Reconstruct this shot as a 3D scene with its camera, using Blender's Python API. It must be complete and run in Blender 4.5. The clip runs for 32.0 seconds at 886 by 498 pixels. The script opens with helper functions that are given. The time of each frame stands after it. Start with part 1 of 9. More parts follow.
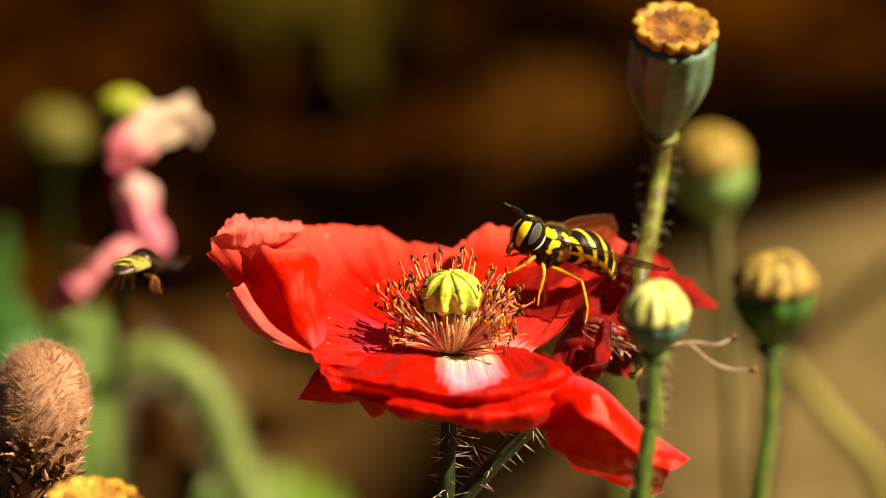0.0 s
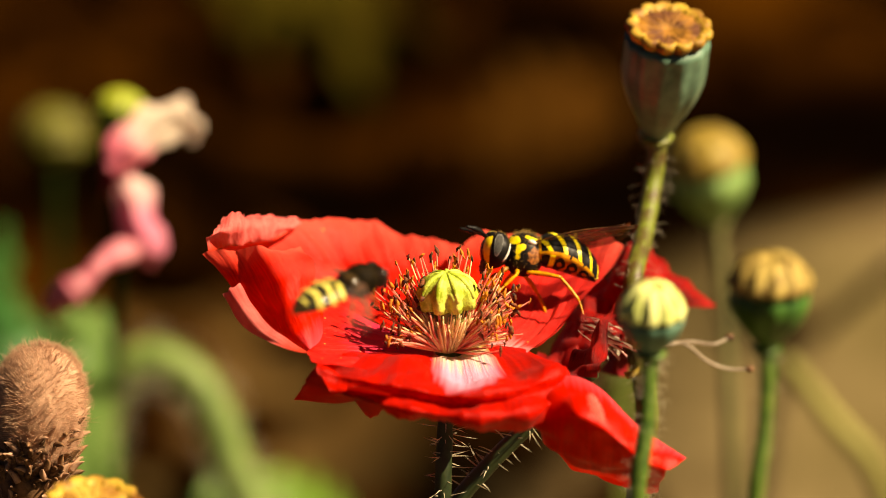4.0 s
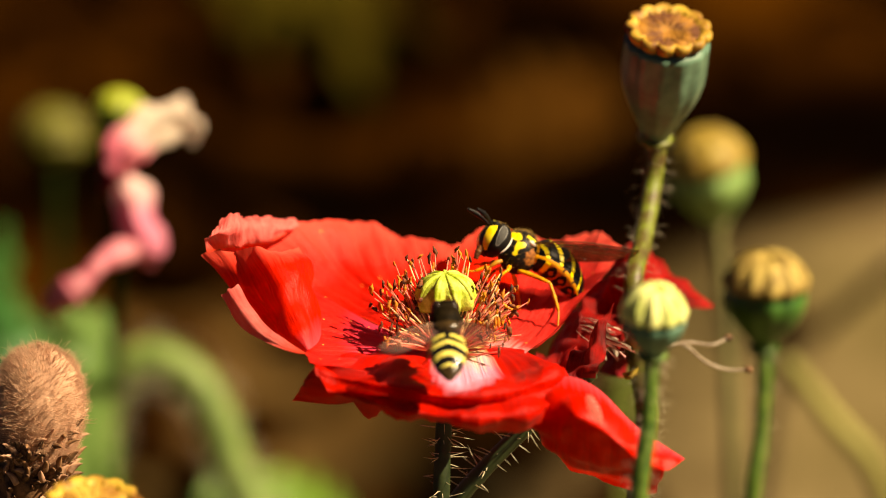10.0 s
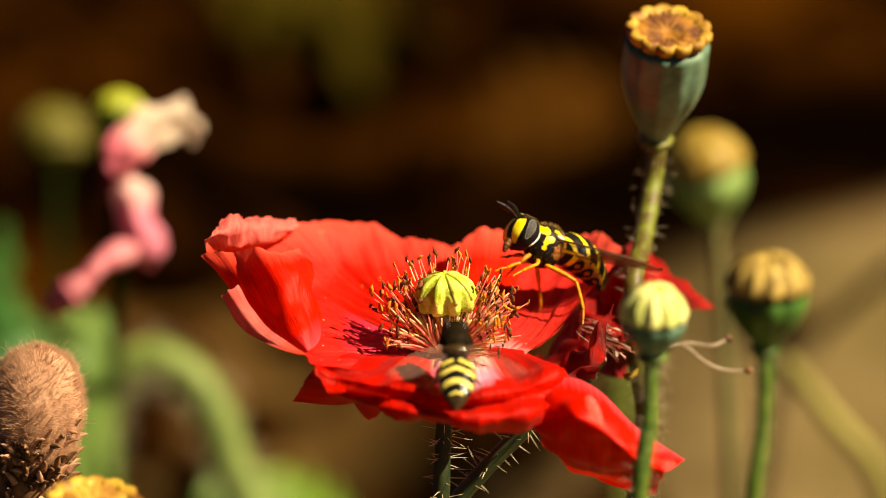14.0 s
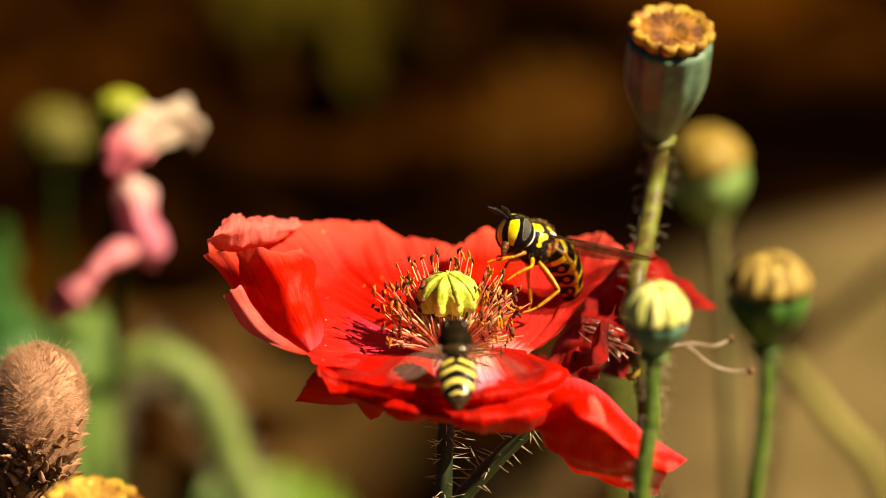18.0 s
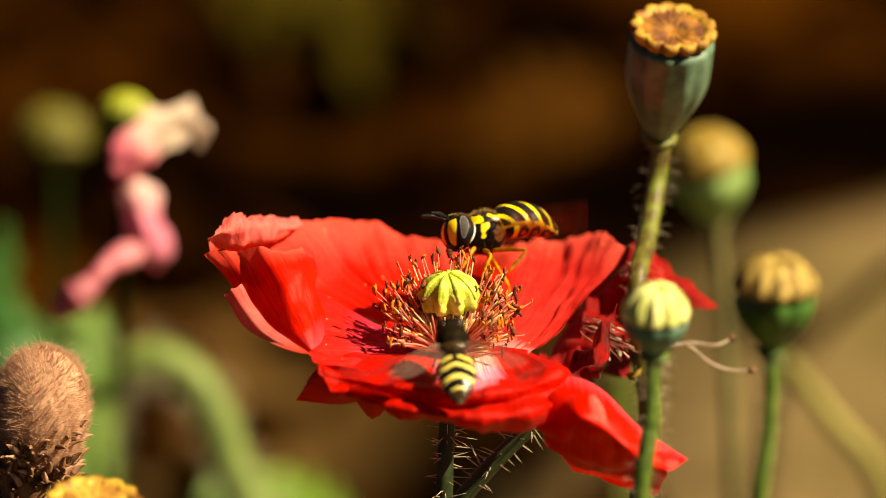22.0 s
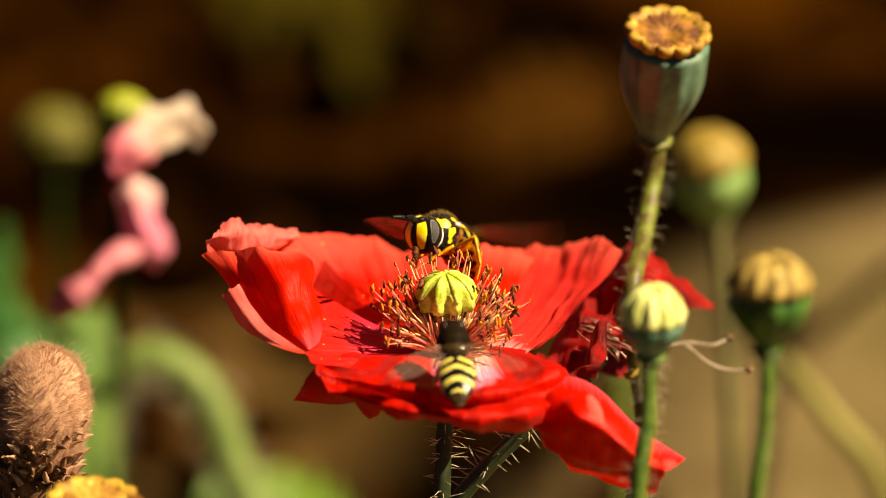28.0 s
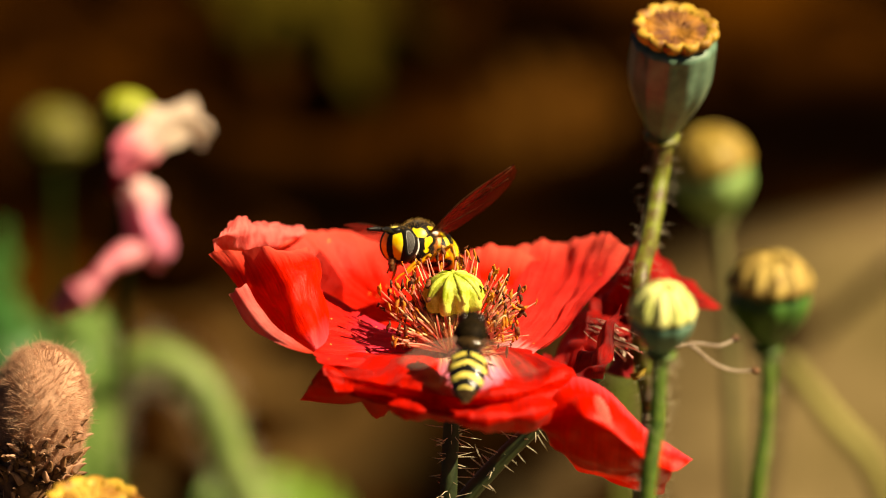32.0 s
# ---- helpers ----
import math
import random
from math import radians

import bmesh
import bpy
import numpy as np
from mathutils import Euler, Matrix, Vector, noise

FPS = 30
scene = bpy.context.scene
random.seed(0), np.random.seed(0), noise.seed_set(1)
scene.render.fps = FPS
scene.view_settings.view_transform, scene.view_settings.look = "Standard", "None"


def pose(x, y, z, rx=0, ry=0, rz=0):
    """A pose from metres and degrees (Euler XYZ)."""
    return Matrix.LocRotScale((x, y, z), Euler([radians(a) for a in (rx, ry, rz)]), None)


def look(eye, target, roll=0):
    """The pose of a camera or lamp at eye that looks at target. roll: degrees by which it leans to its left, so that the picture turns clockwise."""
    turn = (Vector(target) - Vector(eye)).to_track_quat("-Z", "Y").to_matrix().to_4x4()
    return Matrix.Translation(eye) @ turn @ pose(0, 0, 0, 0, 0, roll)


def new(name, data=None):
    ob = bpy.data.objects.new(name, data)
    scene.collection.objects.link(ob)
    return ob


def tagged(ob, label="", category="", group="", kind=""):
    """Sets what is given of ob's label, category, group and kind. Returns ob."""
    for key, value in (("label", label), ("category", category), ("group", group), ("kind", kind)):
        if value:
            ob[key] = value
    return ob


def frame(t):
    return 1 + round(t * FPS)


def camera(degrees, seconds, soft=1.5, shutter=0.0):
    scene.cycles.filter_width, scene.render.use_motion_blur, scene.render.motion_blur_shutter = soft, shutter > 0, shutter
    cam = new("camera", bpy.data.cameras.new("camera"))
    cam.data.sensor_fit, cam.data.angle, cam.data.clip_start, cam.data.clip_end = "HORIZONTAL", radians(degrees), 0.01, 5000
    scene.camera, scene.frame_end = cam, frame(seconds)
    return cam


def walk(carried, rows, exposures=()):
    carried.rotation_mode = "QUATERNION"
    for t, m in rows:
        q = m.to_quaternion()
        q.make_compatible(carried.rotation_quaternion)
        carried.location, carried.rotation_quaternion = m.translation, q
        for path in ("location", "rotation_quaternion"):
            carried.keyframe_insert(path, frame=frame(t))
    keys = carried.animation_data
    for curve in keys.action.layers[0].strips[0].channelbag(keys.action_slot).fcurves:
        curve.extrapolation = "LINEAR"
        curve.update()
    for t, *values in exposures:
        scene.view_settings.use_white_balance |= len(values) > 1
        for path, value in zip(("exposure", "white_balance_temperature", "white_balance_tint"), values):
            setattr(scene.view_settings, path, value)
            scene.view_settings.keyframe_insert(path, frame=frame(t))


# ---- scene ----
EYE = (0.0, -0.425, 0.455)
AIM = (0.0, 0.0, 0.3)
cam = camera(13.95, 32.0, soft=0.7, shutter=0.5)
cam.data.dof.use_dof = True
cam.data.dof.focus_distance = 0.4524
cam.data.dof.aperture_fstop = 12.0
walk(cam, [(0.0, look(EYE, AIM)), (32.0, look(EYE, AIM))], exposures=[(0.0, 1.12, 9100, 11), (32.0, 1.12, 9100, 11)])

# ---- world and sun ----
SUN_DIR = Vector((0.66, -0.15, 0.735)).normalized()
world = bpy.data.worlds.new("sky")
scene.world = world
world.use_nodes = True
wn = world.node_tree
sky = wn.nodes.new("ShaderNodeTexSky")
sky.sky_type = "NISHITA"
sky.sun_disc = False
sky.altitude = 1500
sky.air_density = 0.35
sky.dust_density = 0.2
sky.sun_elevation = math.asin(SUN_DIR.z)
sky.sun_rotation = math.atan2(SUN_DIR.x, SUN_DIR.y)
wn.links.new(sky.outputs[0], wn.nodes["Background"].inputs[0])
wn.nodes["Background"].inputs[1].default_value = 0.017
sun_data = bpy.data.lights.new("sun", "SUN")
sun_data.energy = 5.0
sun_data.angle = radians(0.5)
sun_data.color = (1.0, 0.90, 0.74)
sun = new("sun", sun_data)
sun.matrix_world = look(SUN_DIR * 3, (0, 0, 0))


# ---- materials ----
def node_mat(name):
    m = bpy.data.materials.new(name)
    m.use_nodes = True
    return m, m.node_tree.nodes, m.node_tree.links, m.node_tree.nodes["Principled BSDF"]


def mat(name, a, b, scale=800.0, rough=0.6, bump=0.3, detail=6.0, metal=0.0, spec=0.4, stretch=(1, 1, 1), fleck=None, bump_dist=0.0003, lo=0.35, hi=0.65, trans=0.0, coat=0.0):
    """Two colours mixed by noise at two scales, fine relief, optional flecks and light that passes through."""
    m, n, l, bsdf = node_mat(name)
    tc = n.new("ShaderNodeTexCoord")
    mp = n.new("ShaderNodeMapping")
    mp.inputs["Scale"].default_value = stretch
    l.new(tc.outputs["Object"], mp.inputs[0])
    big = n.new("ShaderNodeTexNoise")
    big.inputs["Scale"].default_value = scale
    big.inputs["Detail"].default_value = detail
    fine = n.new("ShaderNodeTexNoise")
    fine.inputs["Scale"].default_value = scale * 5.3
    fine.inputs["Detail"].default_value = 4
    l.new(mp.outputs[0], big.inputs[0])
    l.new(mp.outputs[0], fine.inputs[0])
    add = n.new("ShaderNodeMath")
    add.operation = "MULTIPLY_ADD"
    add.inputs[1].default_value = 0.35
    l.new(fine.outputs[0], add.inputs[0])
    l.new(big.outputs[0], add.inputs[2])
    ramp = n.new("ShaderNodeValToRGB")
    ramp.color_ramp.elements[0].position = lo + 0.17
    ramp.color_ramp.elements[1].position = hi + 0.17
    ramp.color_ramp.elements[0].color = (*a, 1)
    ramp.color_ramp.elements[1].color = (*b, 1)
    l.new(add.outputs[0], ramp.inputs[0])
    col = ramp.outputs[0]
    if fleck:
        v = n.new("ShaderNodeTexVoronoi")
        v.inputs["Scale"].default_value = fleck[1]
        l.new(tc.outputs["Object"], v.inputs["Vector"])
        less = n.new("ShaderNodeMath")
        less.operation = "LESS_THAN"
        less.inputs[1].default_value = fleck[2]
        l.new(v.outputs["Distance"], less.inputs[0])
        mix = n.new("ShaderNodeMix")
        mix.data_type = "RGBA"
        mix.inputs["B"].default_value = (*fleck[0], 1)
        l.new(less.outputs[0], mix.inputs["Factor"])
        l.new(col, mix.inputs["A"])
        col = mix.outputs["Result"]
    l.new(col, bsdf.inputs["Base Color"])
    rr = n.new("ShaderNodeMapRange")
    rr.inputs["To Min"].default_value = max(0.03, rough - 0.1)
    rr.inputs["To Max"].default_value = min(1, rough + 0.1)
    l.new(fine.outputs[0], rr.inputs[0])
    l.new(rr.outputs[0], bsdf.inputs["Roughness"])
    bsdf.inputs["Metallic"].default_value = metal
    bsdf.inputs["Specular IOR Level"].default_value = spec
    bsdf.inputs["Coat Weight"].default_value = coat
    bp = n.new("ShaderNodeBump")
    bp.inputs["Strength"].default_value = bump
    bp.inputs["Distance"].default_value = bump_dist
    l.new(add.outputs[0], bp.inputs["Height"])
    l.new(bp.outputs[0], bsdf.inputs["Normal"])
    if trans:
        tr = n.new("ShaderNodeBsdfTranslucent")
        l.new(col, tr.inputs[0])
        mx = n.new("ShaderNodeMixShader")
        mx.inputs[0].default_value = trans
        l.new(bsdf.outputs[0], mx.inputs[1])
        l.new(tr.outputs[0], mx.inputs[2])
        l.new(mx.outputs[0], n["Material Output"].inputs[0])
    return m


def petal_mat(name, deep, bright, base, base_end, rim=None, trans=0.30, base_v=None, pollen=False, relief_by=0.65):
    """Silky petal: veins run from the claw (u=0) to the rim (u=1); the claw is pale."""
    m, n, l, bsdf = node_mat(name)
    uv = n.new("ShaderNodeTexCoord")
    mp = n.new("ShaderNodeMapping")
    mp.inputs["Scale"].default_value = (1.6, 34.0, 1.0)
    l.new(uv.outputs["UV"], mp.inputs[0])
    vein = n.new("ShaderNodeTexNoise")
    vein.inputs["Scale"].default_value = 1.0
    vein.inputs["Detail"].default_value = 5
    vein.inputs["Roughness"].default_value = 0.62
    l.new(mp.outputs[0], vein.inputs[0])
    blot = n.new("ShaderNodeTexNoise")
    blot.inputs["Scale"].default_value = 420.0
    blot.inputs["Detail"].default_value = 7
    blot.inputs["Roughness"].default_value = 0.7
    l.new(uv.outputs["Object"], blot.inputs[0])
    mid = n.new("ShaderNodeMath")
    mid.operation = "MULTIPLY_ADD"
    mid.inputs[1].default_value = 0.55
    l.new(vein.outputs[0], mid.inputs[0])
    half = n.new("ShaderNodeMath")
    half.operation = "MULTIPLY"
    half.inputs[1].default_value = 0.45
    l.new(blot.outputs[0], half.inputs[0])
    l.new(half.outputs[0], mid.inputs[2])
    ramp = n.new("ShaderNodeValToRGB")
    ramp.color_ramp.elements[0].position = 0.32
    ramp.color_ramp.elements[1].position = 0.62
    ramp.color_ramp.elements[0].color = (*deep, 1)
    ramp.color_ramp.elements[1].color = (*bright, 1)
    l.new(mid.outputs[0], ramp.inputs[0])
    sep = n.new("ShaderNodeSeparateXYZ")
    l.new(uv.outputs["UV"], sep.inputs[0])
    wob = n.new("ShaderNodeMath")
    wob.operation = "MULTIPLY_ADD"
    wob.inputs[1].default_value = 0.25
    l.new(vein.outputs[0], wob.inputs[0])
    l.new(sep.outputs[0], wob.inputs[2])
    fade = n.new("ShaderNodeMapRange")
    fade.inputs["From Min"].default_value = base_end + 0.02
    fade.inputs["From Max"].default_value = base_end + 0.24
    fade.inputs["To Min"].default_value = 1.0
    fade.inputs["To Max"].default_value = 0.0
    l.new(wob.outputs[0], fade.inputs[0])
    amount = fade.outputs[0]
    if base_v:
        # rounded fan-shaped blotch
        terms = []
        for out, mid_at, span in ((0, 0.0, base_end), (1, base_v[0], base_v[1])):
            k = n.new("ShaderNodeMath")
            k.operation = "SUBTRACT"
            k.inputs[1].default_value = mid_at
            l.new(sep.outputs[out], k.inputs[0])
            q = n.new("ShaderNodeMath")
            q.operation = "DIVIDE"
            q.inputs[1].default_value = span
            l.new(k.outputs[0], q.inputs[0])
            p = n.new("ShaderNodeMath")
            p.operation = "MULTIPLY"
            l.new(q.outputs[0], p.inputs[0])
            l.new(q.outputs[0], p.inputs[1])
            terms.append(p)
        sm = n.new("ShaderNodeMath")
        l.new(terms[0].outputs[0], sm.inputs[0])
        l.new(terms[1].outputs[0], sm.inputs[1])
        ws = n.new("ShaderNodeMath")
        ws.operation = "MULTIPLY_ADD"
        ws.inputs[1].default_value = 1.0
        l.new(vein.outputs[0], ws.inputs[0])
        l.new(sm.outputs[0], ws.inputs[2])
        f2 = n.new("ShaderNodeMapRange")
        f2.inputs["From Min"].default_value = 1.0
        f2.inputs["From Max"].default_value = 1.85
        f2.inputs["To Min"].default_value = 1.0
        f2.inputs["To Max"].default_value = 0.0
        l.new(ws.outputs[0], f2.inputs[0])
        amount = f2.outputs[0]
    mix = n.new("ShaderNodeMix")
    mix.data_type = "RGBA"
    mix.inputs["B"].default_value = (*base, 1)
    if base_v:
        # greenish yellow at the very claw, cream further out, then the blotch's own colour
        claw = n.new("ShaderNodeValToRGB")
        claw.color_ramp.elements[0].position, claw.color_ramp.elements[0].color = 0.12, (0.90, 0.80, 0.16, 1)
        claw.color_ramp.elements[1].position, claw.color_ramp.elements[1].color = 0.26, (*base, 1)
        cream = claw.color_ramp.elements.new(0.18)
        cream.color = (0.95, 0.80, 0.58, 1)
        l.new(wob.outputs[0], claw.inputs[0])
        l.new(claw.outputs[0], mix.inputs["B"])
    l.new(amount, mix.inputs["Factor"])
    l.new(ramp.outputs[0], mix.inputs["A"])
    col = mix.outputs["Result"]
    if rim:
        rf = n.new("ShaderNodeMapRange")
        rf.inputs["From Min"].default_value = 0.86
        rf.inputs["From Max"].default_value = 1.12
        rf.inputs["To Max"].default_value = 0.75
        l.new(wob.outputs[0], rf.inputs[0])
        mix2 = n.new("ShaderNodeMix")
        mix2.data_type = "RGBA"
        mix2.inputs["B"].default_value = (*rim, 1)
        l.new(rf.outputs[0], mix2.inputs["Factor"])
        l.new(col, mix2.inputs["A"])
        col = mix2.outputs["Result"]
    if pollen:
        # sparse grains of shed pollen
        cell = n.new("ShaderNodeTexVoronoi")
        cell.inputs["Scale"].default_value = 900.0
        l.new(uv.outputs["Object"], cell.inputs["Vector"])
        near = n.new("ShaderNodeMath")
        near.operation = "LESS_THAN"
        near.inputs[1].default_value = 0.13
        l.new(cell.outputs["Distance"], near.inputs[0])
        tint = n.new("ShaderNodeSeparateColor")
        l.new(cell.outputs["Color"], tint.inputs[0])
        few = n.new("ShaderNodeMath")
        few.operation = "GREATER_THAN"
        few.inputs[1].default_value = 0.82
        l.new(tint.outputs[0], few.inputs[0])
        both = n.new("ShaderNodeMath")
        both.operation = "MULTIPLY"
        l.new(near.outputs[0], both.inputs[0])
        l.new(few.outputs[0], both.inputs[1])
        mixp = n.new("ShaderNodeMix")
        mixp.data_type = "RGBA"
        mixp.inputs["B"].default_value = (0.95, 0.45, 0.10, 1)
        l.new(both.outputs[0], mixp.inputs["Factor"])
        l.new(col, mixp.inputs["A"])
        col = mixp.outputs["Result"]
    l.new(col, bsdf.inputs["Base Color"])
    bsdf.inputs["Roughness"].default_value = 0.44
    bsdf.inputs["Specular IOR Level"].default_value = 0.17
    bsdf.inputs["Sheen Weight"].default_value = 0.03
    bsdf.inputs["Sheen Roughness"].default_value = 0.4
    mpf = n.new("ShaderNodeMapping")
    mpf.inputs["Scale"].default_value = (3.0, 120.0, 1.0)
    l.new(uv.outputs["UV"], mpf.inputs[0])
    thread = n.new("ShaderNodeTexNoise")
    thread.inputs["Scale"].default_value = 1.0
    thread.inputs["Detail"].default_value = 3
    l.new(mpf.outputs[0], thread.inputs[0])
    relief = n.new("ShaderNodeMath")
    relief.operation = "MULTIPLY_ADD"
    relief.inputs[1].default_value = 0.35
    l.new(thread.outputs[0], relief.inputs[0])
    l.new(mid.outputs[0], relief.inputs[2])
    bp = n.new("ShaderNodeBump")
    grain = n.new("ShaderNodeTexNoise")
    grain.inputs["Scale"].default_value = 2600.0
    grain.inputs["Detail"].default_value = 3
    l.new(uv.outputs["Object"], grain.inputs[0])
    rough_skin = n.new("ShaderNodeMath")
    rough_skin.operation = "MULTIPLY_ADD"
    rough_skin.inputs[1].default_value = 0.22
    l.new(grain.outputs[0], rough_skin.inputs[0])
    l.new(relief.outputs[0], rough_skin.inputs[2])
    bp.inputs["Strength"].default_value = relief_by
    bp.inputs["Distance"].default_value = 0.0008
    l.new(rough_skin.outputs[0], bp.inputs["Height"])
    l.new(bp.outputs[0], bsdf.inputs["Normal"])
    tr = n.new("ShaderNodeBsdfTranslucent")
    l.new(col, tr.inputs[0])
    mx = n.new("ShaderNodeMixShader")
    mx.inputs[0].default_value = trans
    l.new(bsdf.outputs[0], mx.inputs[1])
    l.new(tr.outputs[0], mx.inputs[2])
    l.new(mx.outputs[0], n["Material Output"].inputs[0])
    return m


def wing_mat(name, tint, opacity, rough=0.15):
    """Clear membrane, slightly tinted, with gloss."""
    m, n, l, bsdf = node_mat(name)
    bsdf.inputs["Base Color"].default_value = (*tint, 1)
    bsdf.inputs["Roughness"].default_value = rough
    tc = n.new("ShaderNodeTexCoord")
    no = n.new("ShaderNodeTexNoise")
    no.inputs["Scale"].default_value = 900
    l.new(tc.outputs["Object"], no.inputs[0])
    rg = n.new("ShaderNodeMapRange")
    rg.inputs["To Min"].default_value = opacity * 0.6
    rg.inputs["To Max"].default_value = opacity * 1.4
    l.new(no.outputs[0], rg.inputs[0])
    clear = n.new("ShaderNodeBsdfTransparent")
    clear.inputs[0].default_value = (*[0.6 + 0.4 * c for c in tint], 1)
    mx = n.new("ShaderNodeMixShader")
    l.new(rg.outputs[0], mx.inputs[0])
    l.new(clear.outputs[0], mx.inputs[1])
    l.new(bsdf.outputs[0], mx.inputs[2])
    l.new(mx.outputs[0], n["Material Output"].inputs[0])
    return m


RED = petal_mat("poppy_red", (0.5, 0.00288, 0.00128), (0.9, 0.01728, 0.00765), (0.8, 0.10, 0.14), 0.04, rim=(0.95, 0.13, 0.09), relief_by=0.40)
# the salmon rim paints in sunlight along the crinkled edge
RED_CREASED = petal_mat("poppy_red_creased", (0.62, 0.00432, 0.00255), (0.94, 0.02304, 0.017), (0.7, 0.03, 0.05), 0.0, rim=(0.95, 0.11, 0.08), pollen=True)
# paler copy of the petal red: sun on it is painted in
RED_SUNLIT = petal_mat("poppy_red_sunlit_crinkled", (0.88, 0.060, 0.055), (0.95, 0.25, 0.23), (0.9, 0.06, 0.03), 0.12)
RED_LEFT = petal_mat("poppy_red_left", (0.6, 0.0036, 0.0051), (0.9, 0.0252, 0.02125), (0.76, 0.04, 0.11), 0.40, pollen=True)
# own pale blotch; the red is darkened to paint in grazing light
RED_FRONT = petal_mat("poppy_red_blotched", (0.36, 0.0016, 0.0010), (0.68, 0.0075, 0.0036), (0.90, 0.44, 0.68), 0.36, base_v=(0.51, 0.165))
RED_RIGHT = petal_mat("poppy_red_pale_claw", (0.68, 0.0072, 0.00595), (0.96, 0.04176, 0.0357), (0.96, 0.80, 0.86), 0.03, rim=(0.95, 0.13, 0.09), pollen=True, relief_by=1.0)
# wilted red, darkened further to paint in the shade of nearby stalks
RED_WILT_SHADE = petal_mat("poppy_red_wilted_shade", (0.045, 0.0006, 0.0007), (0.40, 0.0050, 0.0042), (0.3, 0.02, 0.03), 0.05, rim=(0.46, 0.010, 0.009), trans=0.2)
# darker copy of the petal red, with shade painted into the colour
RED_SHADED = petal_mat("poppy_red_shaded", (0.36, 0.00144, 0.00085), (0.68, 0.00576, 0.00255), (0.5, 0.02, 0.02), 0.02, trans=0.22)
# deeper and less translucent, which puts shade into the drooping petal's colour
RED_DROOP_SHADE = petal_mat("poppy_red_droop_shade", (0.42, 0.0018, 0.0009), (0.80, 0.0090, 0.0042), (0.8, 0.10, 0.14), 0.0, trans=0.20, relief_by=0.22)
WILT_PINK = mat("filament_wilted", (0.50, 0.13, 0.12), (0.82, 0.46, 0.40), 700, 0.5, trans=0.3)
PINK = petal_mat("poppy_pink_wilted", (0.56, 0.07, 0.19), (0.76, 0.30, 0.40), (0.88, 0.60, 0.58), 0.16, rim=(0.70, 0.14, 0.22), trans=0.3)
CREAM = petal_mat("poppy_cream_wilted", (0.62, 0.46, 0.38), (0.80, 0.68, 0.56), (0.90, 0.22, 0.32), 0.34, trans=0.3)
PINK_PLAIN = mat("pink_wilted", (0.48, 0.09, 0.15), (0.68, 0.27, 0.32), 260, 0.6, trans=0.25)
STEM = mat("stem_green", (0.035, 0.085, 0.010), (0.10, 0.175, 0.022), 500, 0.5, trans=0.1)
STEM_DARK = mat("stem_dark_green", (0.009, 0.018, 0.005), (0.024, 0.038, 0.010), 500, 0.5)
STEM_DULL = mat("stem_dull", (0.09, 0.085, 0.03), (0.15, 0.14, 0.045), 400, 0.7)
STEM_RIPE = mat("stem_ripe", (0.07, 0.04, 0.010), (0.14, 0.18, 0.02), 420, 0.5)
HAIR = mat("bristle", (0.55, 0.50, 0.38), (0.75, 0.68, 0.5), 900, 0.35, trans=0.3)
HAIR_BROWN = mat("brown_down", (0.60, 0.36, 0.24), (0.80, 0.56, 0.40), 260, 0.6, trans=0.5)
CAPS = mat("capsule_bluegreen", (0.030, 0.075, 0.048), (0.115, 0.22, 0.15), 150, 0.38, bump=0.15, spec=0.55)
CAPS_GREEN = mat("capsule_green", (0.012, 0.055, 0.010), (0.055, 0.16, 0.025), 260, 0.42, bump=0.15)
CAPS_OLIVE = mat("capsule_olive", (0.08, 0.08, 0.018), (0.20, 0.18, 0.045), 400, 0.5, bump=0.15)
CAP_OLIVE = mat("cap_olive_gold", (0.18, 0.11, 0.016), (0.38, 0.28, 0.042), 300, 0.6)
CAPS_MID = mat("capsule_mid_green", (0.12, 0.24, 0.06), (0.22, 0.36, 0.12), 260, 0.5, bump=0.15)
CAPS_DARK = mat("capsule_dark_green", (0.04, 0.13, 0.08), (0.12, 0.22, 0.16), 260, 0.5, bump=0.15)
CAP_GOLD = mat("cap_golden", (0.17, 0.060, 0.009), (0.52, 0.33, 0.045), 330, 0.6, bump=0.5)
CAP_RUST = mat("cap_rust_dark", (0.10, 0.030, 0.008), (0.34, 0.15, 0.02), 420, 0.7, bump=0.6)
CAP_BROWN = mat("cap_rust", (0.22, 0.09, 0.012), (0.52, 0.33, 0.06), 300, 0.7)
CAP_TAN = mat("cap_tan", (0.17, 0.105, 0.022), (0.46, 0.34, 0.09), 420, 0.7, bump=0.6)
CAP_PALE = mat("cap_pale", (0.55, 0.62, 0.18), (0.80, 0.82, 0.36), 400, 0.6, trans=0.1)
CAP_LIME = mat("cap_lime", (0.31, 0.40, 0.018), (0.70, 0.77, 0.14), 650, 0.55, bump=0.8, trans=0.1)
LIME_DULL = mat("lime_dull", (0.17, 0.21, 0.012), (0.33, 0.38, 0.035), 300, 0.6)
OLIVE = mat("olive_head", (0.080, 0.076, 0.006), (0.13, 0.124, 0.009), 200, 0.6)
FILAMENT = mat("filament", (0.80, 0.20, 0.15), (0.95, 0.46, 0.34), 700, 0.45, trans=0.45)
FILAMENT_PALE = mat("filament_pale", (0.84, 0.58, 0.26), (0.95, 0.78, 0.46), 700, 0.45, trans=0.3)
ANTHER = mat("anther", (0.018, 0.005, 0.003), (0.22, 0.052, 0.008), 1500, 0.7)
ANTHER_GOLD = mat("anther_pollen", (0.34, 0.085, 0.008), (0.66, 0.25, 0.018), 1500, 0.75)
CONE = mat("cone_brown", (0.34, 0.18, 0.11), (0.54, 0.32, 0.21), 350, 0.8)
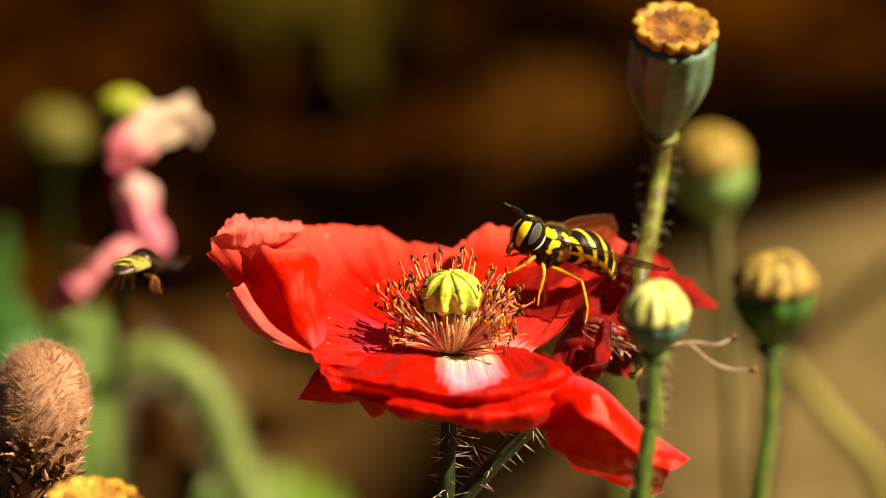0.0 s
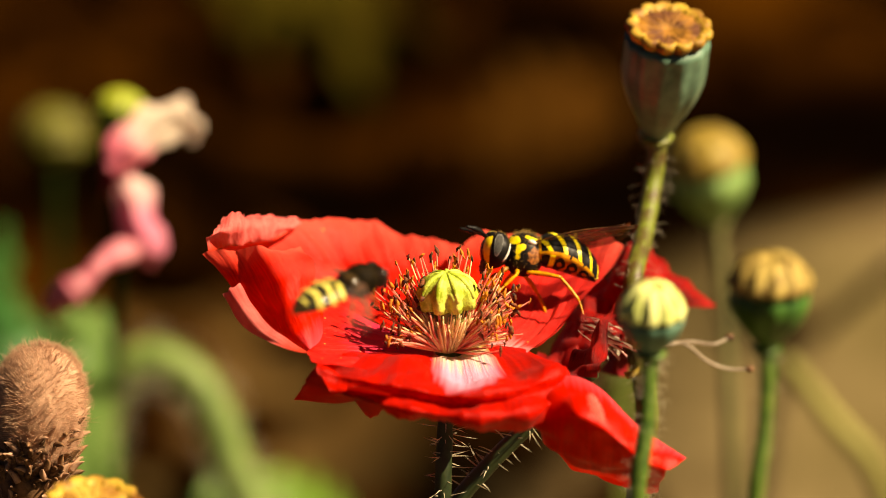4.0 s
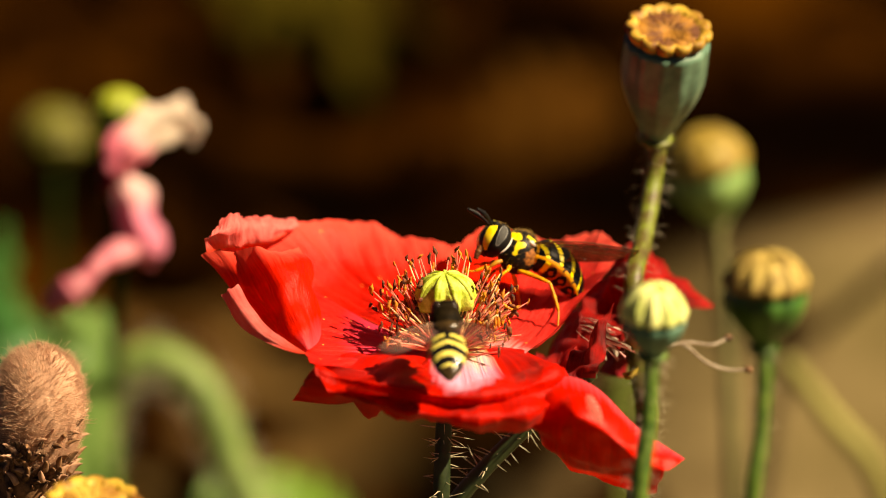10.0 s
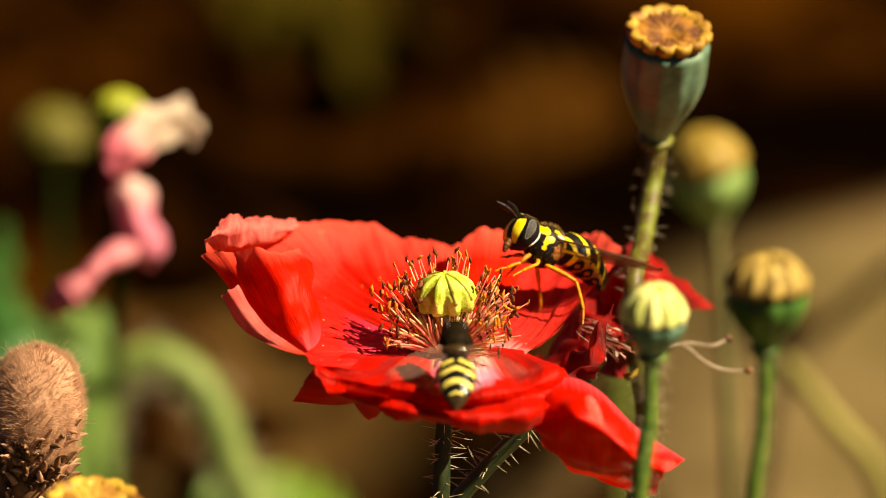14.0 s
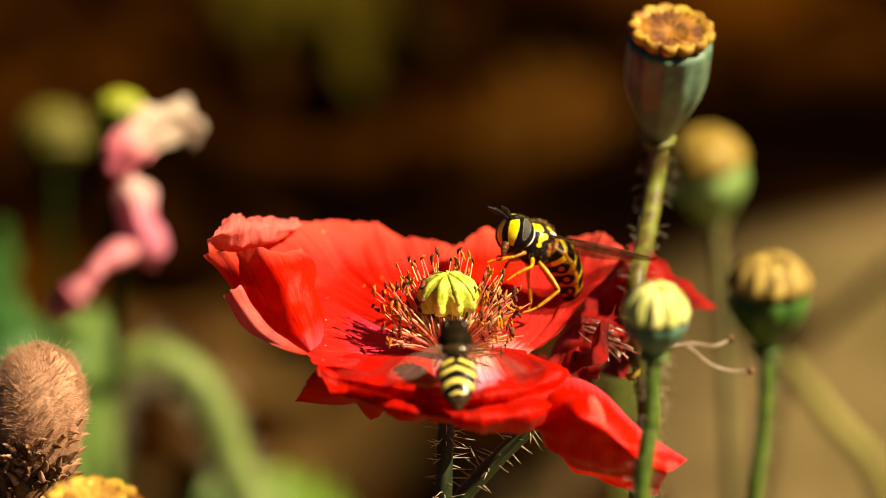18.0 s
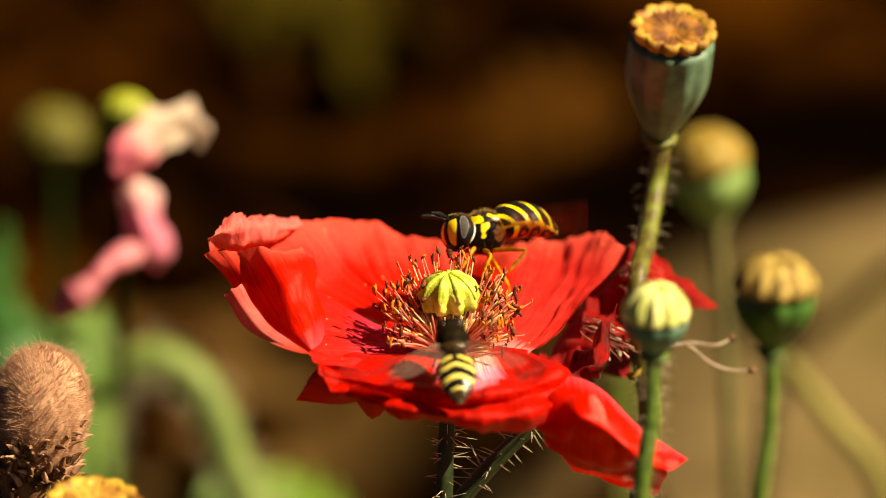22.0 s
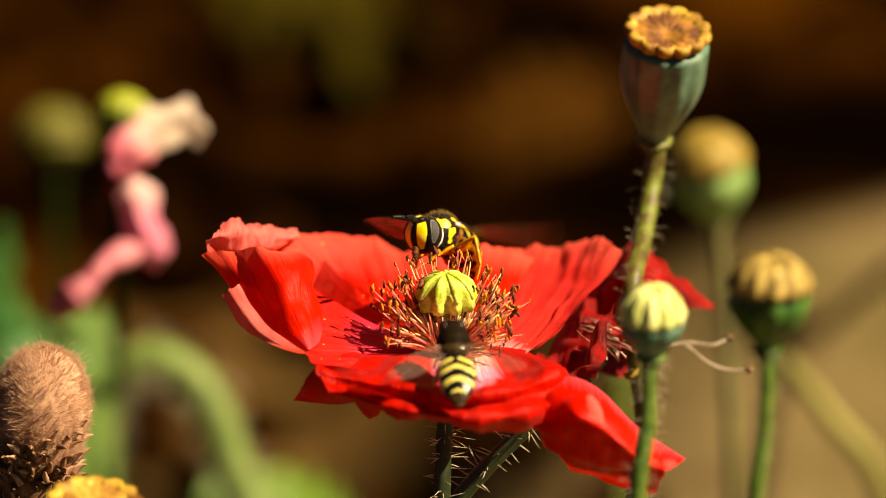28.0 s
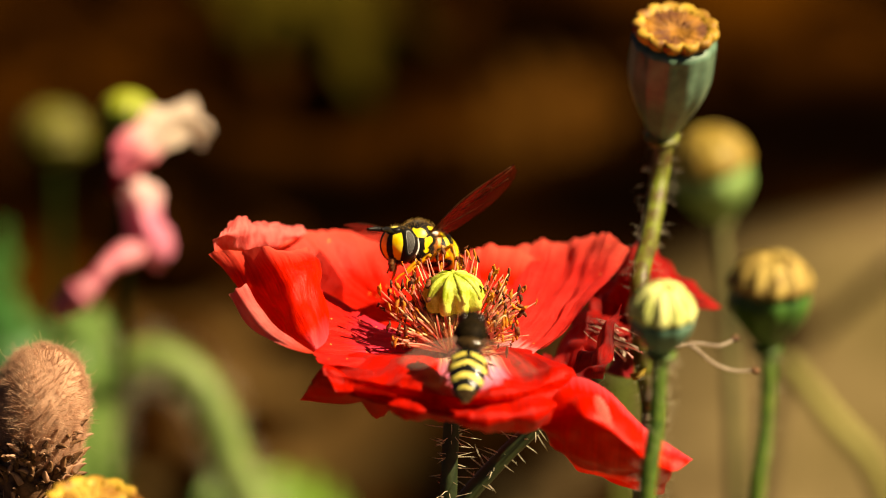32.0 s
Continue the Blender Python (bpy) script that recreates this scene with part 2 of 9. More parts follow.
SCALE_DARK = mat("scale_brown", (0.05, 0.022, 0.010), (0.26, 0.13, 0.06), 600, 0.7)
LEAF = mat("leaf_green", (0.06, 0.14, 0.03), (0.13, 0.23, 0.06), 90, 0.45, trans=0.25)
LEAF_LIME = mat("leaf_lime", (0.08, 0.17, 0.015), (0.14, 0.27, 0.034), 90, 0.45, trans=0.25)
LEAF_OLIVE = mat("leaf_olive", (0.045, 0.062, 0.008), (0.085, 0.105, 0.016), 90, 0.6, trans=0.2)
LEAF_BLUE = mat("leaf_bluegreen", (0.016, 0.085, 0.018), (0.034, 0.145, 0.03), 90, 0.45, trans=0.2)
ARCH = mat("arched_stalk_green", (0.10, 0.17, 0.035), (0.17, 0.25, 0.06), 200, 0.55, trans=0.15)
BLACK = mat("fly_black", (0.006, 0.006, 0.007), (0.012, 0.010, 0.008), 1500, 0.42, bump=0.2, bump_dist=0.0001, spec=0.12)
YELLOW = mat("fly_yellow", (0.86, 0.62, 0.014), (0.95, 0.80, 0.06), 1200, 0.4, bump=0.15, bump_dist=0.0001)
ORANGE = mat("fly_orange", (0.46, 0.17, 0.008), (0.66, 0.29, 0.015), 1200, 0.4, bump=0.15, bump_dist=0.0001)
BELLY = mat("fly_belly", (0.30, 0.075, 0.006), (0.50, 0.15, 0.010), 1200, 0.45, bump=0.15, bump_dist=0.0001)
RUST = mat("fly_rust", (0.08, 0.022, 0.006), (0.40, 0.14, 0.030), 2600, 0.5)
PALE_YELLOW = mat("fly_pale_yellow", (0.55, 0.46, 0.08), (0.72, 0.62, 0.15), 1200, 0.45)
BRONZE = mat("fly_bronze", (0.004, 0.003, 0.0015), (0.016, 0.010, 0.004), 1600, 0.6, spec=0.03)
FLY_BROWN = mat("fly_brown", (0.020, 0.011, 0.004), (0.055, 0.032, 0.012), 1500, 0.2, spec=0.5)
SHINY_BLACK = mat("fly_shiny_black", (0.006, 0.006, 0.006), (0.012, 0.010, 0.008), 1500, 0.16, spec=0.5)
EYE_REFLECTION = mat("fly_eye_reflection", (0.045, 0.045, 0.043), (0.085, 0.083, 0.078), 6000, 0.6, bump=0.4, bump_dist=0.00003, spec=0.05)
EYE_DARK = mat("fly_eye_dark", (0.008, 0.004, 0.003), (0.022, 0.010, 0.007), 6000, 0.35, spec=0.2)
WHITE_BAND = mat("fly_white", (0.75, 0.74, 0.68), (0.88, 0.86, 0.80), 1500, 0.5)
DUST_GREY = mat("fly_grey_dust", (0.10, 0.095, 0.085), (0.16, 0.15, 0.13), 1500, 0.6, spec=0.1)
EYE_REFLECTION_EDGE = mat("fly_eye_reflection_edge", (0.14, 0.14, 0.13), (0.24, 0.24, 0.22), 2500, 0.5)
FLY_DOWN = mat("fly_down", (0.22, 0.12, 0.03), (0.42, 0.26, 0.07), 1500, 0.5)
LEG = mat("fly_leg", (0.44, 0.17, 0.008), (0.76, 0.38, 0.02), 1200, 0.4, bump=0.15, bump_dist=0.0001)
LEG_DARK = mat("fly_leg_dark", (0.30, 0.11, 0.010), (0.55, 0.25, 0.02), 900, 0.45)
MOUTH = mat("fly_mouth", (0.05, 0.015, 0.006), (0.22, 0.08, 0.02), 900, 0.4)
GLINT_PALE = mat("wing_glint_pale", (0.62, 0.58, 0.50), (0.80, 0.76, 0.68), 1500, 0.25, spec=0.6)
WING_BROWN = wing_mat("wing_amber", (0.10, 0.022, 0.006), 0.50, 0.22)
WING_CLEAR = wing_mat("wing_clear", (0.95, 0.66, 0.58), 0.05, 0.12)
SCRAP = wing_mat("dry_scrap", (0.75, 0.50, 0.42), 0.32, 0.3)
VEIN = mat("wing_vein", (0.05, 0.02, 0.01), (0.14, 0.06, 0.02), 1500, 0.4)


def soil_mat():
    """Dark bark mulch with black patches of painted shade, that gives way to a paler trodden path at one side."""
    m, n, l, bsdf = node_mat("soil")
    tc = n.new("ShaderNodeTexCoord")

    def noise_node(scale, detail):
        t = n.new("ShaderNodeTexNoise")
        t.inputs["Scale"].default_value = scale
        t.inputs["Detail"].default_value = detail
        l.new(tc.outputs["Object"], t.inputs[0])
        return t

    def ramp_node(src, stops):
        r = n.new("ShaderNodeValToRGB")
        while len(r.color_ramp.elements) < len(stops):
            r.color_ramp.elements.new(0.5)
        for e, (p, c) in zip(r.color_ramp.elements, stops):
            e.position, e.color = p, (*c, 1)
        l.new(src, r.inputs[0])
        return r
    big, small = noise_node(5.0, 3), noise_node(60.0, 8)
    mulch = ramp_node(big.outputs[0], [(0.36, (0.0016, 0.0005, 0.0001)), (0.5, (0.0105, 0.0031, 0.0004)), (0.66, (0.048, 0.0156, 0.0015))])
    # black ellipses paint shaded hollows into the colour of the bed
    shade_spots = None
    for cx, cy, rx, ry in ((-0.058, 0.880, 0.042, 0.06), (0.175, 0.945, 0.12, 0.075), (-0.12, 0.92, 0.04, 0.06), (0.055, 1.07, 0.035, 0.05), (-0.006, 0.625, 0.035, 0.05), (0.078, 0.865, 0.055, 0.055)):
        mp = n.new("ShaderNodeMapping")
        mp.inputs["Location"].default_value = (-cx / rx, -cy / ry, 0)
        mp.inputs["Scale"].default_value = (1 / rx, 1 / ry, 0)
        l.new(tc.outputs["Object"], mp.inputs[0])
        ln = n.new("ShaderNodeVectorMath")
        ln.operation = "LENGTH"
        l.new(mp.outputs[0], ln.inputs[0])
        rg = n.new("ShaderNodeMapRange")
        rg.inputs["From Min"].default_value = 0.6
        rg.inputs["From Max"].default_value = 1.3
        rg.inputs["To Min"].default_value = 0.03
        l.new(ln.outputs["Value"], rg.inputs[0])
        if shade_spots is None:
            shade_spots = rg
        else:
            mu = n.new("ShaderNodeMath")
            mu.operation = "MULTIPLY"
            l.new(shade_spots.outputs[0], mu.inputs[0])
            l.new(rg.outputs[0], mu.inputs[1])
            shade_spots = mu
    shaded_bed = n.new("ShaderNodeMix")
    shaded_bed.data_type = "RGBA"
    shaded_bed.inputs["A"].default_value = (0.0012, 0.0005, 0.0002, 1)
    l.new(shade_spots.outputs[0], shaded_bed.inputs["Factor"])
    l.new(mulch.outputs[0], shaded_bed.inputs["B"])
    # a patch of paler mulch
    mp = n.new("ShaderNodeMapping")
    mp.inputs["Location"].default_value = (0.10 / 0.085, -0.68 / 0.10, 0)
    mp.inputs["Scale"].default_value = (1 / 0.085, 1 / 0.10, 0)
    l.new(tc.outputs["Object"], mp.inputs[0])
    ln = n.new("ShaderNodeVectorMath")
    ln.operation = "LENGTH"
    l.new(mp.outputs[0], ln.inputs[0])
    pale_at = n.new("ShaderNodeMapRange")
    pale_at.inputs["From Min"].default_value = 1.2
    pale_at.inputs["From Max"].default_value = 0.4
    l.new(ln.outputs["Value"], pale_at.inputs[0])
    pale_colour = ramp_node(small.outputs[0], [(0.35, (0.055, 0.030, 0.010)), (0.65, (0.15, 0.090, 0.032))])
    dry = n.new("ShaderNodeMix")
    dry.data_type = "RGBA"
    l.new(pale_at.outputs[0], dry.inputs["Factor"])
    l.new(shaded_bed.outputs["Result"], dry.inputs["A"])
    l.new(pale_colour.outputs[0], dry.inputs["B"])
    shaded_bed = dry
    path = ramp_node(big.outputs[0], [(0.35, (0.112, 0.086, 0.036)), (0.65, (0.235, 0.172, 0.090))])
    sep = n.new("ShaderNodeSeparateXYZ")
    l.new(tc.outputs["Object"], sep.inputs[0])
    # the edge of the path runs slantwise over the bed
    k = n.new("ShaderNodeMath")
    k.operation = "MULTIPLY_ADD"
    k.inputs[1].default_value = PATH_SLANT
    l.new(sep.outputs[1], k.inputs[0])
    l.new(sep.outputs[0], k.inputs[2])
    w = n.new("ShaderNodeMath")
    w.operation = "MULTIPLY_ADD"
    w.inputs[1].default_value = 0.10
    l.new(small.outputs[0], w.inputs[0])
    l.new(k.outputs[0], w.inputs[2])
    edge = n.new("ShaderNodeMapRange")
    edge.inputs["From Min"].default_value = PATH_FROM
    edge.inputs["From Max"].default_value = PATH_TO
    l.new(w.outputs[0], edge.inputs[0])
    end = n.new("ShaderNodeMapRange")
    end.inputs["From Min"].default_value = 0.735
    end.inputs["From Max"].default_value = 0.690
    ragged = n.new("ShaderNodeMath")
    ragged.operation = "MULTIPLY_ADD"
    ragged.inputs[1].default_value = 0.06
    l.new(big.outputs[0], ragged.inputs[0])
    l.new(sep.outputs[1], ragged.inputs[2])
    back = n.new("ShaderNodeMath")
    back.operation = "SUBTRACT"
    back.inputs[1].default_value = 0.03
    l.new(ragged.outputs[0], back.inputs[0])
    askew = n.new("ShaderNodeMath")
    askew.operation = "MULTIPLY_ADD"
    askew.inputs[1].default_value = -0.9
    l.new(sep.outputs[0], askew.inputs[0])
    l.new(back.outputs[0], askew.inputs[2])
    l.new(askew.outputs[0], end.inputs[0])
    # the trodden path is about a metre wide
    off_side = n.new("ShaderNodeMapRange")
    off_side.inputs["From Min"].default_value = 1.15
    off_side.inputs["From Max"].default_value = 0.95
    l.new(w.outputs[0], off_side.inputs[0])
    inside = n.new("ShaderNodeMath")
    inside.operation = "MULTIPLY"
    l.new(edge.outputs[0], inside.inputs[0])
    l.new(off_side.outputs[0], inside.inputs[1])
    both = n.new("ShaderNodeMath")
    both.operation = "MULTIPLY"
    l.new(inside.outputs[0], both.inputs[0])
    l.new(end.outputs[0], both.inputs[1])
    mix = n.new("ShaderNodeMix")
    mix.data_type = "RGBA"
    l.new(both.outputs[0], mix.inputs["Factor"])
    l.new(shaded_bed.outputs["Result"], mix.inputs["A"])
    l.new(path.outputs[0], mix.inputs["B"])
    l.new(mix.outputs["Result"], bsdf.inputs["Base Color"])
    bsdf.inputs["Roughness"].default_value = 0.95
    bsdf.inputs["Specular IOR Level"].default_value = 0.0
    bp = n.new("ShaderNodeBump")
    bp.inputs["Strength"].default_value = 0.8
    bp.inputs["Distance"].default_value = 0.01
    l.new(small.outputs[0], bp.inputs["Height"])
    l.new(bp.outputs[0], bsdf.inputs["Normal"])
    return m


PATH_SLANT, PATH_FROM, PATH_TO = -0.15, -0.030, 0.065
SOIL = soil_mat()
CHIP = mat("bark_chip", (0.0025, 0.0008, 0.0002), (0.027, 0.0086, 0.0013), 40, 0.9, spec=0.0)
STRAW = mat("dry_stalk", (0.18, 0.17, 0.04), (0.27, 0.25, 0.07), 60, 0.7)
STEM_FAR = mat("stem_far", (0.006, 0.011, 0.002), (0.014, 0.022, 0.005), 300, 0.7, spec=0.0)
SPENT = mat("filament_spent", (0.46, 0.37, 0.28), (0.68, 0.58, 0.47), 700, 0.6, trans=0.5)
OLIVE_GLOW = mat("olive_glow", (0.018, 0.0140, 0.002), (0.039, 0.029, 0.004), 60, 0.8, spec=0.0)
BROWN_GLOW = mat("brown_glow_blade", (0.028, 0.011, 0.002), (0.055, 0.022, 0.004), 60, 0.8, spec=0.0)
TWIG = mat("dark_twig", (0.05, 0.03, 0.015), (0.10, 0.06, 0.03), 60, 0.8)


# ---- helpers for shapes ----
def part(name, bm, material, parent, label="", origin=None, smooth=True):
    """Links a bmesh, built in world places, as one mesh under a thing (or under a part, whose place it takes over)."""
    root = Vector((0, 0, 0))
    p = parent
    while p is not None:
        root = root + p.location
        p = p.parent
    o = Vector(origin) if origin is not None else root
    for v in bm.verts:
        v.co -= o
    me = bpy.data.meshes.new(name)
    bm.normal_update()
    bm.to_mesh(me)
    bm.free()
    for mm in (material if isinstance(material, (list, tuple)) else [material]):
        me.materials.append(mm)
    if smooth:
        me.polygons.foreach_set("use_smooth", [True] * len(me.polygons))
    ob = new(name, me)
    ob.parent = parent
    ob.location = o - root
    if label:
        tagged(ob, label)
    return ob


def thing(name, place, label, category, group=""):
    return tagged(moved(new(name), place), label, category, group)


def moved(ob, place):
    ob.location = place
    return ob


def spline(pts, n):
    """n points on a smooth line through pts."""
    p = np.array(pts, float)
    p = np.vstack([2 * p[0] - p[1], p, 2 * p[-1] - p[-2]])
    out = []
    k = len(p) - 3
    for t in np.linspace(0, k, n):
        i = min(int(t), k - 1)
        f = t - i
        a, b, c, d = p[i:i + 4]
        out.append(0.5 * (2 * b + (c - a) * f + (2 * a - 5 * b + 4 * c - d) * f * f + (3 * b - a - 3 * c + d) * f ** 3))
    return np.array(out)


def glide(pts, n):
    """n points on a smooth line through pts that lie at uneven distances; each piece gets as many."""
    p = np.array(pts, float)
    p = np.vstack([2 * p[0] - p[1], p, 2 * p[-1] - p[-2]])
    t = np.concatenate([[0], np.cumsum(np.linalg.norm(np.diff(p, axis=0), axis=1) ** 0.5 + 1e-9)])
    out = []
    k = len(p) - 3
    for s in np.linspace(0, k, n):
        i = min(int(s), k - 1)
        u = t[i + 1] + (s - i) * (t[i + 2] - t[i + 1])

        def mix(a, b, ta, tb):
            return a * (tb - u) / (tb - ta) + b * (u - ta) / (tb - ta)
        a1, a2, a3 = (mix(p[i + j], p[i + j + 1], t[i + j], t[i + j + 1]) for j in range(3))
        b1, b2 = mix(a1, a2, t[i], t[i + 2]), mix(a2, a3, t[i + 1], t[i + 3])
        out.append(mix(b1, b2, t[i + 1], t[i + 2]))
    return np.array(out)


def sheet(rows, nu=26, nv=36, wrinkle=0.0004, crumple=0.0, frill=0.0006, seed=0, claw=0.15):
    """A petal: a smooth surface through rows of places (claw first, rim last), with creases that run to the rim, and a frilled rim."""
    cols = np.array([spline(r, nv) for r in rows])
    grid = np.array([spline(cols[:, j], nu) for j in range(nv)]).transpose(1, 0, 2)
    du = np.gradient(grid, axis=0)
    dv = np.gradient(grid, axis=1)
    nor = np.cross(du, dv)
    nor /= np.linalg.norm(nor, axis=2, keepdims=True) + 1e-12
    width = np.linalg.norm(grid[-1, -1] - grid[-1, 0]) / 0.03
    for i in range(nu):
        u = i / (nu - 1)
        for j in range(nv):
            v = j / (nv - 1)
            a = min(1, u / claw) if claw else 1
            h = noise.noise((v * 9 * width, u * 1.3, seed * 3.7)) * wrinkle + noise.noise((v * 24 * width, u * 2.5, seed + 9.1)) * wrinkle * 0.4
            if crumple:
                h += noise.noise((grid[i, j, 0] * 130, grid[i, j, 1] * 130 + seed, grid[i, j, 2] * 130)) * crumple
                h += noise.noise((grid[i, j, 0] * 330, grid[i, j, 1] * 330 + seed, grid[i, j, 2] * 330)) * crumple * 0.5
            grid[i, j] += nor[i, j] * h * a
            e = max(0, (u - 0.9) / 0.1)
            if e and frill:
                out = du[i, j] / (np.linalg.norm(du[i, j]) + 1e-9)
                grid[i, j] += out * e * frill * (noise.noise((v * 30 * width, seed, 2.2)) + 0.6 * noise.noise((v * 75 * width, seed, 5.5)))
                grid[i, j] += nor[i, j] * e * frill * 0.7 * noise.noise((v * 42 * width, seed, 8.8))
    bm = bmesh.new()
    uvl = bm.loops.layers.uv.new("UVMap")
    vs = [[bm.verts.new(grid[i, j]) for j in range(nv)] for i in range(nu)]
    for i in range(nu - 1):
        for j in range(nv - 1):
            f = bm.faces.new((vs[i][j], vs[i + 1][j], vs[i + 1][j + 1], vs[i][j + 1]))
            for lp, (a, b) in zip(f.loops, ((i, j), (i + 1, j), (i + 1, j + 1), (i, j + 1))):
                lp[uvl].uv = (a / (nu - 1), b / (nv - 1))
    return bm


def tube(pts, radii, n=None, seg=8, bm=None, wave=0.0, cap=True):
    """A tapering tube along a smooth line through pts; its ends are closed."""
    bm = bm or bmesh.new()
    n = n or max(2, len(pts) * 4)
    line = glide(pts, n) if len(pts) > 2 else np.linspace(pts[0], pts[1], n)
    rad = np.interp(np.linspace(0, 1, n), np.linspace(0, 1, len(radii)), radii)
    tan = np.gradient(line, axis=0)
    side = None
    rings = []
    for i in range(n):
        t = Vector(tan[i]).normalized()
        if side is None:
            side = t.orthogonal().normalized()
        side = (side - t * side.dot(t)).normalized()
        up = t.cross(side)
        r = rad[i] * (1 + wave * noise.noise((i * 0.7, pts[0][0] * 900, 0)))
        rings.append([bm.verts.new(Vector(line[i]) + (side * math.cos(a) + up * math.sin(a)) * r) for a in (2 * math.pi * k / seg for k in range(seg))])
    for a, b in zip(rings, rings[1:]):
        for k in range(seg):
            bm.faces.new((a[k], a[(k + 1) % seg], b[(k + 1) % seg], b[k]))
    if cap:
        bm.faces.new(rings[0][::-1])
        bm.faces.new(rings[-1])
    return bm


def lathe(profile, seg=48, m=None, shape=None, bm=None):
    """Turns (radius, height) pairs about the z axis; shape(angle, k) scales the radius."""
    bm = bm or bmesh.new()
    rings = []
    for k, (r, z) in enumerate(profile):
        ring = []
        for a in (2 * math.pi * i / seg for i in range(seg)):
            q = r * (shape(a, k) if shape else 1)
            p = Vector((q * math.cos(a), q * math.sin(a), z))
            ring.append(bm.verts.new(m @ p if m else p))
        rings.append(ring)
    for a, b in zip(rings, rings[1:]):
        for k in range(seg):
            bm.faces.new((a[k], a[(k + 1) % seg], b[(k + 1) % seg], b[k]))
    bm.faces.new(rings[0][::-1])
    bm.faces.new(rings[-1])
    return bm


def ball(c, r, bm=None, seg=20, m=None):
    """An ellipsoid with radii r at c."""
    bm = bm or bmesh.new()
    t = Matrix.Translation(c) @ (m or Matrix()) @ Matrix.Diagonal((*r, 1))
    bmesh.ops.create_uvsphere(bm, u_segments=seg, v_segments=max(8, seg * 2 // 3), radius=1, matrix=t)
    return bm


def hairs(line, radii, count, length, thick, rng, droop=0.0, jitter=0.5):
    """Fine bristles that stand out from a stalk."""
    bm = bmesh.new()
    pts = glide(line, 60) if len(line) > 2 else np.linspace(line[0], line[1], 60)
    tan = np.gradient(pts, axis=0)
    for _ in range(count):
        f = rng.random() * 58.9
        i = int(f)
        p = Vector(pts[i] * (1 - f + i) + pts[i + 1] * (f - i))
        t = Vector(tan[i]).normalized()
        o = t.orthogonal().normalized()
        o.rotate(Matrix.Rotation(rng.random() * 2 * math.pi, 3, t))
        r = np.interp(i / 59, np.linspace(0, 1, len(radii)), radii)
        d = (o + t * rng.uniform(-jitter, jitter)).normalized()
        L = length * rng.uniform(0.5, 1.2)
        a, b = p + o * r * 0.9, p + o * r + d * L * 0.55
        c = p + o * r + d * L + Vector((0, 0, -droop * L)) + t * L * rng.uniform(-0.08, 0.08)
        spike(bm, a, b, c, thick)
    return bm


def spike(bm, a, b, c, w):
    d = (c - a).normalized()
    s = d.orthogonal().normalized() * w
    q = d.cross(s)
    lo = [bm.verts.new(a + s), bm.verts.new(a - s * 0.5 + q * 0.87), bm.verts.new(a - s * 0.5 - q * 0.87)]
    mi = [bm.verts.new(b + (v.co - a) * 0.7) for v in lo]
    tip = bm.verts.new(c)
    for k in range(3):
        bm.faces.new((lo[k], lo[(k + 1) % 3], mi[(k + 1) % 3], mi[k]))
        bm.faces.new((mi[k], mi[(k + 1) % 3], tip))


def axis_matrix(base, top):
    """A pose at base whose z axis points to top."""
    d = Vector(top) - Vector(base)
    return Matrix.Translation(base) @ d.to_track_quat("Z", "Y").to_matrix().to_4x4(), d.length


def leaf_blade(line, width, seed=0, face=(0.72, -0.5, 0.48)):
    """A leaf along a line, lobed at the edges and folded at the midrib."""
    bm = bmesh.new()
    n = 26
    p = spline(line, n)
    tan = np.gradient(p, axis=0)
    rows = []
    for i in range(n):
        t = Vector(tan[i]).normalized()
        s = Vector(face).cross(t).normalized()
        up = s.cross(t)
        f = i / (n - 1)
        w = width * (math.sin(math.pi * (0.06 + 0.94 * f)) ** 0.7) * (0.75 + 0.35 * math.sin(f * 34 + seed))
        rows.append([bm.verts.new(Vector(p[i]) + s * w * k + up * abs(k) * w * 0.25) for k in (-1, -0.5, 0, 0.5, 1)])
    for a, b in zip(rows, rows[1:]):
        for k in range(4):
            bm.faces.new((a[k], a[k + 1], b[k + 1], b[k]))
    return bm


# ---- ground ----
def ground():
    bm = bmesh.new()
    n = 70
    xs = [math.copysign(abs(t) ** 3.2 * 300 + abs(t) * 1.6, t) for t in np.linspace(-1, 1, n)]
    vs = []
    for y in xs:
        vs.append([])
        for x in xs:
            near = max(0, 1 - math.hypot(x, y - 0.8) / 8)
            h = (noise.noise((x * 3.1, y * 3.1, 0.3)) * 0.02 + noise.noise((x * 9, y * 9, 4.3)) * 0.008) * near
            vs[-1].append(bm.verts.new((x, y + 0.8, h)))
    for a, b in zip(vs, vs[1:]):
        for k in range(n - 1):
            bm.faces.new((a[k], a[k + 1], b[k + 1], b[k]))
    return tagged(part("ground", bm, SOIL, None), "dark bark-mulch bed with a paler trodden path", "ground", kind="structure")


GROUND = ground()
rng = random.Random(4)


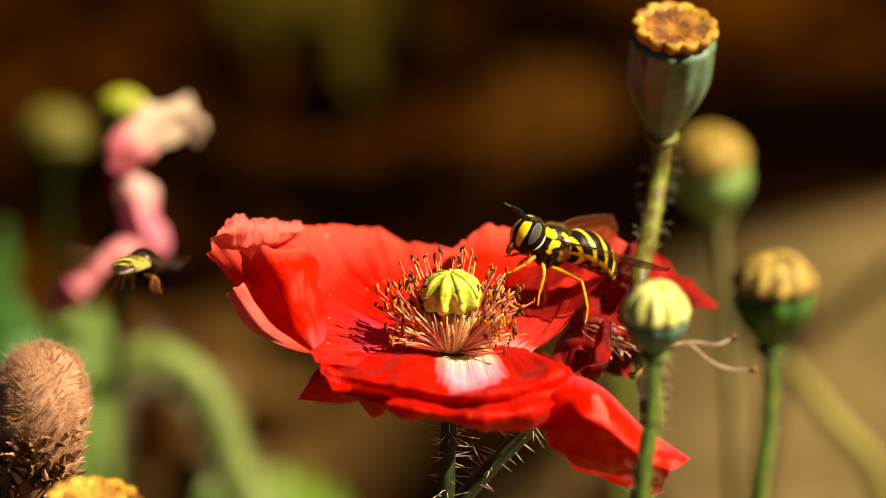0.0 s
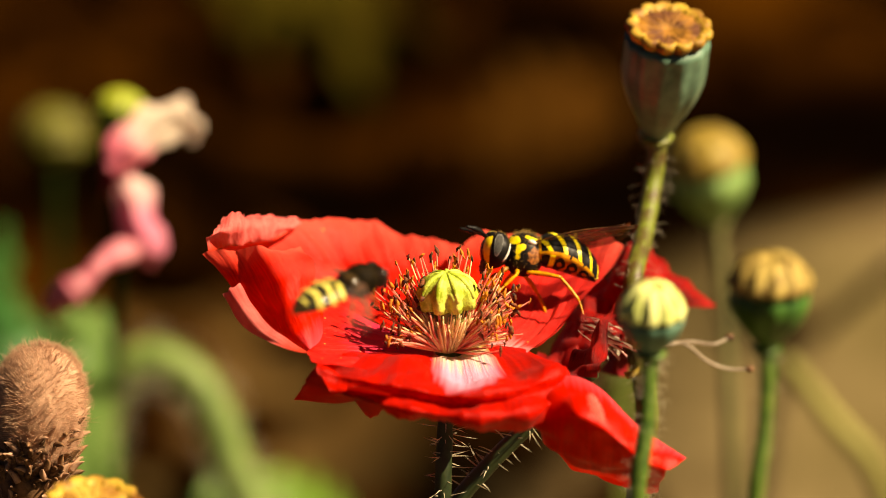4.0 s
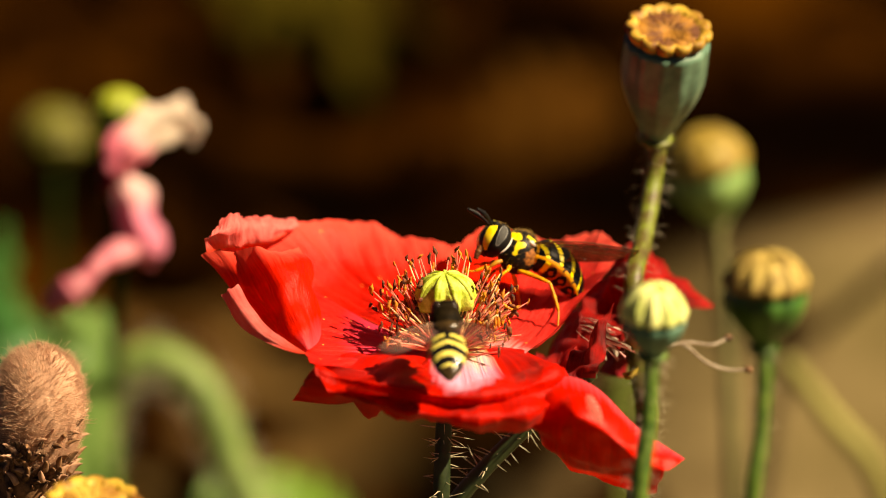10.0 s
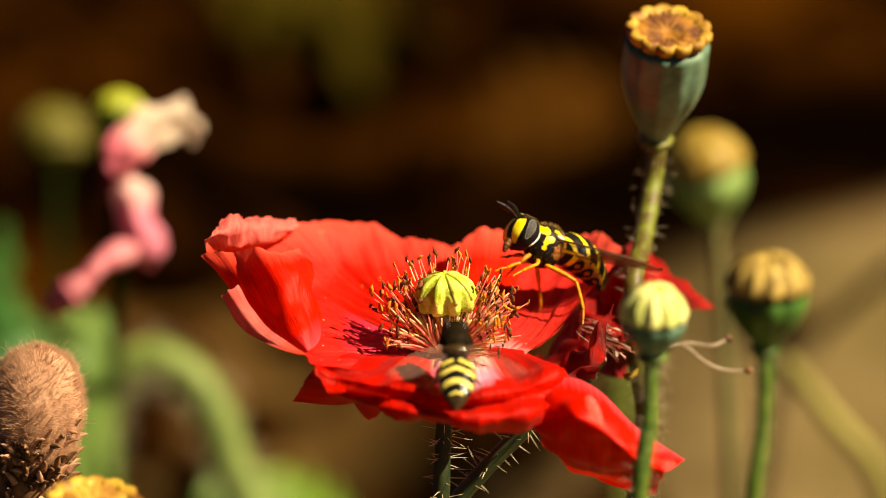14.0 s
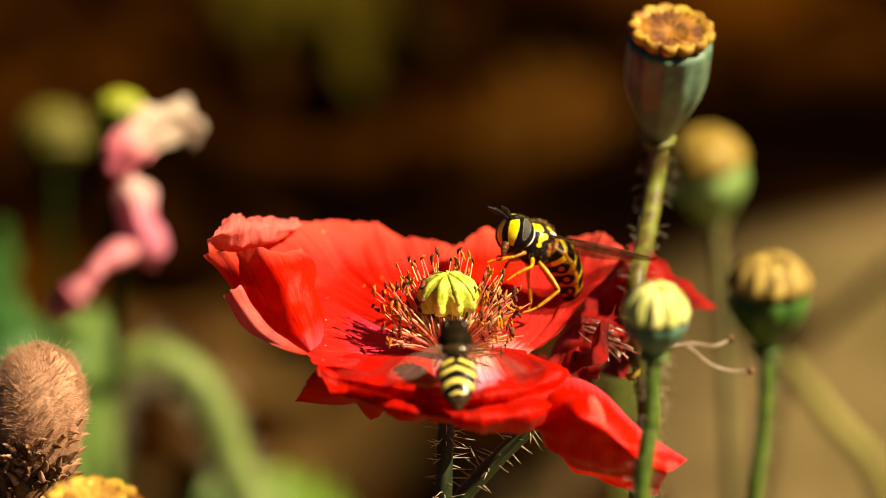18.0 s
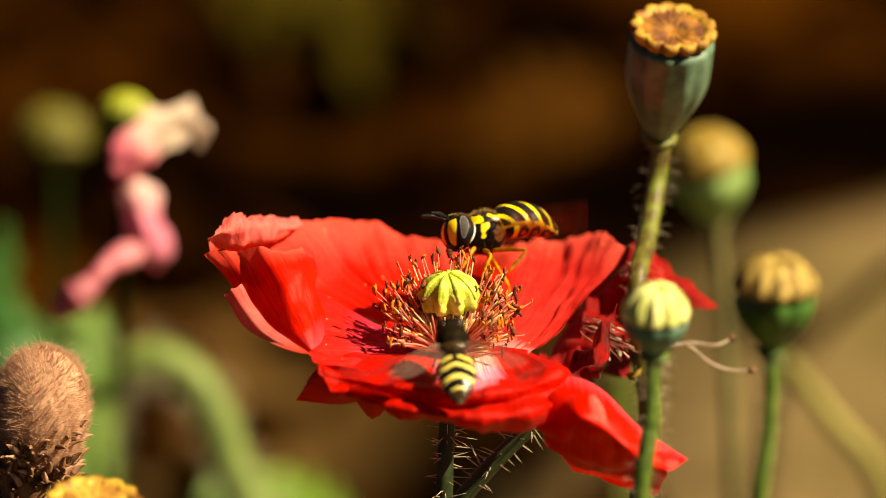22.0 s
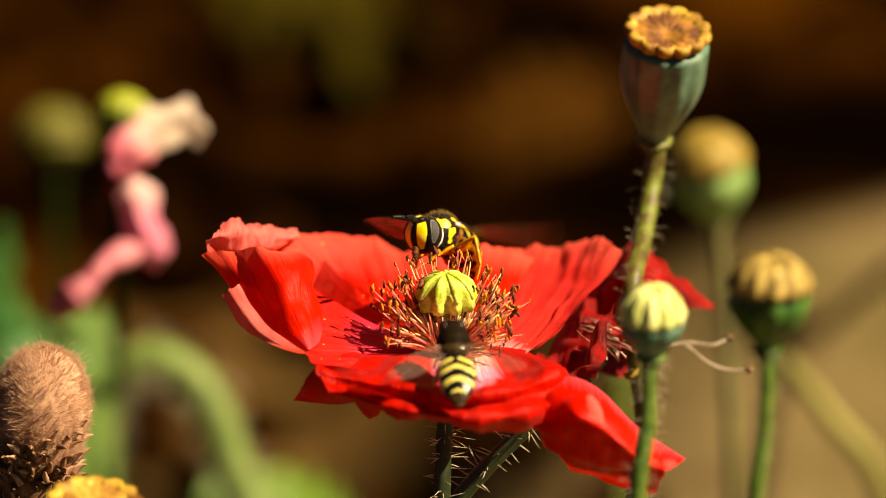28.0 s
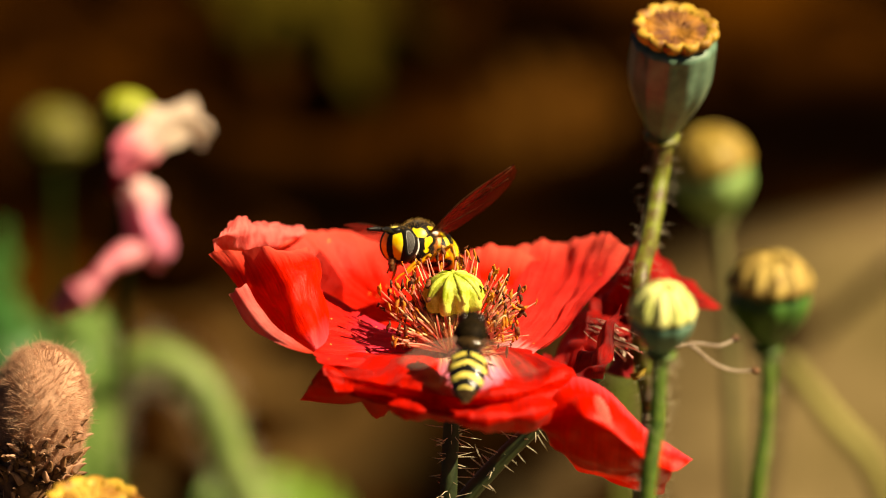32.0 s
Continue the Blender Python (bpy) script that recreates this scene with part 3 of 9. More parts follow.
def bark_chips():
    """Loose bark on the bed."""
    bm = bmesh.new()
    for _ in range(1500):
        x, y = rng.uniform(-0.7, 0.7), rng.uniform(0.35, 2.3)
        if x - 0.15 * y > -0.03 and y < 0.95 and rng.random() < 0.9:
            continue
        # no chips where the soil carries painted shade
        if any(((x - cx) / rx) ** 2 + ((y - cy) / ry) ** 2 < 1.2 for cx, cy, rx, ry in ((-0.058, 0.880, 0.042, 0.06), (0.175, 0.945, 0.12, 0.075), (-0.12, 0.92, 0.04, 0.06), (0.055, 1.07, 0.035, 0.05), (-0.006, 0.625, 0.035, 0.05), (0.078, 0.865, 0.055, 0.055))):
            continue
        L, w, h = rng.uniform(0.012, 0.045), rng.uniform(0.006, 0.016), rng.uniform(0.003, 0.008)
        m = pose(x, y, h + 0.004, rng.uniform(-25, 25), rng.uniform(-25, 25), rng.uniform(0, 360))
        c = [m @ Vector((sx * L * (0.5 if sz < 0 else 0.36), sy * w / 2, sz * h)) for sz in (-1, 1) for sx, sy in ((-1, -1), (1, -1), (1, 1), (-1, 1))]
        v = [bm.verts.new(p) for p in c]
        for q in ((0, 3, 2, 1), (4, 5, 6, 7), (0, 1, 5, 4), (1, 2, 6, 5), (2, 3, 7, 6), (3, 0, 4, 7)):
            bm.faces.new([v[i] for i in q])
    return tagged(part("bark_chips", bm, CHIP, None, smooth=False), "loose dark bark chips on the soil", "mulch", kind="stuff")


bark_chips()


# ---- poppy plants ----
def capsule(name, base, top, radius, stem_line, stem_r, mats, label, lobes=11, skirt=0.25, dome=0.0, hair=(0, 0), belly=0.8, group="poppy seed capsules", neck=0.28, plump=0.62, notch=0.05, lid_r=1.04, ray_z=0.095):
    """A poppy seed capsule on its stalk: ribbed urn, scalloped lid with raised rays, stalk with bristles."""
    body_m, cap_m, ray_m, stem_m = mats
    root = thing(name, stem_line[-1], label, "seed capsule", group)
    m, h = axis_matrix(base, top)
    prof = []
    for k in range(19):
        f = k / 18
        r = neck + (1 - neck) * math.sin(min(1, f / plump) * math.pi / 2) ** 1.15
        if f > plump:
            r -= (f - plump) / (1 - plump) * (1 - belly) * 0.7
        prof.append((radius * r * 0.97, (h - radius * max(0.22, skirt * 0.95)) * f))
    urn = part("urn", lathe(prof, 66, m, lambda a, k: 1 + 0.022 * math.cos(lobes * a) * min(1, k / 6)), body_m, root)
    # lid
    lr = radius * lid_r
    if skirt < 0.1:
        # flat open lid: rolled scalloped rim round a sunken rusty middle
        lid = [(r * lr, h + z * radius) for r, z in ((0.82, -0.24), (0.96, -0.10), (1.02, 0.02), (1.0, 0.12), (0.90, 0.16), (0.76, 0.06), (0.60, -0.06), (0.58, -0.2))]
        part("lid", lathe(lid, lobes * 12, m, lambda a, k: 1 - (0.15 if k < 5 else 0.05) * (1 - abs(math.cos(lobes * a / 2)) ** 0.7) + 0.03 * noise.noise((a * 4, k * 0.5, 3.3))), cap_m, urn)
        part("lid_middle", lathe([(lr * 0.78, h - radius * 0.02), (lr * 0.70, h + radius * 0.05), (lr * 0.4, h - radius * 0.02), (lr * 0.12, h - radius * 0.05), (lr * 0.03, h - radius * 0.04)], 40, m), ray_m, urn, "sunken rusty middle of the lid")
    else:
        lid = [(lr * 0.86, h - radius * (skirt + 0.08)), (lr * 0.98, h - radius * (skirt + 0.03))]
        for k in range(13):
            f = 1 - k / 12
            lid.append((lr * max(0.04, f), h + radius * (dome * (1 - f * f) + 0.10 - skirt * (max(0, f - 0.35) / 0.65) ** 2)))
        part("lid", lathe(lid, lobes * 12, m, lambda a, k: 1 - notch * max(0, 1 - k / 11) * (1 - abs(math.cos(lobes * a / 2)) ** 0.8)), cap_m, urn)
    for k in range(lobes):
        a = 2 * math.pi * k / lobes
        line = []
        for f in (0.12, 0.4, 0.7, 0.93):
            z = h + radius * (dome * (1 - f * f) + ray_z) - radius * skirt * (max(0, f - 0.35) / 0.65) ** 2
            if skirt < 0.1:
                z = h + radius * (-0.05 + 0.15 * f * f)
            line.append(m @ Vector((lr * f * math.cos(a), lr * f * math.sin(a), z)))
        part("stigma_ray", tube(line, [radius * 0.035, radius * 0.045, radius * 0.045, radius * 0.035], 8, 6), ray_m, urn)
    part("collar", lathe([(stem_r * 1.1, -radius * 0.22), (stem_r * 1.7, -radius * 0.10), (stem_r * 1.9, 0.0), (radius * neck, radius * 0.05)], 20, m), stem_m, root)
    part("stalk", tube([m @ Vector((0, 0, 0)), *stem_line], [stem_r, stem_r, stem_r * 1.25], 40, 12, wave=0.08), stem_m, root)
    if hair[0]:
        tagged(part("bristles", hairs([m @ Vector((0, 0, 0)), *stem_line], [stem_r, stem_r * 1.2], hair[0], hair[1], 0.000022, rng, 0.25), HAIR, root), kind="stuff")
    return root


MM = 0.001
CAP_TALL = capsule("seed_capsule", (0.02850, 0.03519, 0.30310), (0.02968, 0.03046, 0.31931), 5.75 * MM,
                   [(0.02872, 0.03470, 0.30175), (0.02812, 0.03294, 0.29692), (0.02643, 0.02471, 0.29186), (0.02486, 0.01636, 0.28941), (0.02536, 0.01427, 0.28075), (0.02680, 0.01308, 0.27167), (0.02547, 0.00903, 0.26054), (0.02466, 0.01543, -0.00400)], 1.3 * MM,
                   (CAPS, CAP_GOLD, CAP_RUST, STEM_RIPE), "ripe blue-green poppy capsule with golden scalloped lid on a bristly stalk", 13, 0.02, 0.0, (300, 1.9 * MM), neck=0.30, plump=0.72, belly=1.0, lid_r=0.99)
CAP_SMALL = capsule("seed_capsule", (0.02409, -0.03615, 0.30012), (0.02411, -0.03669, 0.30738), 3.9 * MM,
                    [(0.02390, -0.03677, 0.29840), (0.02357, -0.03901, 0.29227), (0.02239, -0.04214, 0.28368), (0.02194, -0.03326, -0.00400)], 0.98 * MM,
                    (CAPS_DARK, CAP_PALE, CAP_PALE, STEM), "young green poppy capsule with pale ribbed lid on a hairy stalk", 11, 0.55, 0.26, (300, 2.0 * MM), plump=0.85, neck=0.3, notch=0.13, ray_z=0.12)
CAP_RIGHT = capsule("seed_capsule", (0.04690, 0.06564, 0.26048), (0.04711, 0.06578, 0.27324), 6.15 * MM,
                    [(0.04706, 0.06485, 0.25882), (0.04657, 0.06147, 0.24954), (0.04509, 0.05752, 0.23871), (0.04332, 0.05101, -0.00400)], 1.18 * MM,
                    (CAPS_GREEN, CAP_TAN, CAP_TAN, STEM), "green poppy capsule with tan lid on a smooth stalk", 12, 0.46, 0.16, (160, 1.6 * MM), plump=0.8, neck=0.22, notch=0.10, ray_z=0.11)
CAP_BACK = capsule("seed_capsule", (0.04584, 0.15004, 0.24975), (0.04366, 0.14966, 0.26332), 6.75 * MM,
                   [(0.04612, 0.14912, 0.24724), (0.04743, 0.14642, 0.23400), (0.04909, 0.13895, 0.20183), (0.05079, 0.15213, -0.00400)], 1.15 * MM,
                   (CAPS_MID, CAP_OLIVE, CAP_OLIVE, STEM_DULL), "blurred blue-green poppy capsule with golden lid", 11, 0.35, 0.40, plump=0.75, neck=0.25)
CAP_FAR = capsule("seed_capsule", (-0.08374, 0.31718, 0.20345), (-0.08435, 0.32011, 0.21147), 7.6 * MM,
                  [(-0.08362, 0.31592, 0.20000), (-0.08313, 0.30337, 0.16559), (-0.08204, 0.30756, -0.00400)], 1.5 * MM,
                  (OLIVE, OLIVE, OLIVE, STEM_FAR), "far yellow-green poppy capsule on a dark stalk", 11, 0.3, 0.5, plump=0.7)
CAP_LOW = capsule("seed_capsule", (-0.04152, -0.03735, 0.27347), (-0.04073, -0.03841, 0.28223), 5.5 * MM,
                  [(-0.04152, -0.03785, 0.27209), (-0.04205, -0.03993, 0.26056), (-0.04238, -0.02390, -0.00400)], 1.2 * MM,
                  (CAPS, CAP_GOLD, CAP_BROWN, STEM_RIPE), "golden scalloped lid of a ripe poppy capsule", 13, 0.02, 0.0, plump=0.8)


def poppy():
    """The open red poppy: petals, pistil, ring of stamens, bristly stalk."""
    heart = (0.00078, -0.00452, 0.28760)
    root = thing("poppy", (-0.00028, 0.00232, -0.00400), "open scarlet poppy with pale heart on a bristly green stalk", "flower")
    P = {}
    P["back"] = part("petal", sheet([
        [(-0.00312, -0.00247, 0.28739), (-0.00135, -0.00046, 0.28705), (0.00043, 0.00056, 0.28695), (0.00200, 0.00056, 0.28695), (0.00363, -0.00046, 0.28705)],
        [(-0.00683, 0.00851, 0.28538), (-0.00502, 0.00981, 0.28604), (-0.00211, 0.00913, 0.28709), (0.00152, 0.00819, 0.28745), (0.00476, 0.00608, 0.28749)],
        [(-0.01946, 0.01717, 0.28872), (-0.01476, 0.02031, 0.28857), (-0.00920, 0.02036, 0.28870), (-0.00252, 0.01998, 0.28766), (0.00376, 0.01679, 0.28768)],
        [(-0.02960, 0.00774, 0.29787), (-0.02315, 0.01982, 0.29599), (-0.01235, 0.02945, 0.29319), (-0.00482, 0.02873, 0.29121), (0.00382, 0.02521, 0.29033)]], 40, 72, 0.0006, 0.0007, 0.0004, 1), RED_CREASED, root, "broad upright scarlet petal, its crinkled rim painted sunlit pale", heart)
    P["flap"] = part("petal", sheet([
        [(-0.02985, 0.00589, 0.29717), (-0.02749, 0.00938, 0.29666), (-0.02487, 0.01378, 0.29528), (-0.02210, 0.01582, 0.29508), (-0.01906, 0.01994, 0.29555)],
        [(-0.02929, 0.00340, 0.30005), (-0.02751, 0.00700, 0.29966), (-0.02487, 0.01120, 0.29861), (-0.02186, 0.01600, 0.29689), (-0.01888, 0.02000, 0.29577)],
        [(-0.02854, 0.00760, 0.29975), (-0.02695, 0.01000, 0.30011), (-0.02542, 0.01360, 0.29945), (-0.02199, 0.01900, 0.29714), (-0.01866, 0.02200, 0.29537)]], 44, 80, 0.0008, 0.0013, 0.00055, 12), RED_SUNLIT, root, "crinkled rim of a petal, painted sunlit pale", heart)
    P["fold"] = part("petal", sheet([
        [(-0.01844, -0.00900, 0.28961), (-0.01754, -0.01050, 0.29005), (-0.01694, -0.01150, 0.29045), (-0.01629, -0.01200, 0.29117), (-0.01563, -0.00900, 0.29058), (-0.01510, -0.00400, 0.28952)],
        [(-0.02386, -0.00200, 0.29086), (-0.02209, -0.00450, 0.29213), (-0.02044, -0.00650, 0.29328), (-0.01854, -0.00800, 0.29468), (-0.01672, -0.00600, 0.29541), (-0.01549, -0.00100, 0.29479)],
        [(-0.02677, 0.00200, 0.29435), (-0.02507, 0.00000, 0.29555), (-0.02326, -0.00200, 0.29668), (-0.02103, -0.00400, 0.29825), (-0.01830, -0.00200, 0.29856), (-0.01627, 0.00400, 0.29649)],
        [(-0.03009, 0.00600, 0.29697), (-0.02812, 0.00450, 0.29790), (-0.02588, 0.00300, 0.29883), (-0.02321, 0.00100, 0.29986), (-0.02019, 0.00300, 0.29898), (-0.01831, 0.00900, 0.29695)]], 34, 34, 0.0009, 0.0011, 0.0003, 2), RED, root, "scarlet petal folded inwards", heart)
    P["inner"] = part("petal", sheet([
        [(-0.00114, -0.00135, 0.28756), (-0.00226, -0.00447, 0.28773), (-0.00133, -0.00858, 0.28816)],
        [(-0.00855, 0.00405, 0.28774), (-0.00911, -0.00414, 0.28866), (-0.00720, -0.01350, 0.28924)],
        [(-0.01587, 0.00931, 0.29051), (-0.01574, -0.00576, 0.29005), (-0.01259, -0.01833, 0.29059)],
        [(-0.02222, 0.01443, 0.29287), (-0.01785, -0.00571, 0.29019), (-0.01604, -0.01689, 0.29164)]], 26, 34, 0.0005, 0.0002, 0.0003, 3), RED_LEFT, root, "scarlet petal flushed magenta at its base", heart)
    P["lobe"] = part("petal", sheet([
        [(-0.01651, -0.01350, 0.29117), (-0.01766, -0.01400, 0.29145), (-0.01892, -0.01350, 0.29162)],
        [(-0.02090, -0.00900, 0.29253), (-0.02214, -0.00950, 0.29228), (-0.02287, -0.00900, 0.29148)],
        [(-0.02344, -0.00500, 0.29405), (-0.02480, -0.00600, 0.29384), (-0.02565, -0.00500, 0.29217)],
        [(-0.02545, -0.00100, 0.29540), (-0.02681, -0.00200, 0.29532), (-0.02771, -0.00150, 0.29415)]], 20, 20, 0.0006, 0.0006, 0.0004, 4), RED_SUNLIT, root, "small scarlet petal lobe, painted sunlit pale", heart)
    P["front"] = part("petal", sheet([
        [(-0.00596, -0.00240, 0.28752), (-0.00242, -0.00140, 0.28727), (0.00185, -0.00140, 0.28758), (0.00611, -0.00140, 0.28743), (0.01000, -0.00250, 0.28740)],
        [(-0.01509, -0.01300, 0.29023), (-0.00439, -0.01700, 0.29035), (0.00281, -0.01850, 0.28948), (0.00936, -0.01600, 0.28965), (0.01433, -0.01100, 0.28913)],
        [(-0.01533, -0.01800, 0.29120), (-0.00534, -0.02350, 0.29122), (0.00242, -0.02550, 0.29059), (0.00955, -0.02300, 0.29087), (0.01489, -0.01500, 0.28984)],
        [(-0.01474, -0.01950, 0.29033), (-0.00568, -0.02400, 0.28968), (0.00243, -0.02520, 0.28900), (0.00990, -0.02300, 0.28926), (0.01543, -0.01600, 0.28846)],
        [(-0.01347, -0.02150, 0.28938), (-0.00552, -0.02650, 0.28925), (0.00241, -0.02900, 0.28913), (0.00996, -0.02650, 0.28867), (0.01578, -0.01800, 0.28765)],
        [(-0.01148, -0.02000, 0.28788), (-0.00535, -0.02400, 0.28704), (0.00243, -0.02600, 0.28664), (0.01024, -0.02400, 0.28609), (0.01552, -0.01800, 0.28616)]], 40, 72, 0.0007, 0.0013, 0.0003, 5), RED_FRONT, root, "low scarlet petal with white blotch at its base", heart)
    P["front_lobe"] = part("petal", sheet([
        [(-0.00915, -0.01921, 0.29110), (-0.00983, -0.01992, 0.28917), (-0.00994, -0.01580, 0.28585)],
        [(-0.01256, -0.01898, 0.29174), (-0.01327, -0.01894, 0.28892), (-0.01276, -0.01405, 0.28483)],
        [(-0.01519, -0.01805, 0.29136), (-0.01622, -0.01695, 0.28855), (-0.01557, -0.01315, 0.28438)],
        [(-0.01622, -0.01657, 0.28959), (-0.01726, -0.01528, 0.28728), (-0.01853, -0.01215, 0.28419)]], 20, 22, 0.0004, 0.0002, 0.0003, 6), RED_SHADED, root, "scarlet lobe of a petal with shade painted into its red", heart)
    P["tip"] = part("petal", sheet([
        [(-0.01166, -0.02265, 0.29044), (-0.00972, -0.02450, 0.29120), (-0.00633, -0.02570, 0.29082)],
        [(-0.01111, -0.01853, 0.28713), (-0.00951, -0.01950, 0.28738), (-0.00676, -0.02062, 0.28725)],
        [(-0.00955, -0.01550, 0.28378), (-0.00886, -0.01561, 0.28345), (-0.00801, -0.01642, 0.28416)]], 14, 18, 0.0003, 0.0002, 0.0003, 7), RED_SHADED, root, "torn scarlet tip of a petal with shade painted into its red", heart)
    P["droop"] = part("petal", sheet([
        [(0.01016, -0.01200, 0.28593), (0.01483, -0.01700, 0.28961), (0.01893, -0.01800, 0.28839), (0.02376, -0.01900, 0.28376), (0.02955, -0.02000, 0.28001)],
        [(0.01102, -0.02000, 0.28537), (0.01520, -0.02700, 0.28830), (0.01955, -0.02800, 0.28682), (0.02323, -0.02700, 0.28318), (0.02712, -0.02400, 0.27996)],
        [(0.01202, -0.01700, 0.28164), (0.01617, -0.02100, 0.28148), (0.02026, -0.02200, 0.27998), (0.02358, -0.02200, 0.27819), (0.02639, -0.02100, 0.27737)],
        [(0.01317, -0.01200, 0.27716), (0.01663, -0.01400, 0.27506), (0.02052, -0.01500, 0.27359), (0.02355, -0.01600, 0.27328), (0.02625, -0.01700, 0.27463)]], 34, 44, 0.0005, 0.0013, 0.0002, 8), RED_DROOP_SHADE, root, "drooping scarlet petal", heart)
    P["right"] = part("petal", sheet([
        [(0.00242, -0.00040, 0.28734), (0.00434, -0.00040, 0.28718), (0.00611, -0.00150, 0.28716), (0.00785, -0.00360, 0.28738), (0.00993, -0.00580, 0.28765)],
        [(0.00370, 0.00960, 0.28846), (0.00699, 0.01050, 0.28788), (0.01046, 0.00920, 0.28760), (0.01271, 0.00650, 0.28741), (0.01435, 0.00150, 0.28904)],
        [(0.00325, 0.01870, 0.29011), (0.00825, 0.02160, 0.28904), (0.01308, 0.02140, 0.28895), (0.01702, 0.01720, 0.28973), (0.01930, 0.01000, 0.29087)],
        [(0.00284, 0.02450, 0.29130), (0.00873, 0.02830, 0.29000), (0.01443, 0.03010, 0.28959), (0.01994, 0.02700, 0.29223), (0.02355, 0.01800, 0.29351)]], 40, 72, 0.0007, 0.0008, 0.0006, 9), RED_RIGHT, root, "broad silky scarlet petal", heart)
    P["bump"] = part("petal", sheet([
        [(0.00221, -0.00012, 0.28799), (0.00399, -0.00007, 0.28813), (0.00612, -0.00012, 0.28799)],
        [(0.00117, 0.01212, 0.28945), (0.00482, 0.01330, 0.28978), (0.00884, 0.01310, 0.28923)],
        [(0.00059, 0.02143, 0.29163), (0.00537, 0.02542, 0.29383), (0.01204, 0.02570, 0.29166)]], 24, 34, 0.0005, 0.0003, 0.0005, 10), RED, root, "scarlet petal behind the others", heart)
    # pistil
    m, h = axis_matrix((0.00078, -0.00414, 0.28866), (0.00042, -0.00401, 0.29571))
    R = 3.85 * MM
    prof = [(R * (0.34 + 0.30 * math.sin(min(1, k / 9) * math.pi / 2)), (h - R * 0.5) * k / 12) for k in range(13)]
    pistil = part("pistil", lathe(prof, 48, m), CAPS_OLIVE, root, "lime-green ribbed pistil")
    lid = [(R * 0.75, h - R * 0.55), (R * 0.98, h - R * 0.50)] + [(R * max(0.04, math.cos(k / 9 * math.pi / 2)) * 1.02, h - R * 0.30 + R * 0.94 * math.sin(k / 9 * math.pi / 2)) for k in range(10)]
    part("stigma", lathe(lid, 99, m, lambda a, k: 1 - (0.30 if k < 4 else 0.15 if k < 6 else 0.08) * (1 - abs(math.cos(9 * a / 2)))), CAP_LIME, pistil, "lime-yellow ribbed stigma")
    for k in range(9):
        a = 2 * math.pi * k / 9
        line = [m @ Vector((R * c * math.cos(a), R * c * math.sin(a), h - R * 0.32 + R * 0.92 * math.sqrt(max(0, 1 - c * c)) + 0.00005)) for c in (0.08, 0.4, 0.75, 0.98)]
        part("stigma_ray", tube(line, [R * 0.06, R * 0.09, R * 0.12, R * 0.08], 8, 6), CAP_LIME, pistil)
    # fallen anthers, whose dark specks also paint in shadowed holes at the rim
    for k in range(22):
        a, c = rng.uniform(3.9, 5.7), rng.uniform(0.70, 1.0)
        p = m @ Vector((R * c * 1.05 * math.cos(a), R * c * 1.05 * math.sin(a), h - R * 0.30 + R * 0.98 * math.sqrt(1 - c * c) - (rng.uniform(0, R * 0.5) if c > 0.93 else 0)))
        part("anther_shadow_speck", ball(p, (0.42 * MM, 0.28 * MM, 0.30 * MM), None, 10, pose(0, 0, 0, 0, rng.uniform(-40, 40), rng.uniform(0, 360))), ANTHER, pistil)
    # stamens
    foot = Vector((0.00049, -0.00472, 0.28851))
    for k in range(270):
        # a few stand behind the stigma, most fan out to both sides, none hides its front
        spread = rng.random()
        if spread < 0.13:
            a, lean = rng.uniform(0.5, 2.6), rng.uniform(0.25, 0.75)
            L = rng.uniform(9.5, 12.5) * MM
        else:
            a = rng.choice((0.0, math.pi)) + rng.uniform(-0.75, 0.75)
            front = math.sin(a) < 0
            lean = rng.uniform(0.60, 1.30) if front else rng.uniform(0.40, 1.10)
            L = rng.uniform(6.0, 11.0) * MM * (0.8 if front else 1.0)
        d = Vector((math.cos(a) * math.sin(lean), math.sin(a) * math.sin(lean), math.cos(lean)))
        s = foot + Vector((math.cos(a), math.sin(a), 0)) * 1.0 * MM + Vector((0, 0, -0.4 * MM))
        sag = Vector((rng.uniform(-1.0, 1.0), rng.uniform(-1.0, 1.0), rng.uniform(-0.4, 1.0))) * MM
        tip = s + d * L + sag * 0.4
        midp = s + d * L * 0.55 + sag * 0.8
        st = part("stamen", tube([s, midp, tip], [0.19 * MM, 0.14 * MM, 0.07 * MM], 8, 6), FILAMENT_PALE if k % 4 == 0 else FILAMENT, root)
        if rng.random() < 0.25:
            continue
        size = rng.uniform(0.45, 0.85)
        slim = rng.uniform(0.22, 0.40)
        bean = tube([(-0.9, 0, 0), (-0.3, 0, rng.uniform(0.0, 0.25)), (0.35, rng.uniform(-0.15, 0.15), rng.uniform(0.0, 0.25)), (0.95, 0, -0.05)], [0.12, slim, slim * 0.9, 0.1], 9, 8)
        for v in bean.verts:
            v.co *= 1 + 0.55 * noise.noise((v.co.x * 3.1 + k, v.co.y * 4.0, v.co.z * 4.0))
        bean.transform(Matrix.Translation(tip) @ pose(0, 0, 0, rng.uniform(-80, 80), rng.uniform(35, 125), rng.uniform(0, 360)) @ Matrix.Scale(size * MM, 4))
        part("anther", bean, ANTHER_GOLD if rng.random() < 0.52 else ANTHER, st)
    # pale filaments low round the foot of the pistil
    for k in range(150):
        upright = k % 3 > 0
        a = -math.pi / 2 + (rng.uniform(-1.5, 1.5) if upright else rng.choice((-1, 1)) * rng.uniform(0.95, 1.6))
        lean = rng.uniform(0.0, 0.5) if upright else rng.uniform(0.7, 1.25)
        d = Vector((math.cos(a) * math.sin(lean), math.sin(a) * math.sin(lean), math.cos(lean)))
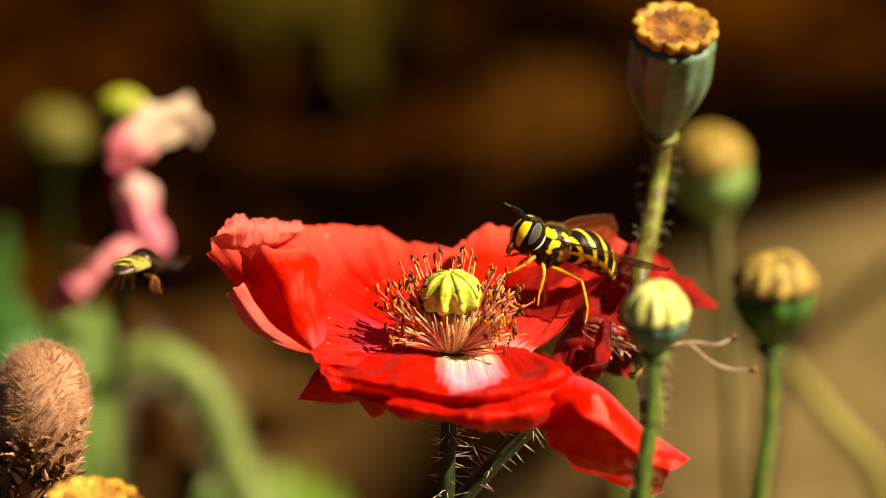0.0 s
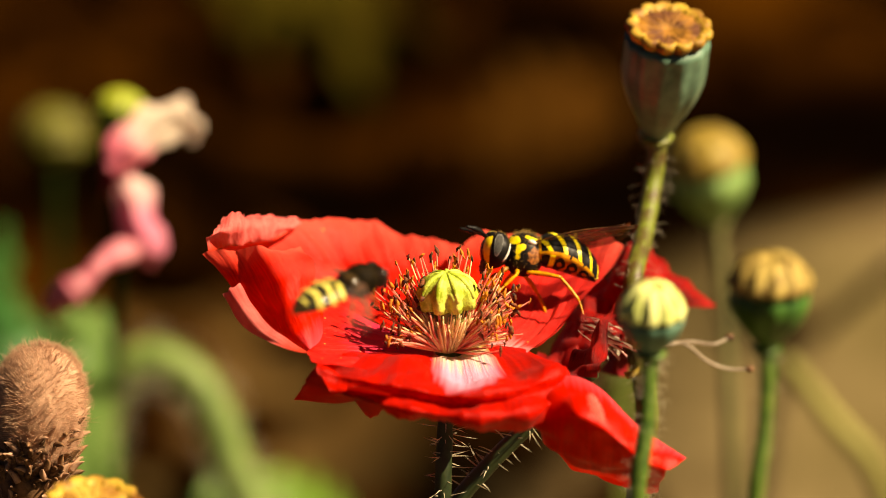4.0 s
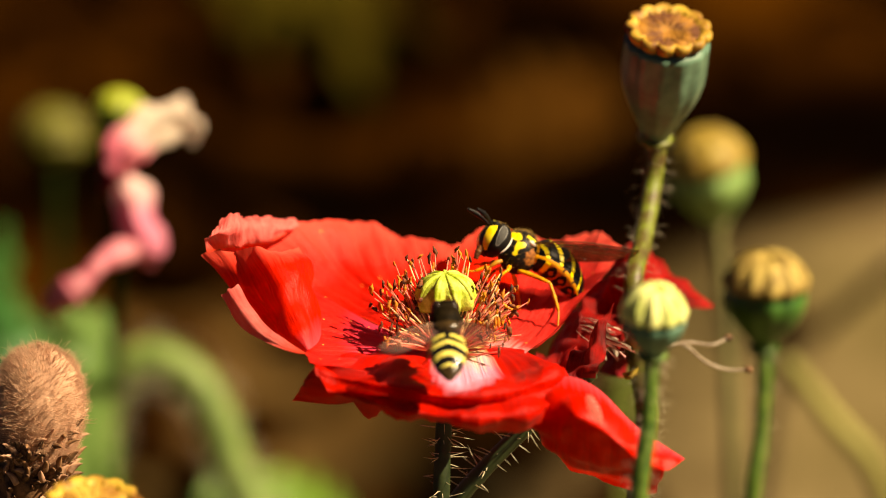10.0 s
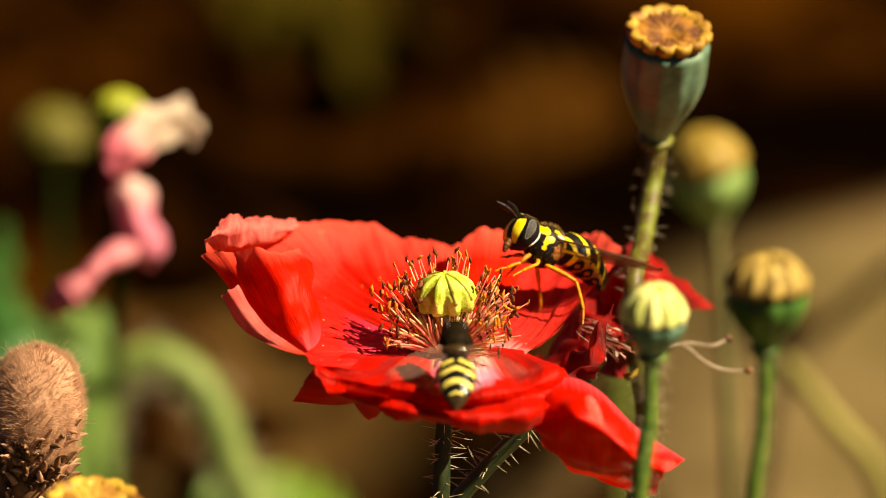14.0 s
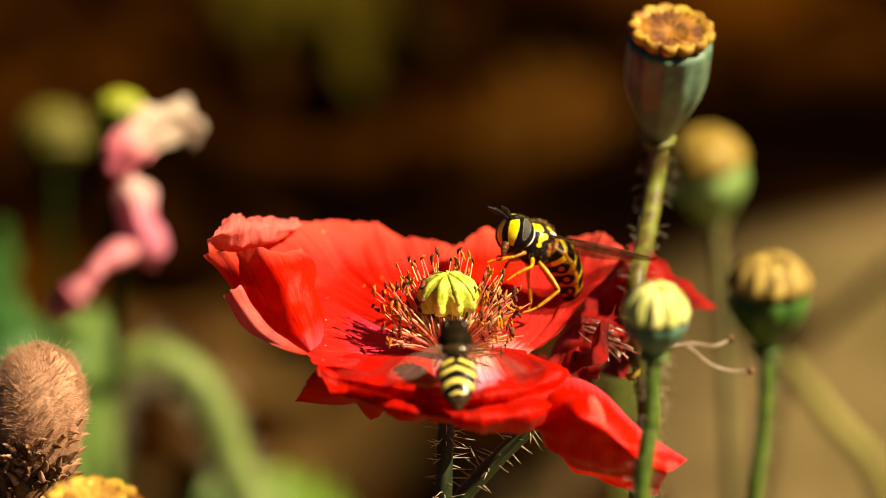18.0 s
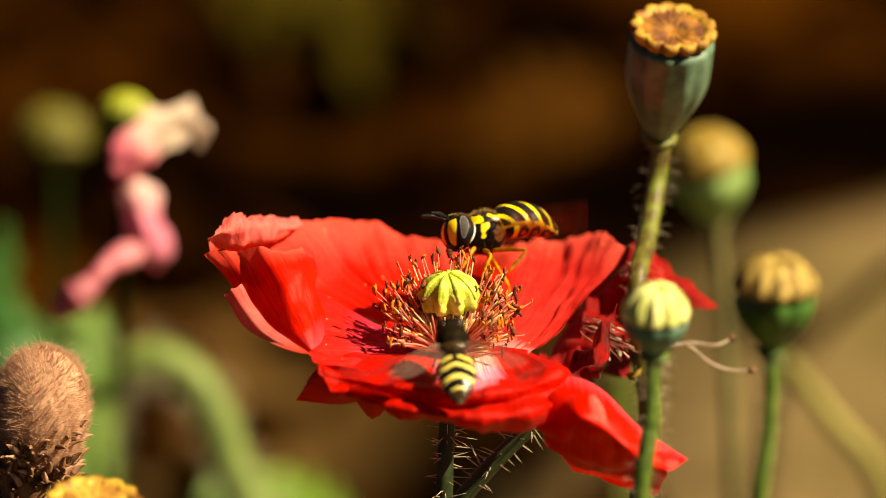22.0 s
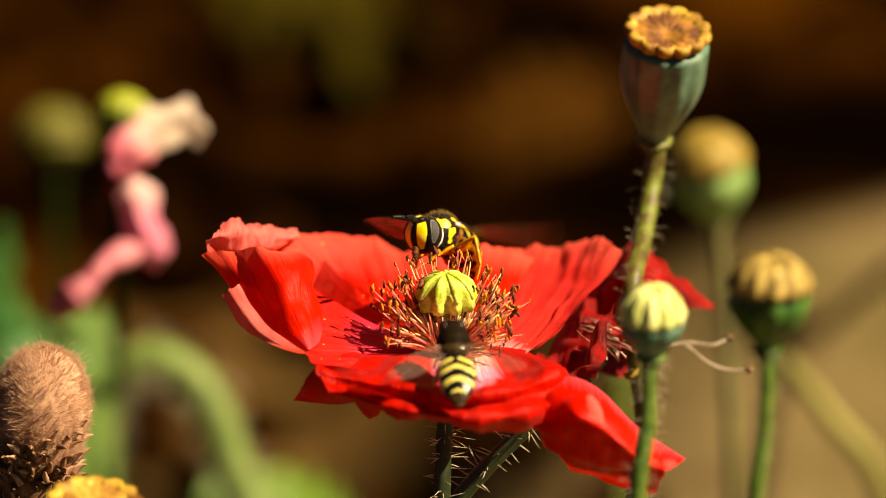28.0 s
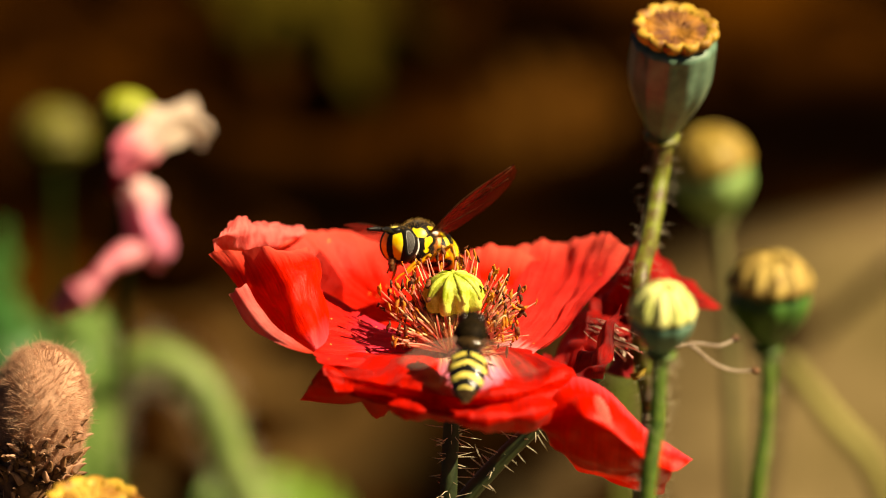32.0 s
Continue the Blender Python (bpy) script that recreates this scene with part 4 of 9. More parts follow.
        s = foot + Vector((math.cos(a), math.sin(a), 0)) * 1.2 * MM + Vector((0, 0, -0.3 * MM))
        tip = s + d * (rng.uniform(3.6, 6.2) if upright else rng.uniform(4.0, 7.5)) * MM
        part("filament", tube([s, (s + tip) / 2 + Vector((rng.uniform(-0.4, 0.4), -0.3, rng.uniform(0, 0.5))) * MM, tip], [0.20 * MM, 0.17 * MM, 0.08 * MM], 8, 6), FILAMENT_PALE if k % 5 else FILAMENT, root)
    stalk = [(0.00064, -0.00388, 0.28643), (0.00043, -0.00441, 0.28206), (0.00014, -0.00544, 0.27634), (-0.00014, -0.00744, 0.26792), (-0.00028, 0.00232, -0.00400)]
    part("receptacle", ball((0.00071, -0.00481, 0.28680), (2.2 * MM, 2.2 * MM, 1.6 * MM)), STEM, root)
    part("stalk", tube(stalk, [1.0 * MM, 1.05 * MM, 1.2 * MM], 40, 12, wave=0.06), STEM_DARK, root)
    tagged(part("bristles", hairs(stalk[:4], [1.0 * MM, 1.1 * MM], 80, 2.6 * MM, 0.00007, rng, 0.0), HAIR, root), kind="stuff")
    part("shed_scrap", ball((0.01801, -0.02850, 0.29009), (0.65 * MM, 0.12 * MM, 1.9 * MM), None, 14, pose(0, 0, 0, -20, -28, 0)), SCRAP, root, "pale dry scrap caught on the petal")
    return root, P


POPPY, PETALS = poppy()


def wilted_poppy():
    """A second, faded poppy with crumpled petals, some spent stamens, and a bristly stalk."""
    root = thing("wilted_poppy", (-0.00606, 0.00794, -0.00400), "crumpled dark-red fading poppy on a bristly stalk", "flower")
    c = (0.01894, -0.00081, 0.28612)
    spec = [
        ([(0.01599, 0.01549, 0.27827), (0.01777, 0.01338, 0.27833), (0.01998, 0.01326, 0.27798)], [(0.01636, 0.01626, 0.28036), (0.01831, 0.00957, 0.28246), (0.02081, 0.00844, 0.28228)], [(0.01866, 0.01888, 0.28172), (0.02058, 0.01248, 0.28461), (0.02310, 0.01168, 0.28532)], [(0.02133, 0.02444, 0.28237), (0.02284, 0.02220, 0.28499), (0.02493, 0.02292, 0.28695)]),
        ([(0.01919, 0.02119, 0.27639), (0.02135, 0.01934, 0.27714), (0.02284, 0.01934, 0.27714)], [(0.02078, 0.02460, 0.27989), (0.02349, 0.01926, 0.28277), (0.02572, 0.01875, 0.28137)], [(0.02323, 0.03041, 0.28414), (0.02508, 0.02266, 0.28625), (0.02744, 0.02376, 0.28343)], [(0.02456, 0.03573, 0.28705), (0.02702, 0.03140, 0.28685), (0.03006, 0.03067, 0.28486)]),
        ([(0.02313, 0.02543, 0.27632), (0.02389, 0.02517, 0.27561), (0.02464, 0.02491, 0.27490)], [(0.02637, 0.03097, 0.27986), (0.02766, 0.02672, 0.27988), (0.02842, 0.02595, 0.27774)], [(0.02812, 0.03655, 0.28348), (0.03088, 0.03108, 0.28308), (0.03247, 0.03097, 0.27986)], [(0.02824, 0.03901, 0.28438), (0.03235, 0.03629, 0.28276), (0.03703, 0.03484, 0.27879)]),
        ([(0.01339, -0.00796, 0.28693), (0.01578, -0.01013, 0.28682), (0.01892, -0.01022, 0.28656)], [(0.01419, -0.00481, 0.28680), (0.01648, -0.00946, 0.28866), (0.01923, -0.01051, 0.28871)], [(0.01574, -0.00066, 0.28652), (0.01772, -0.00414, 0.28866), (0.02045, -0.00600, 0.28939)], [(0.01728, 0.00262, 0.28676), (0.01930, 0.00017, 0.28879), (0.02194, 0.00027, 0.28906)]),
        ([(0.01172, 0.00819, 0.28160), (0.01457, 0.00594, 0.28125), (0.01775, 0.00393, 0.28159)], [(0.01340, 0.01648, 0.28099), (0.01666, 0.01065, 0.28250), (0.01975, 0.00771, 0.28320)], [(0.01701, 0.02511, 0.28131), (0.01944, 0.01828, 0.28299), (0.02246, 0.01341, 0.28425)], [(0.02092, 0.03322, 0.28309), (0.02303, 0.02656, 0.28527), (0.02532, 0.01892, 0.28766)]),
        ([(0.02052, 0.01697, 0.27648), (0.02233, 0.01584, 0.27630), (0.02423, 0.01671, 0.27578)], [(0.02052, 0.01799, 0.27928), (0.02293, 0.01439, 0.28110), (0.02561, 0.01600, 0.27967)], [(0.02219, 0.02325, 0.28203), (0.02423, 0.01926, 0.28277), (0.02658, 0.02062, 0.28064)], [(0.02464, 0.02802, 0.28343), (0.02605, 0.02589, 0.28343), (0.02766, 0.02698, 0.28059)]),
    ]
    for k, rows in enumerate(spec):
        part("petal", sheet([list(r) for r in rows], 34, 38, 0.0010, 0.0040, 0.0004, 20 + k), RED_WILT_SHADE, root, "crumpled wilted petal with shade painted into its dark red")
    for k in range(24):
        s = Vector((0.01735 + rng.uniform(-0.6, 2.2) * MM, 0.004 + rng.uniform(-2, 3) * MM, 0.28790 + rng.uniform(-1.6, 1.4) * MM))
        way = Vector((rng.uniform(0.7, 1.0), rng.uniform(-0.2, 0.4), rng.uniform(-0.85, -0.15))).normalized()
        wide = Vector((0.2, -0.3, 1)).normalized() * rng.uniform(0.10, 0.26) * MM
        L = rng.uniform(3.0, 6.5) * MM
        rows = [[s + way * L * f + wide * g * (0.3 + 2.2 * f * (1 - f)) + Vector((0, 0, (f - f * f * 1.6) * rng.uniform(0.2, 1.2) * MM)) for g in (-1, 0, 1)] for f in (0, 0.33, 0.66, 1)]
        part("shred", sheet([[tuple(p) for p in r] for r in rows], 16, 6, 0.0003, 0.0009, 0.0002, 60 + k), (WILT_PINK, SPENT, RED_WILT_SHADE)[k % 3], root, "pale shrivelled shred of a petal")
    part("shred", sheet([[(0.02296, 0.00450, 0.28132), (0.02416, 0.00410, 0.28182), (0.02526, 0.00450, 0.28242)], [(0.02306, 0.00450, 0.28082), (0.02426, 0.00370, 0.28102), (0.02536, 0.00450, 0.28162)], [(0.02326, 0.00450, 0.28042), (0.02436, 0.00410, 0.28022), (0.02526, 0.00450, 0.28082)]], 14, 14, 0.0004, 0.0010, 0.0003, 95), CAP_OLIVE, root, "yellowed shrivelled shred of a petal")
    for pts in ([(0.02423, 0.01834, 0.28025), (0.02956, 0.02005, 0.27910), (0.03277, 0.02109, 0.27901), (0.03576, 0.02098, 0.27873), (0.03793, 0.02222, 0.27921)], [(0.02423, 0.01850, 0.28067), (0.02941, 0.02021, 0.27952), (0.03224, 0.02093, 0.27859), (0.03486, 0.02021, 0.27662), (0.03778, 0.02078, 0.27526), (0.04063, 0.02078, 0.27526)]):
        st = part("stamen", tube(pts, [0.2 * MM, 0.23 * MM, 0.2 * MM], 24, 6), SPENT, root, "long pale spent filament")
        part("anther", ball(pts[-1], (0.6 * MM, 0.45 * MM, 0.5 * MM), None, 10), SCALE_DARK, st)
    stalk = [(0.01890, -0.00251, 0.28435), (0.01470, -0.00176, 0.28058), (0.01009, -0.00230, 0.27617), (0.00545, -0.00298, 0.27140), (0.00115, -0.00391, 0.26594), (-0.00317, -0.00780, 0.25234), (-0.00606, 0.00794, -0.00400)]
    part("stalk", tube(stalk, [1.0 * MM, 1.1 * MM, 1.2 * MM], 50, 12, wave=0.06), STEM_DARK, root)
    tagged(part("bristles", hairs(stalk[1:5], [1.05 * MM, 1.1 * MM], 50, 2.6 * MM, 0.00008, rng, 0.0), HAIR, root), kind="stuff")
    return root


WILTED = wilted_poppy()


def pink_poppy():
    """A spent pink poppy: young capsule with wilted petals that hang from it."""
    root = thing("spent_poppy", (-0.06346, 0.23265, -0.00400), "spent pink poppy with drooping petals under a lime capsule", "flower")
    m, h = axis_matrix((-0.05243, 0.12585, 0.27251), (-0.05171, 0.12755, 0.27718))
    R = 4.2 * MM
    urn = part("urn", lathe([(R * (0.4 + 0.6 * math.sin(k / 8 * math.pi / 2)), h * k / 8) for k in range(9)], 32, m), CAPS_GREEN, root)
    part("lid", lathe([(R * 0.9, h - R * 0.3), (R * 1.12, h - R * 0.2)] + [(R * 1.06 * max(0.05, math.cos(k / 8 * math.pi / 2)), h - R * 0.1 + R * 0.9 * math.sin(k / 8 * math.pi / 2)) for k in range(9)], 60, m,
                      lambda a, k: 1 - 0.1 * (1 - abs(math.cos(5 * a)))), LIME_DULL, urn)
    parts = {}
    parts["top"] = part("petal", sheet([
        [(-0.05291, 0.11008, 0.27435), (-0.05132, 0.10657, 0.27349), (-0.04895, 0.10932, 0.27228)],
        [(-0.05116, 0.11319, 0.27703), (-0.04817, 0.10674, 0.27685), (-0.04603, 0.11213, 0.27412)],
        [(-0.04696, 0.12042, 0.27935), (-0.04426, 0.11394, 0.27911), (-0.04383, 0.11858, 0.27431)],
        [(-0.04413, 0.12478, 0.27964), (-0.04056, 0.11851, 0.27996), (-0.04143, 0.12284, 0.27432)],
        [(-0.04277, 0.13026, 0.27714), (-0.03892, 0.12346, 0.27601), (-0.04050, 0.12802, 0.27099)]], 26, 24, 0.0010, 0.0024, 0.0010, 31), CREAM, root, "wilted cream petal, pink at its base")
    parts["middle"] = part("petal", sheet([
        [(-0.05253, 0.12007, 0.26732), (-0.04948, 0.11668, 0.26971), (-0.04711, 0.12196, 0.26666)],
        [(-0.05306, 0.11680, 0.26418), (-0.04852, 0.10940, 0.26725), (-0.04488, 0.11884, 0.26394)],
        [(-0.05234, 0.11557, 0.26081), (-0.04764, 0.10789, 0.26310), (-0.04407, 0.11745, 0.26013)],
        [(-0.05208, 0.11653, 0.25760), (-0.04797, 0.11043, 0.25840), (-0.04469, 0.11716, 0.25641)],
        [(-0.05090, 0.11794, 0.25564), (-0.04741, 0.11357, 0.25534), (-0.04594, 0.11748, 0.25437)]], 26, 24, 0.0010, 0.0028, 0.0010, 32), PINK, root, "wilted pink petal")
    hinge = (-0.05118, 0.11653, 0.25760)
    parts["tail"] = part("petal", tube([(-0.04896, 0.10886, 0.25992), (-0.05090, 0.10395, 0.26106), (-0.05290, 0.09972, 0.26112), (-0.05524, 0.09794, 0.25918), (-0.05742, 0.09734, 0.25754), (-0.05988, 0.09774, 0.25571), (-0.06121, 0.09850, 0.25486)], [1.8 * MM, 2.0 * MM, 1.4 * MM, 1.6 * MM, 2.4 * MM, 2.0 * MM, 0.8 * MM], 44, 18, wave=0.35), PINK_PLAIN, root, "hanging wilted pink petal", hinge)
    part("twisted_petal", tube([(-0.05217, 0.12179, 0.26911), (-0.05271, 0.12038, 0.26816), (-0.05199, 0.11882, 0.26680)], [2.2 * MM, 1.6 * MM, 2.4 * MM], 14, 12, wave=0.3), RED_WILT_SHADE, root, "dark red twisted petal base")
    part("stalk", tube([(-0.05153, 0.12610, 0.27509), (-0.05226, 0.12495, 0.26611), (-0.05443, 0.13966, 0.24516), (-0.05919, 0.18630, 0.21251), (-0.06234, 0.21218, 0.18133), (-0.06346, 0.23265, -0.00400)], [1.1 * MM, 1.2 * MM], 30, 10), STEM_FAR, root)
    return root, parts


PINK_POPPY, PINK_PARTS = pink_poppy()


def downy_head():
    """A brown, downy seed head with ragged scales at its foot."""
    root = thing("downy_seed_head", (-0.05107, 0.00419, -0.00400), "downy brown seed head with ragged scales below, painted dark with shade", "seed head")
    m, h = axis_matrix((-0.05173, -0.00500, 0.27361), (-0.05012, -0.00299, 0.28789))
    R = 5.7 * MM
    prof = []
    for k in range(17):
        f = k / 16
        r = 0.80 + 0.2 * math.sin(min(1, f / 0.45) * math.pi / 2) if f < 0.45 else math.sqrt(max(0.0, 1 - ((f - 0.45) / 0.55) ** 2.3))
        prof.append((max(R * 0.05, R * r), h * f))
    body = part("cone", lathe(prof, 40, m, lambda a, k: 1 + 0.05 * noise.noise((a * 3, k * 0.6, 1))), CONE, root)
    bm = bmesh.new()
    # down in small tufts, each swept its own way
    for tuft in range(800):
        f0 = (tuft + 0.5) / 800
        a0 = tuft * 2.39996 + rng.uniform(-0.08, 0.08)
        sweep = Vector((rng.uniform(-0.4, 0.4), rng.uniform(-0.4, 0.4), rng.uniform(-0.1, 0.6)))
        long = rng.uniform(0.5, 1.0)
        for _ in range(13):
            f = min(0.999, max(0.0, f0 + rng.gauss(0, 0.012)))
            k = f * 15.99
            i = int(k)
            r = prof[i][0] * (1 - k + i) + prof[i + 1][0] * (k - i)
            a = a0 + rng.gauss(0, 0.07)
            o = Vector((math.cos(a), math.sin(a), 0.15 + max(0, f - 0.55) * 2.2)).normalized()
            p = Vector((r * math.cos(a) * 0.98, r * math.sin(a) * 0.98, h * f))
            L = rng.uniform(0.6, 1.6) * long * MM * (2.0 if rng.random() < 0.05 else 1)
            d = (o + sweep + Vector((rng.uniform(-0.7, 0.7), rng.uniform(-0.7, 0.7), rng.uniform(-0.5, 0.5)))).normalized()
            spike(bm, m @ p, m @ (p + (o * 1.3 + d * 0.7) * 0.35 * L), m @ (p + d * L), 0.000024)
    tagged(part("down", bm, HAIR_BROWN, body), kind="stuff")
    for k in range(230):
        a = rng.uniform(0, 6.28)
        z = rng.uniform(-8.5, 2.2 + 3.5 * max(0, -math.cos(a - 0.4))) * MM
        r = R * (0.95 - 0.14 * rng.random()) * (1 - max(0, -z / MM) * 0.055)
        sm = m @ Matrix.Translation((r * math.cos(a), r * math.sin(a), z)) @ Matrix.Rotation(a, 4, "Z") @ pose(0, 0, 0, rng.uniform(-35, 35), rng.uniform(4, 48), rng.uniform(-35, 35))
        bm = tube([(0, 0, -0.4 * MM), (0.15 * MM, 0, 0.6 * MM), (0.5 * MM, 0, 1.3 * MM), (0.95 * MM, 0, 1.8 * MM)], [rng.uniform(0.3, 0.5) * MM, 0.42 * MM, 0.26 * MM, 0.03 * MM], 9, 6)
        bm.transform(sm)
        # most scales, and the core, are coloured dark to paint shadows between them
        part("scale", bm, SCALE_DARK if k % 5 < 4 else CONE, root)
    part("core", lathe([(R * 0.4, -9 * MM), (R * 0.62, -6 * MM), (R * 0.82, -3 * MM), (R * 0.80, 0.5 * MM)], 24, m), SCALE_DARK, root)
    part("stalk", tube([m @ Vector((0, 0, -5 * MM)), (-0.05225, -0.00775, 0.26416), (-0.05179, -0.01542, 0.24022), (-0.05107, 0.00419, -0.00400)], [1.6 * MM, 1.6 * MM], 24, 10), STEM_DARK, root)
    return root


DOWNY = downy_head()


def arched_stalk():
    """The bent, hairy stalk of a nodding bud."""
    root = thing("nodding_stalk", (-0.06570, 0.20924, -0.00400), "pale green hairy stalk bent over in an arch", "plant stalk")
    line = [(-0.02976, 0.19168, 0.16529), (-0.03452, 0.19494, 0.17422), (-0.03928, 0.19838, 0.18366), (-0.04276, 0.20182, 0.19309), (-0.04742, 0.20435, 0.20004), (-0.05439, 0.20548, 0.20312), (-0.06116, 0.20446, 0.20034), (-0.06433, 0.20200, 0.19359), (-0.06539, 0.19838, 0.18366), (-0.06570, 0.19295, 0.16876), (-0.06570, 0.20924, -0.00400)]
    part("stalk", tube(line, [3.7 * MM, 3.9 * MM, 3.9 * MM, 3.7 * MM], 70, 12), ARCH, root)
    part("bud", ball((-0.02945, 0.19114, 0.16380), (4.6 * MM, 4.6 * MM, 6.5 * MM), None, 24), ARCH, root, "nodding hairy green bud")
    tagged(part("bristles", hairs(line[:9], [4.0 * MM, 4.2 * MM], 700, 4.5 * MM, 0.00006, rng), HAIR, root), kind="stuff")
    return root


arched_stalk()


def leafy(name, place, blades, material, label):
    root = thing(name, place, label, "plant")
    for k, (line, w) in enumerate(blades):
        leaf = part("leaf", leaf_blade([place, *line], w, k * 1.7), material, root)
        part("midrib", tube([place, *line], [w * 0.10, w * 0.08, w * 0.03], 20, 6), material, leaf)
    return root


leafy("leafy_plant", (-0.09674, 0.27947, -0.00400), [([(-0.09322, 0.27142, 0.16864), (-0.09144, 0.27399, 0.19027), (-0.08990, 0.27447, 0.20619)], 9 * MM), ([(-0.08735, 0.27062, 0.16644), (-0.08851, 0.26614, 0.18333), (-0.09189, 0.26074, 0.19773)], 13 * MM), ([(-0.08148, 0.26740, 0.15761), (-0.07861, 0.26839, 0.17493), (-0.06789, 0.25839, 0.19129)], 10 * MM)], LEAF_BLUE, "blurred blue-green leaves of a poppy plant")
leafy("leafy_plant", (-0.05686, 0.21393, -0.00400), [([(-0.06645, 0.20298, 0.18528), (-0.06279, 0.20417, 0.20315), (-0.07019, 0.19845, 0.21665)], 11 * MM), ([(-0.06337, 0.19378, 0.18923), (-0.07019, 0.19346, 0.20295), (-0.07484, 0.19130, 0.21164)], 10 * MM)], LEAF, "blurred green leaves of a poppy plant")
leafy("leafy_plant", (-0.02053, 0.32628, -0.00400), [([(-0.02554, 0.30398, 0.11197), (-0.03036, 0.30306, 0.12404), (-0.03883, 0.30019, 0.13077), (-0.04841, 0.29603, 0.13397)], 13 * MM), ([(-0.02304, 0.30398, 0.11197), (-0.02538, 0.30284, 0.12346), (-0.02955, 0.30031, 0.13112), (-0.03858, 0.29793, 0.13916)], 13 * MM), ([(-0.02805, 0.30483, 0.11432), (-0.03534, 0.30370, 0.12580), (-0.04501, 0.30040, 0.13135), (-0.05333, 0.29624, 0.13454)], 12 * MM)], LEAF_LIME, "bright green leaves low on a poppy plant")


def dry_stalk(line, r, material, label):
    root = thing("fallen_stalk", line[0], label, "dry stalk", "fallen stalks")
    part("stem", tube(line, [r, r * 0.8], 24, 10, wave=0.1), material, root)
    return root


dry_stalk([(0.09754, 0.21393, -0.00400), (0.08263, 0.20079, 0.17928), (0.07251, 0.20055, 0.19322), (0.06358, 0.19953, 0.20501)], 2.2 * MM, STRAW, "blurred straw-coloured leaning stalk")
dry_stalk([(0.07092, 0.35437, -0.00400), (0.07871, 0.34770, 0.14430), (0.08932, 0.34237, 0.15888), (0.10344, 0.33760, 0.17499)], 2.0 * MM, TWIG, "blurred dark leaning twig")
# blades added to brighten the far bed with an olive glow
leafy("olive_glow_blades", (-0.03, 1.06, -0.004), [([(-0.06, 1.04, 0.03), (-0.10, 1.02, 0.05)], 28 * MM), ([(-0.02, 1.04, 0.025), (0.0, 0.98, 0.03)], 28 * MM), ([(-0.03, 1.02, 0.025), (-0.035, 0.95, 0.02)], 28 * MM), ([(-0.04, 1.08, 0.03), (-0.045, 1.10, 0.05)], 28 * MM)], OLIVE_GLOW, "far olive blades added for a blurred olive glow")
leafy("leafy_plant", (0.034, 0.200, -0.004), [([(0.03269, 0.17000, 0.19945), (0.03129, 0.16500, 0.20917), (0.02963, 0.16000, 0.21786)], 5.5 * MM), ([(0.03435, 0.17500, 0.19951), (0.03469, 0.17000, 0.21143)], 4 * MM)], LEAF_OLIVE, "blurred olive-green leaf standing low behind the poppy")
# a blade added to make the blurred brown glow behind the flower
leafy("brown_glow_blade", (0.015, 0.905, 0.010), [([(0.045, 0.925, 0.020), (0.075, 0.955, 0.014)], 26 * MM)], BROWN_GLOW, "curled brown blade added for a blurred brown glow on the mulch")


# ---- hoverflies ----
def painted(bm, pick):
    for f in bm.faces:
        f.material_index = pick(f.calc_center_median())
    return bm


def scaled(bm, k=MM):
    for v in bm.verts:
        v.co *= k
    return bm


def abdomen_mesh(length, width, height, bend, x0, z0, rings=84, seg=56):
    """A banded, arched abdomen along -x; returns the mesh and a way to read (length, angle) back."""
    bm = bmesh.new()
    info = {}
    rows = []
    for i in range(rings):
        s = i / (rings - 1)
        prof = (math.sin(math.pi * min(1, (s * 0.93 + 0.07)) ** 0.8)) ** 0.55 if s < 0.985 else 0.18
        prof = max(0.12, prof)
        ridge = 1 + 0.02 * math.cos(s * 5 * 2 * math.pi)
        a = bend * s
        x = x0 - length * (math.sin(a) / bend if bend else s)
        z = z0 - length * ((1 - math.cos(a)) / bend if bend else 0)
        d = Vector((-math.cos(a), 0, -math.sin(a)))
        up = Vector((-math.sin(a), 0, math.cos(a)))
        row = []
        for k in range(seg):
            t = 2 * math.pi * k / seg
            c, sn = math.cos(t), math.sin(t)
            hz = height * (1 if sn > 0 else 0.5)
            row.append(bm.verts.new(Vector((x, 0, z)) + Vector((0, 1, 0)) * c * width * prof * ridge + up * sn * hz * prof * ridge))
        rows.append(row)
    for i in range(rings - 1):
        for k in range(seg):
            f = bm.faces.new((rows[i][k], rows[i][(k + 1) % seg], rows[i + 1][(k + 1) % seg], rows[i + 1][k]))
            info[f] = ((i + 0.5) / (rings - 1), 2 * math.pi * (k + 0.5) / seg)
    bm.faces.new(rows[0])
    bm.faces.new(rows[-1][::-1])
    return bm, info


def leg(points, r, bm=None):
    return scaled(tube(points, [r * 1.3, r * 1.1, r * 0.95, r * 0.7, r * 0.45], 22, 7, bm))


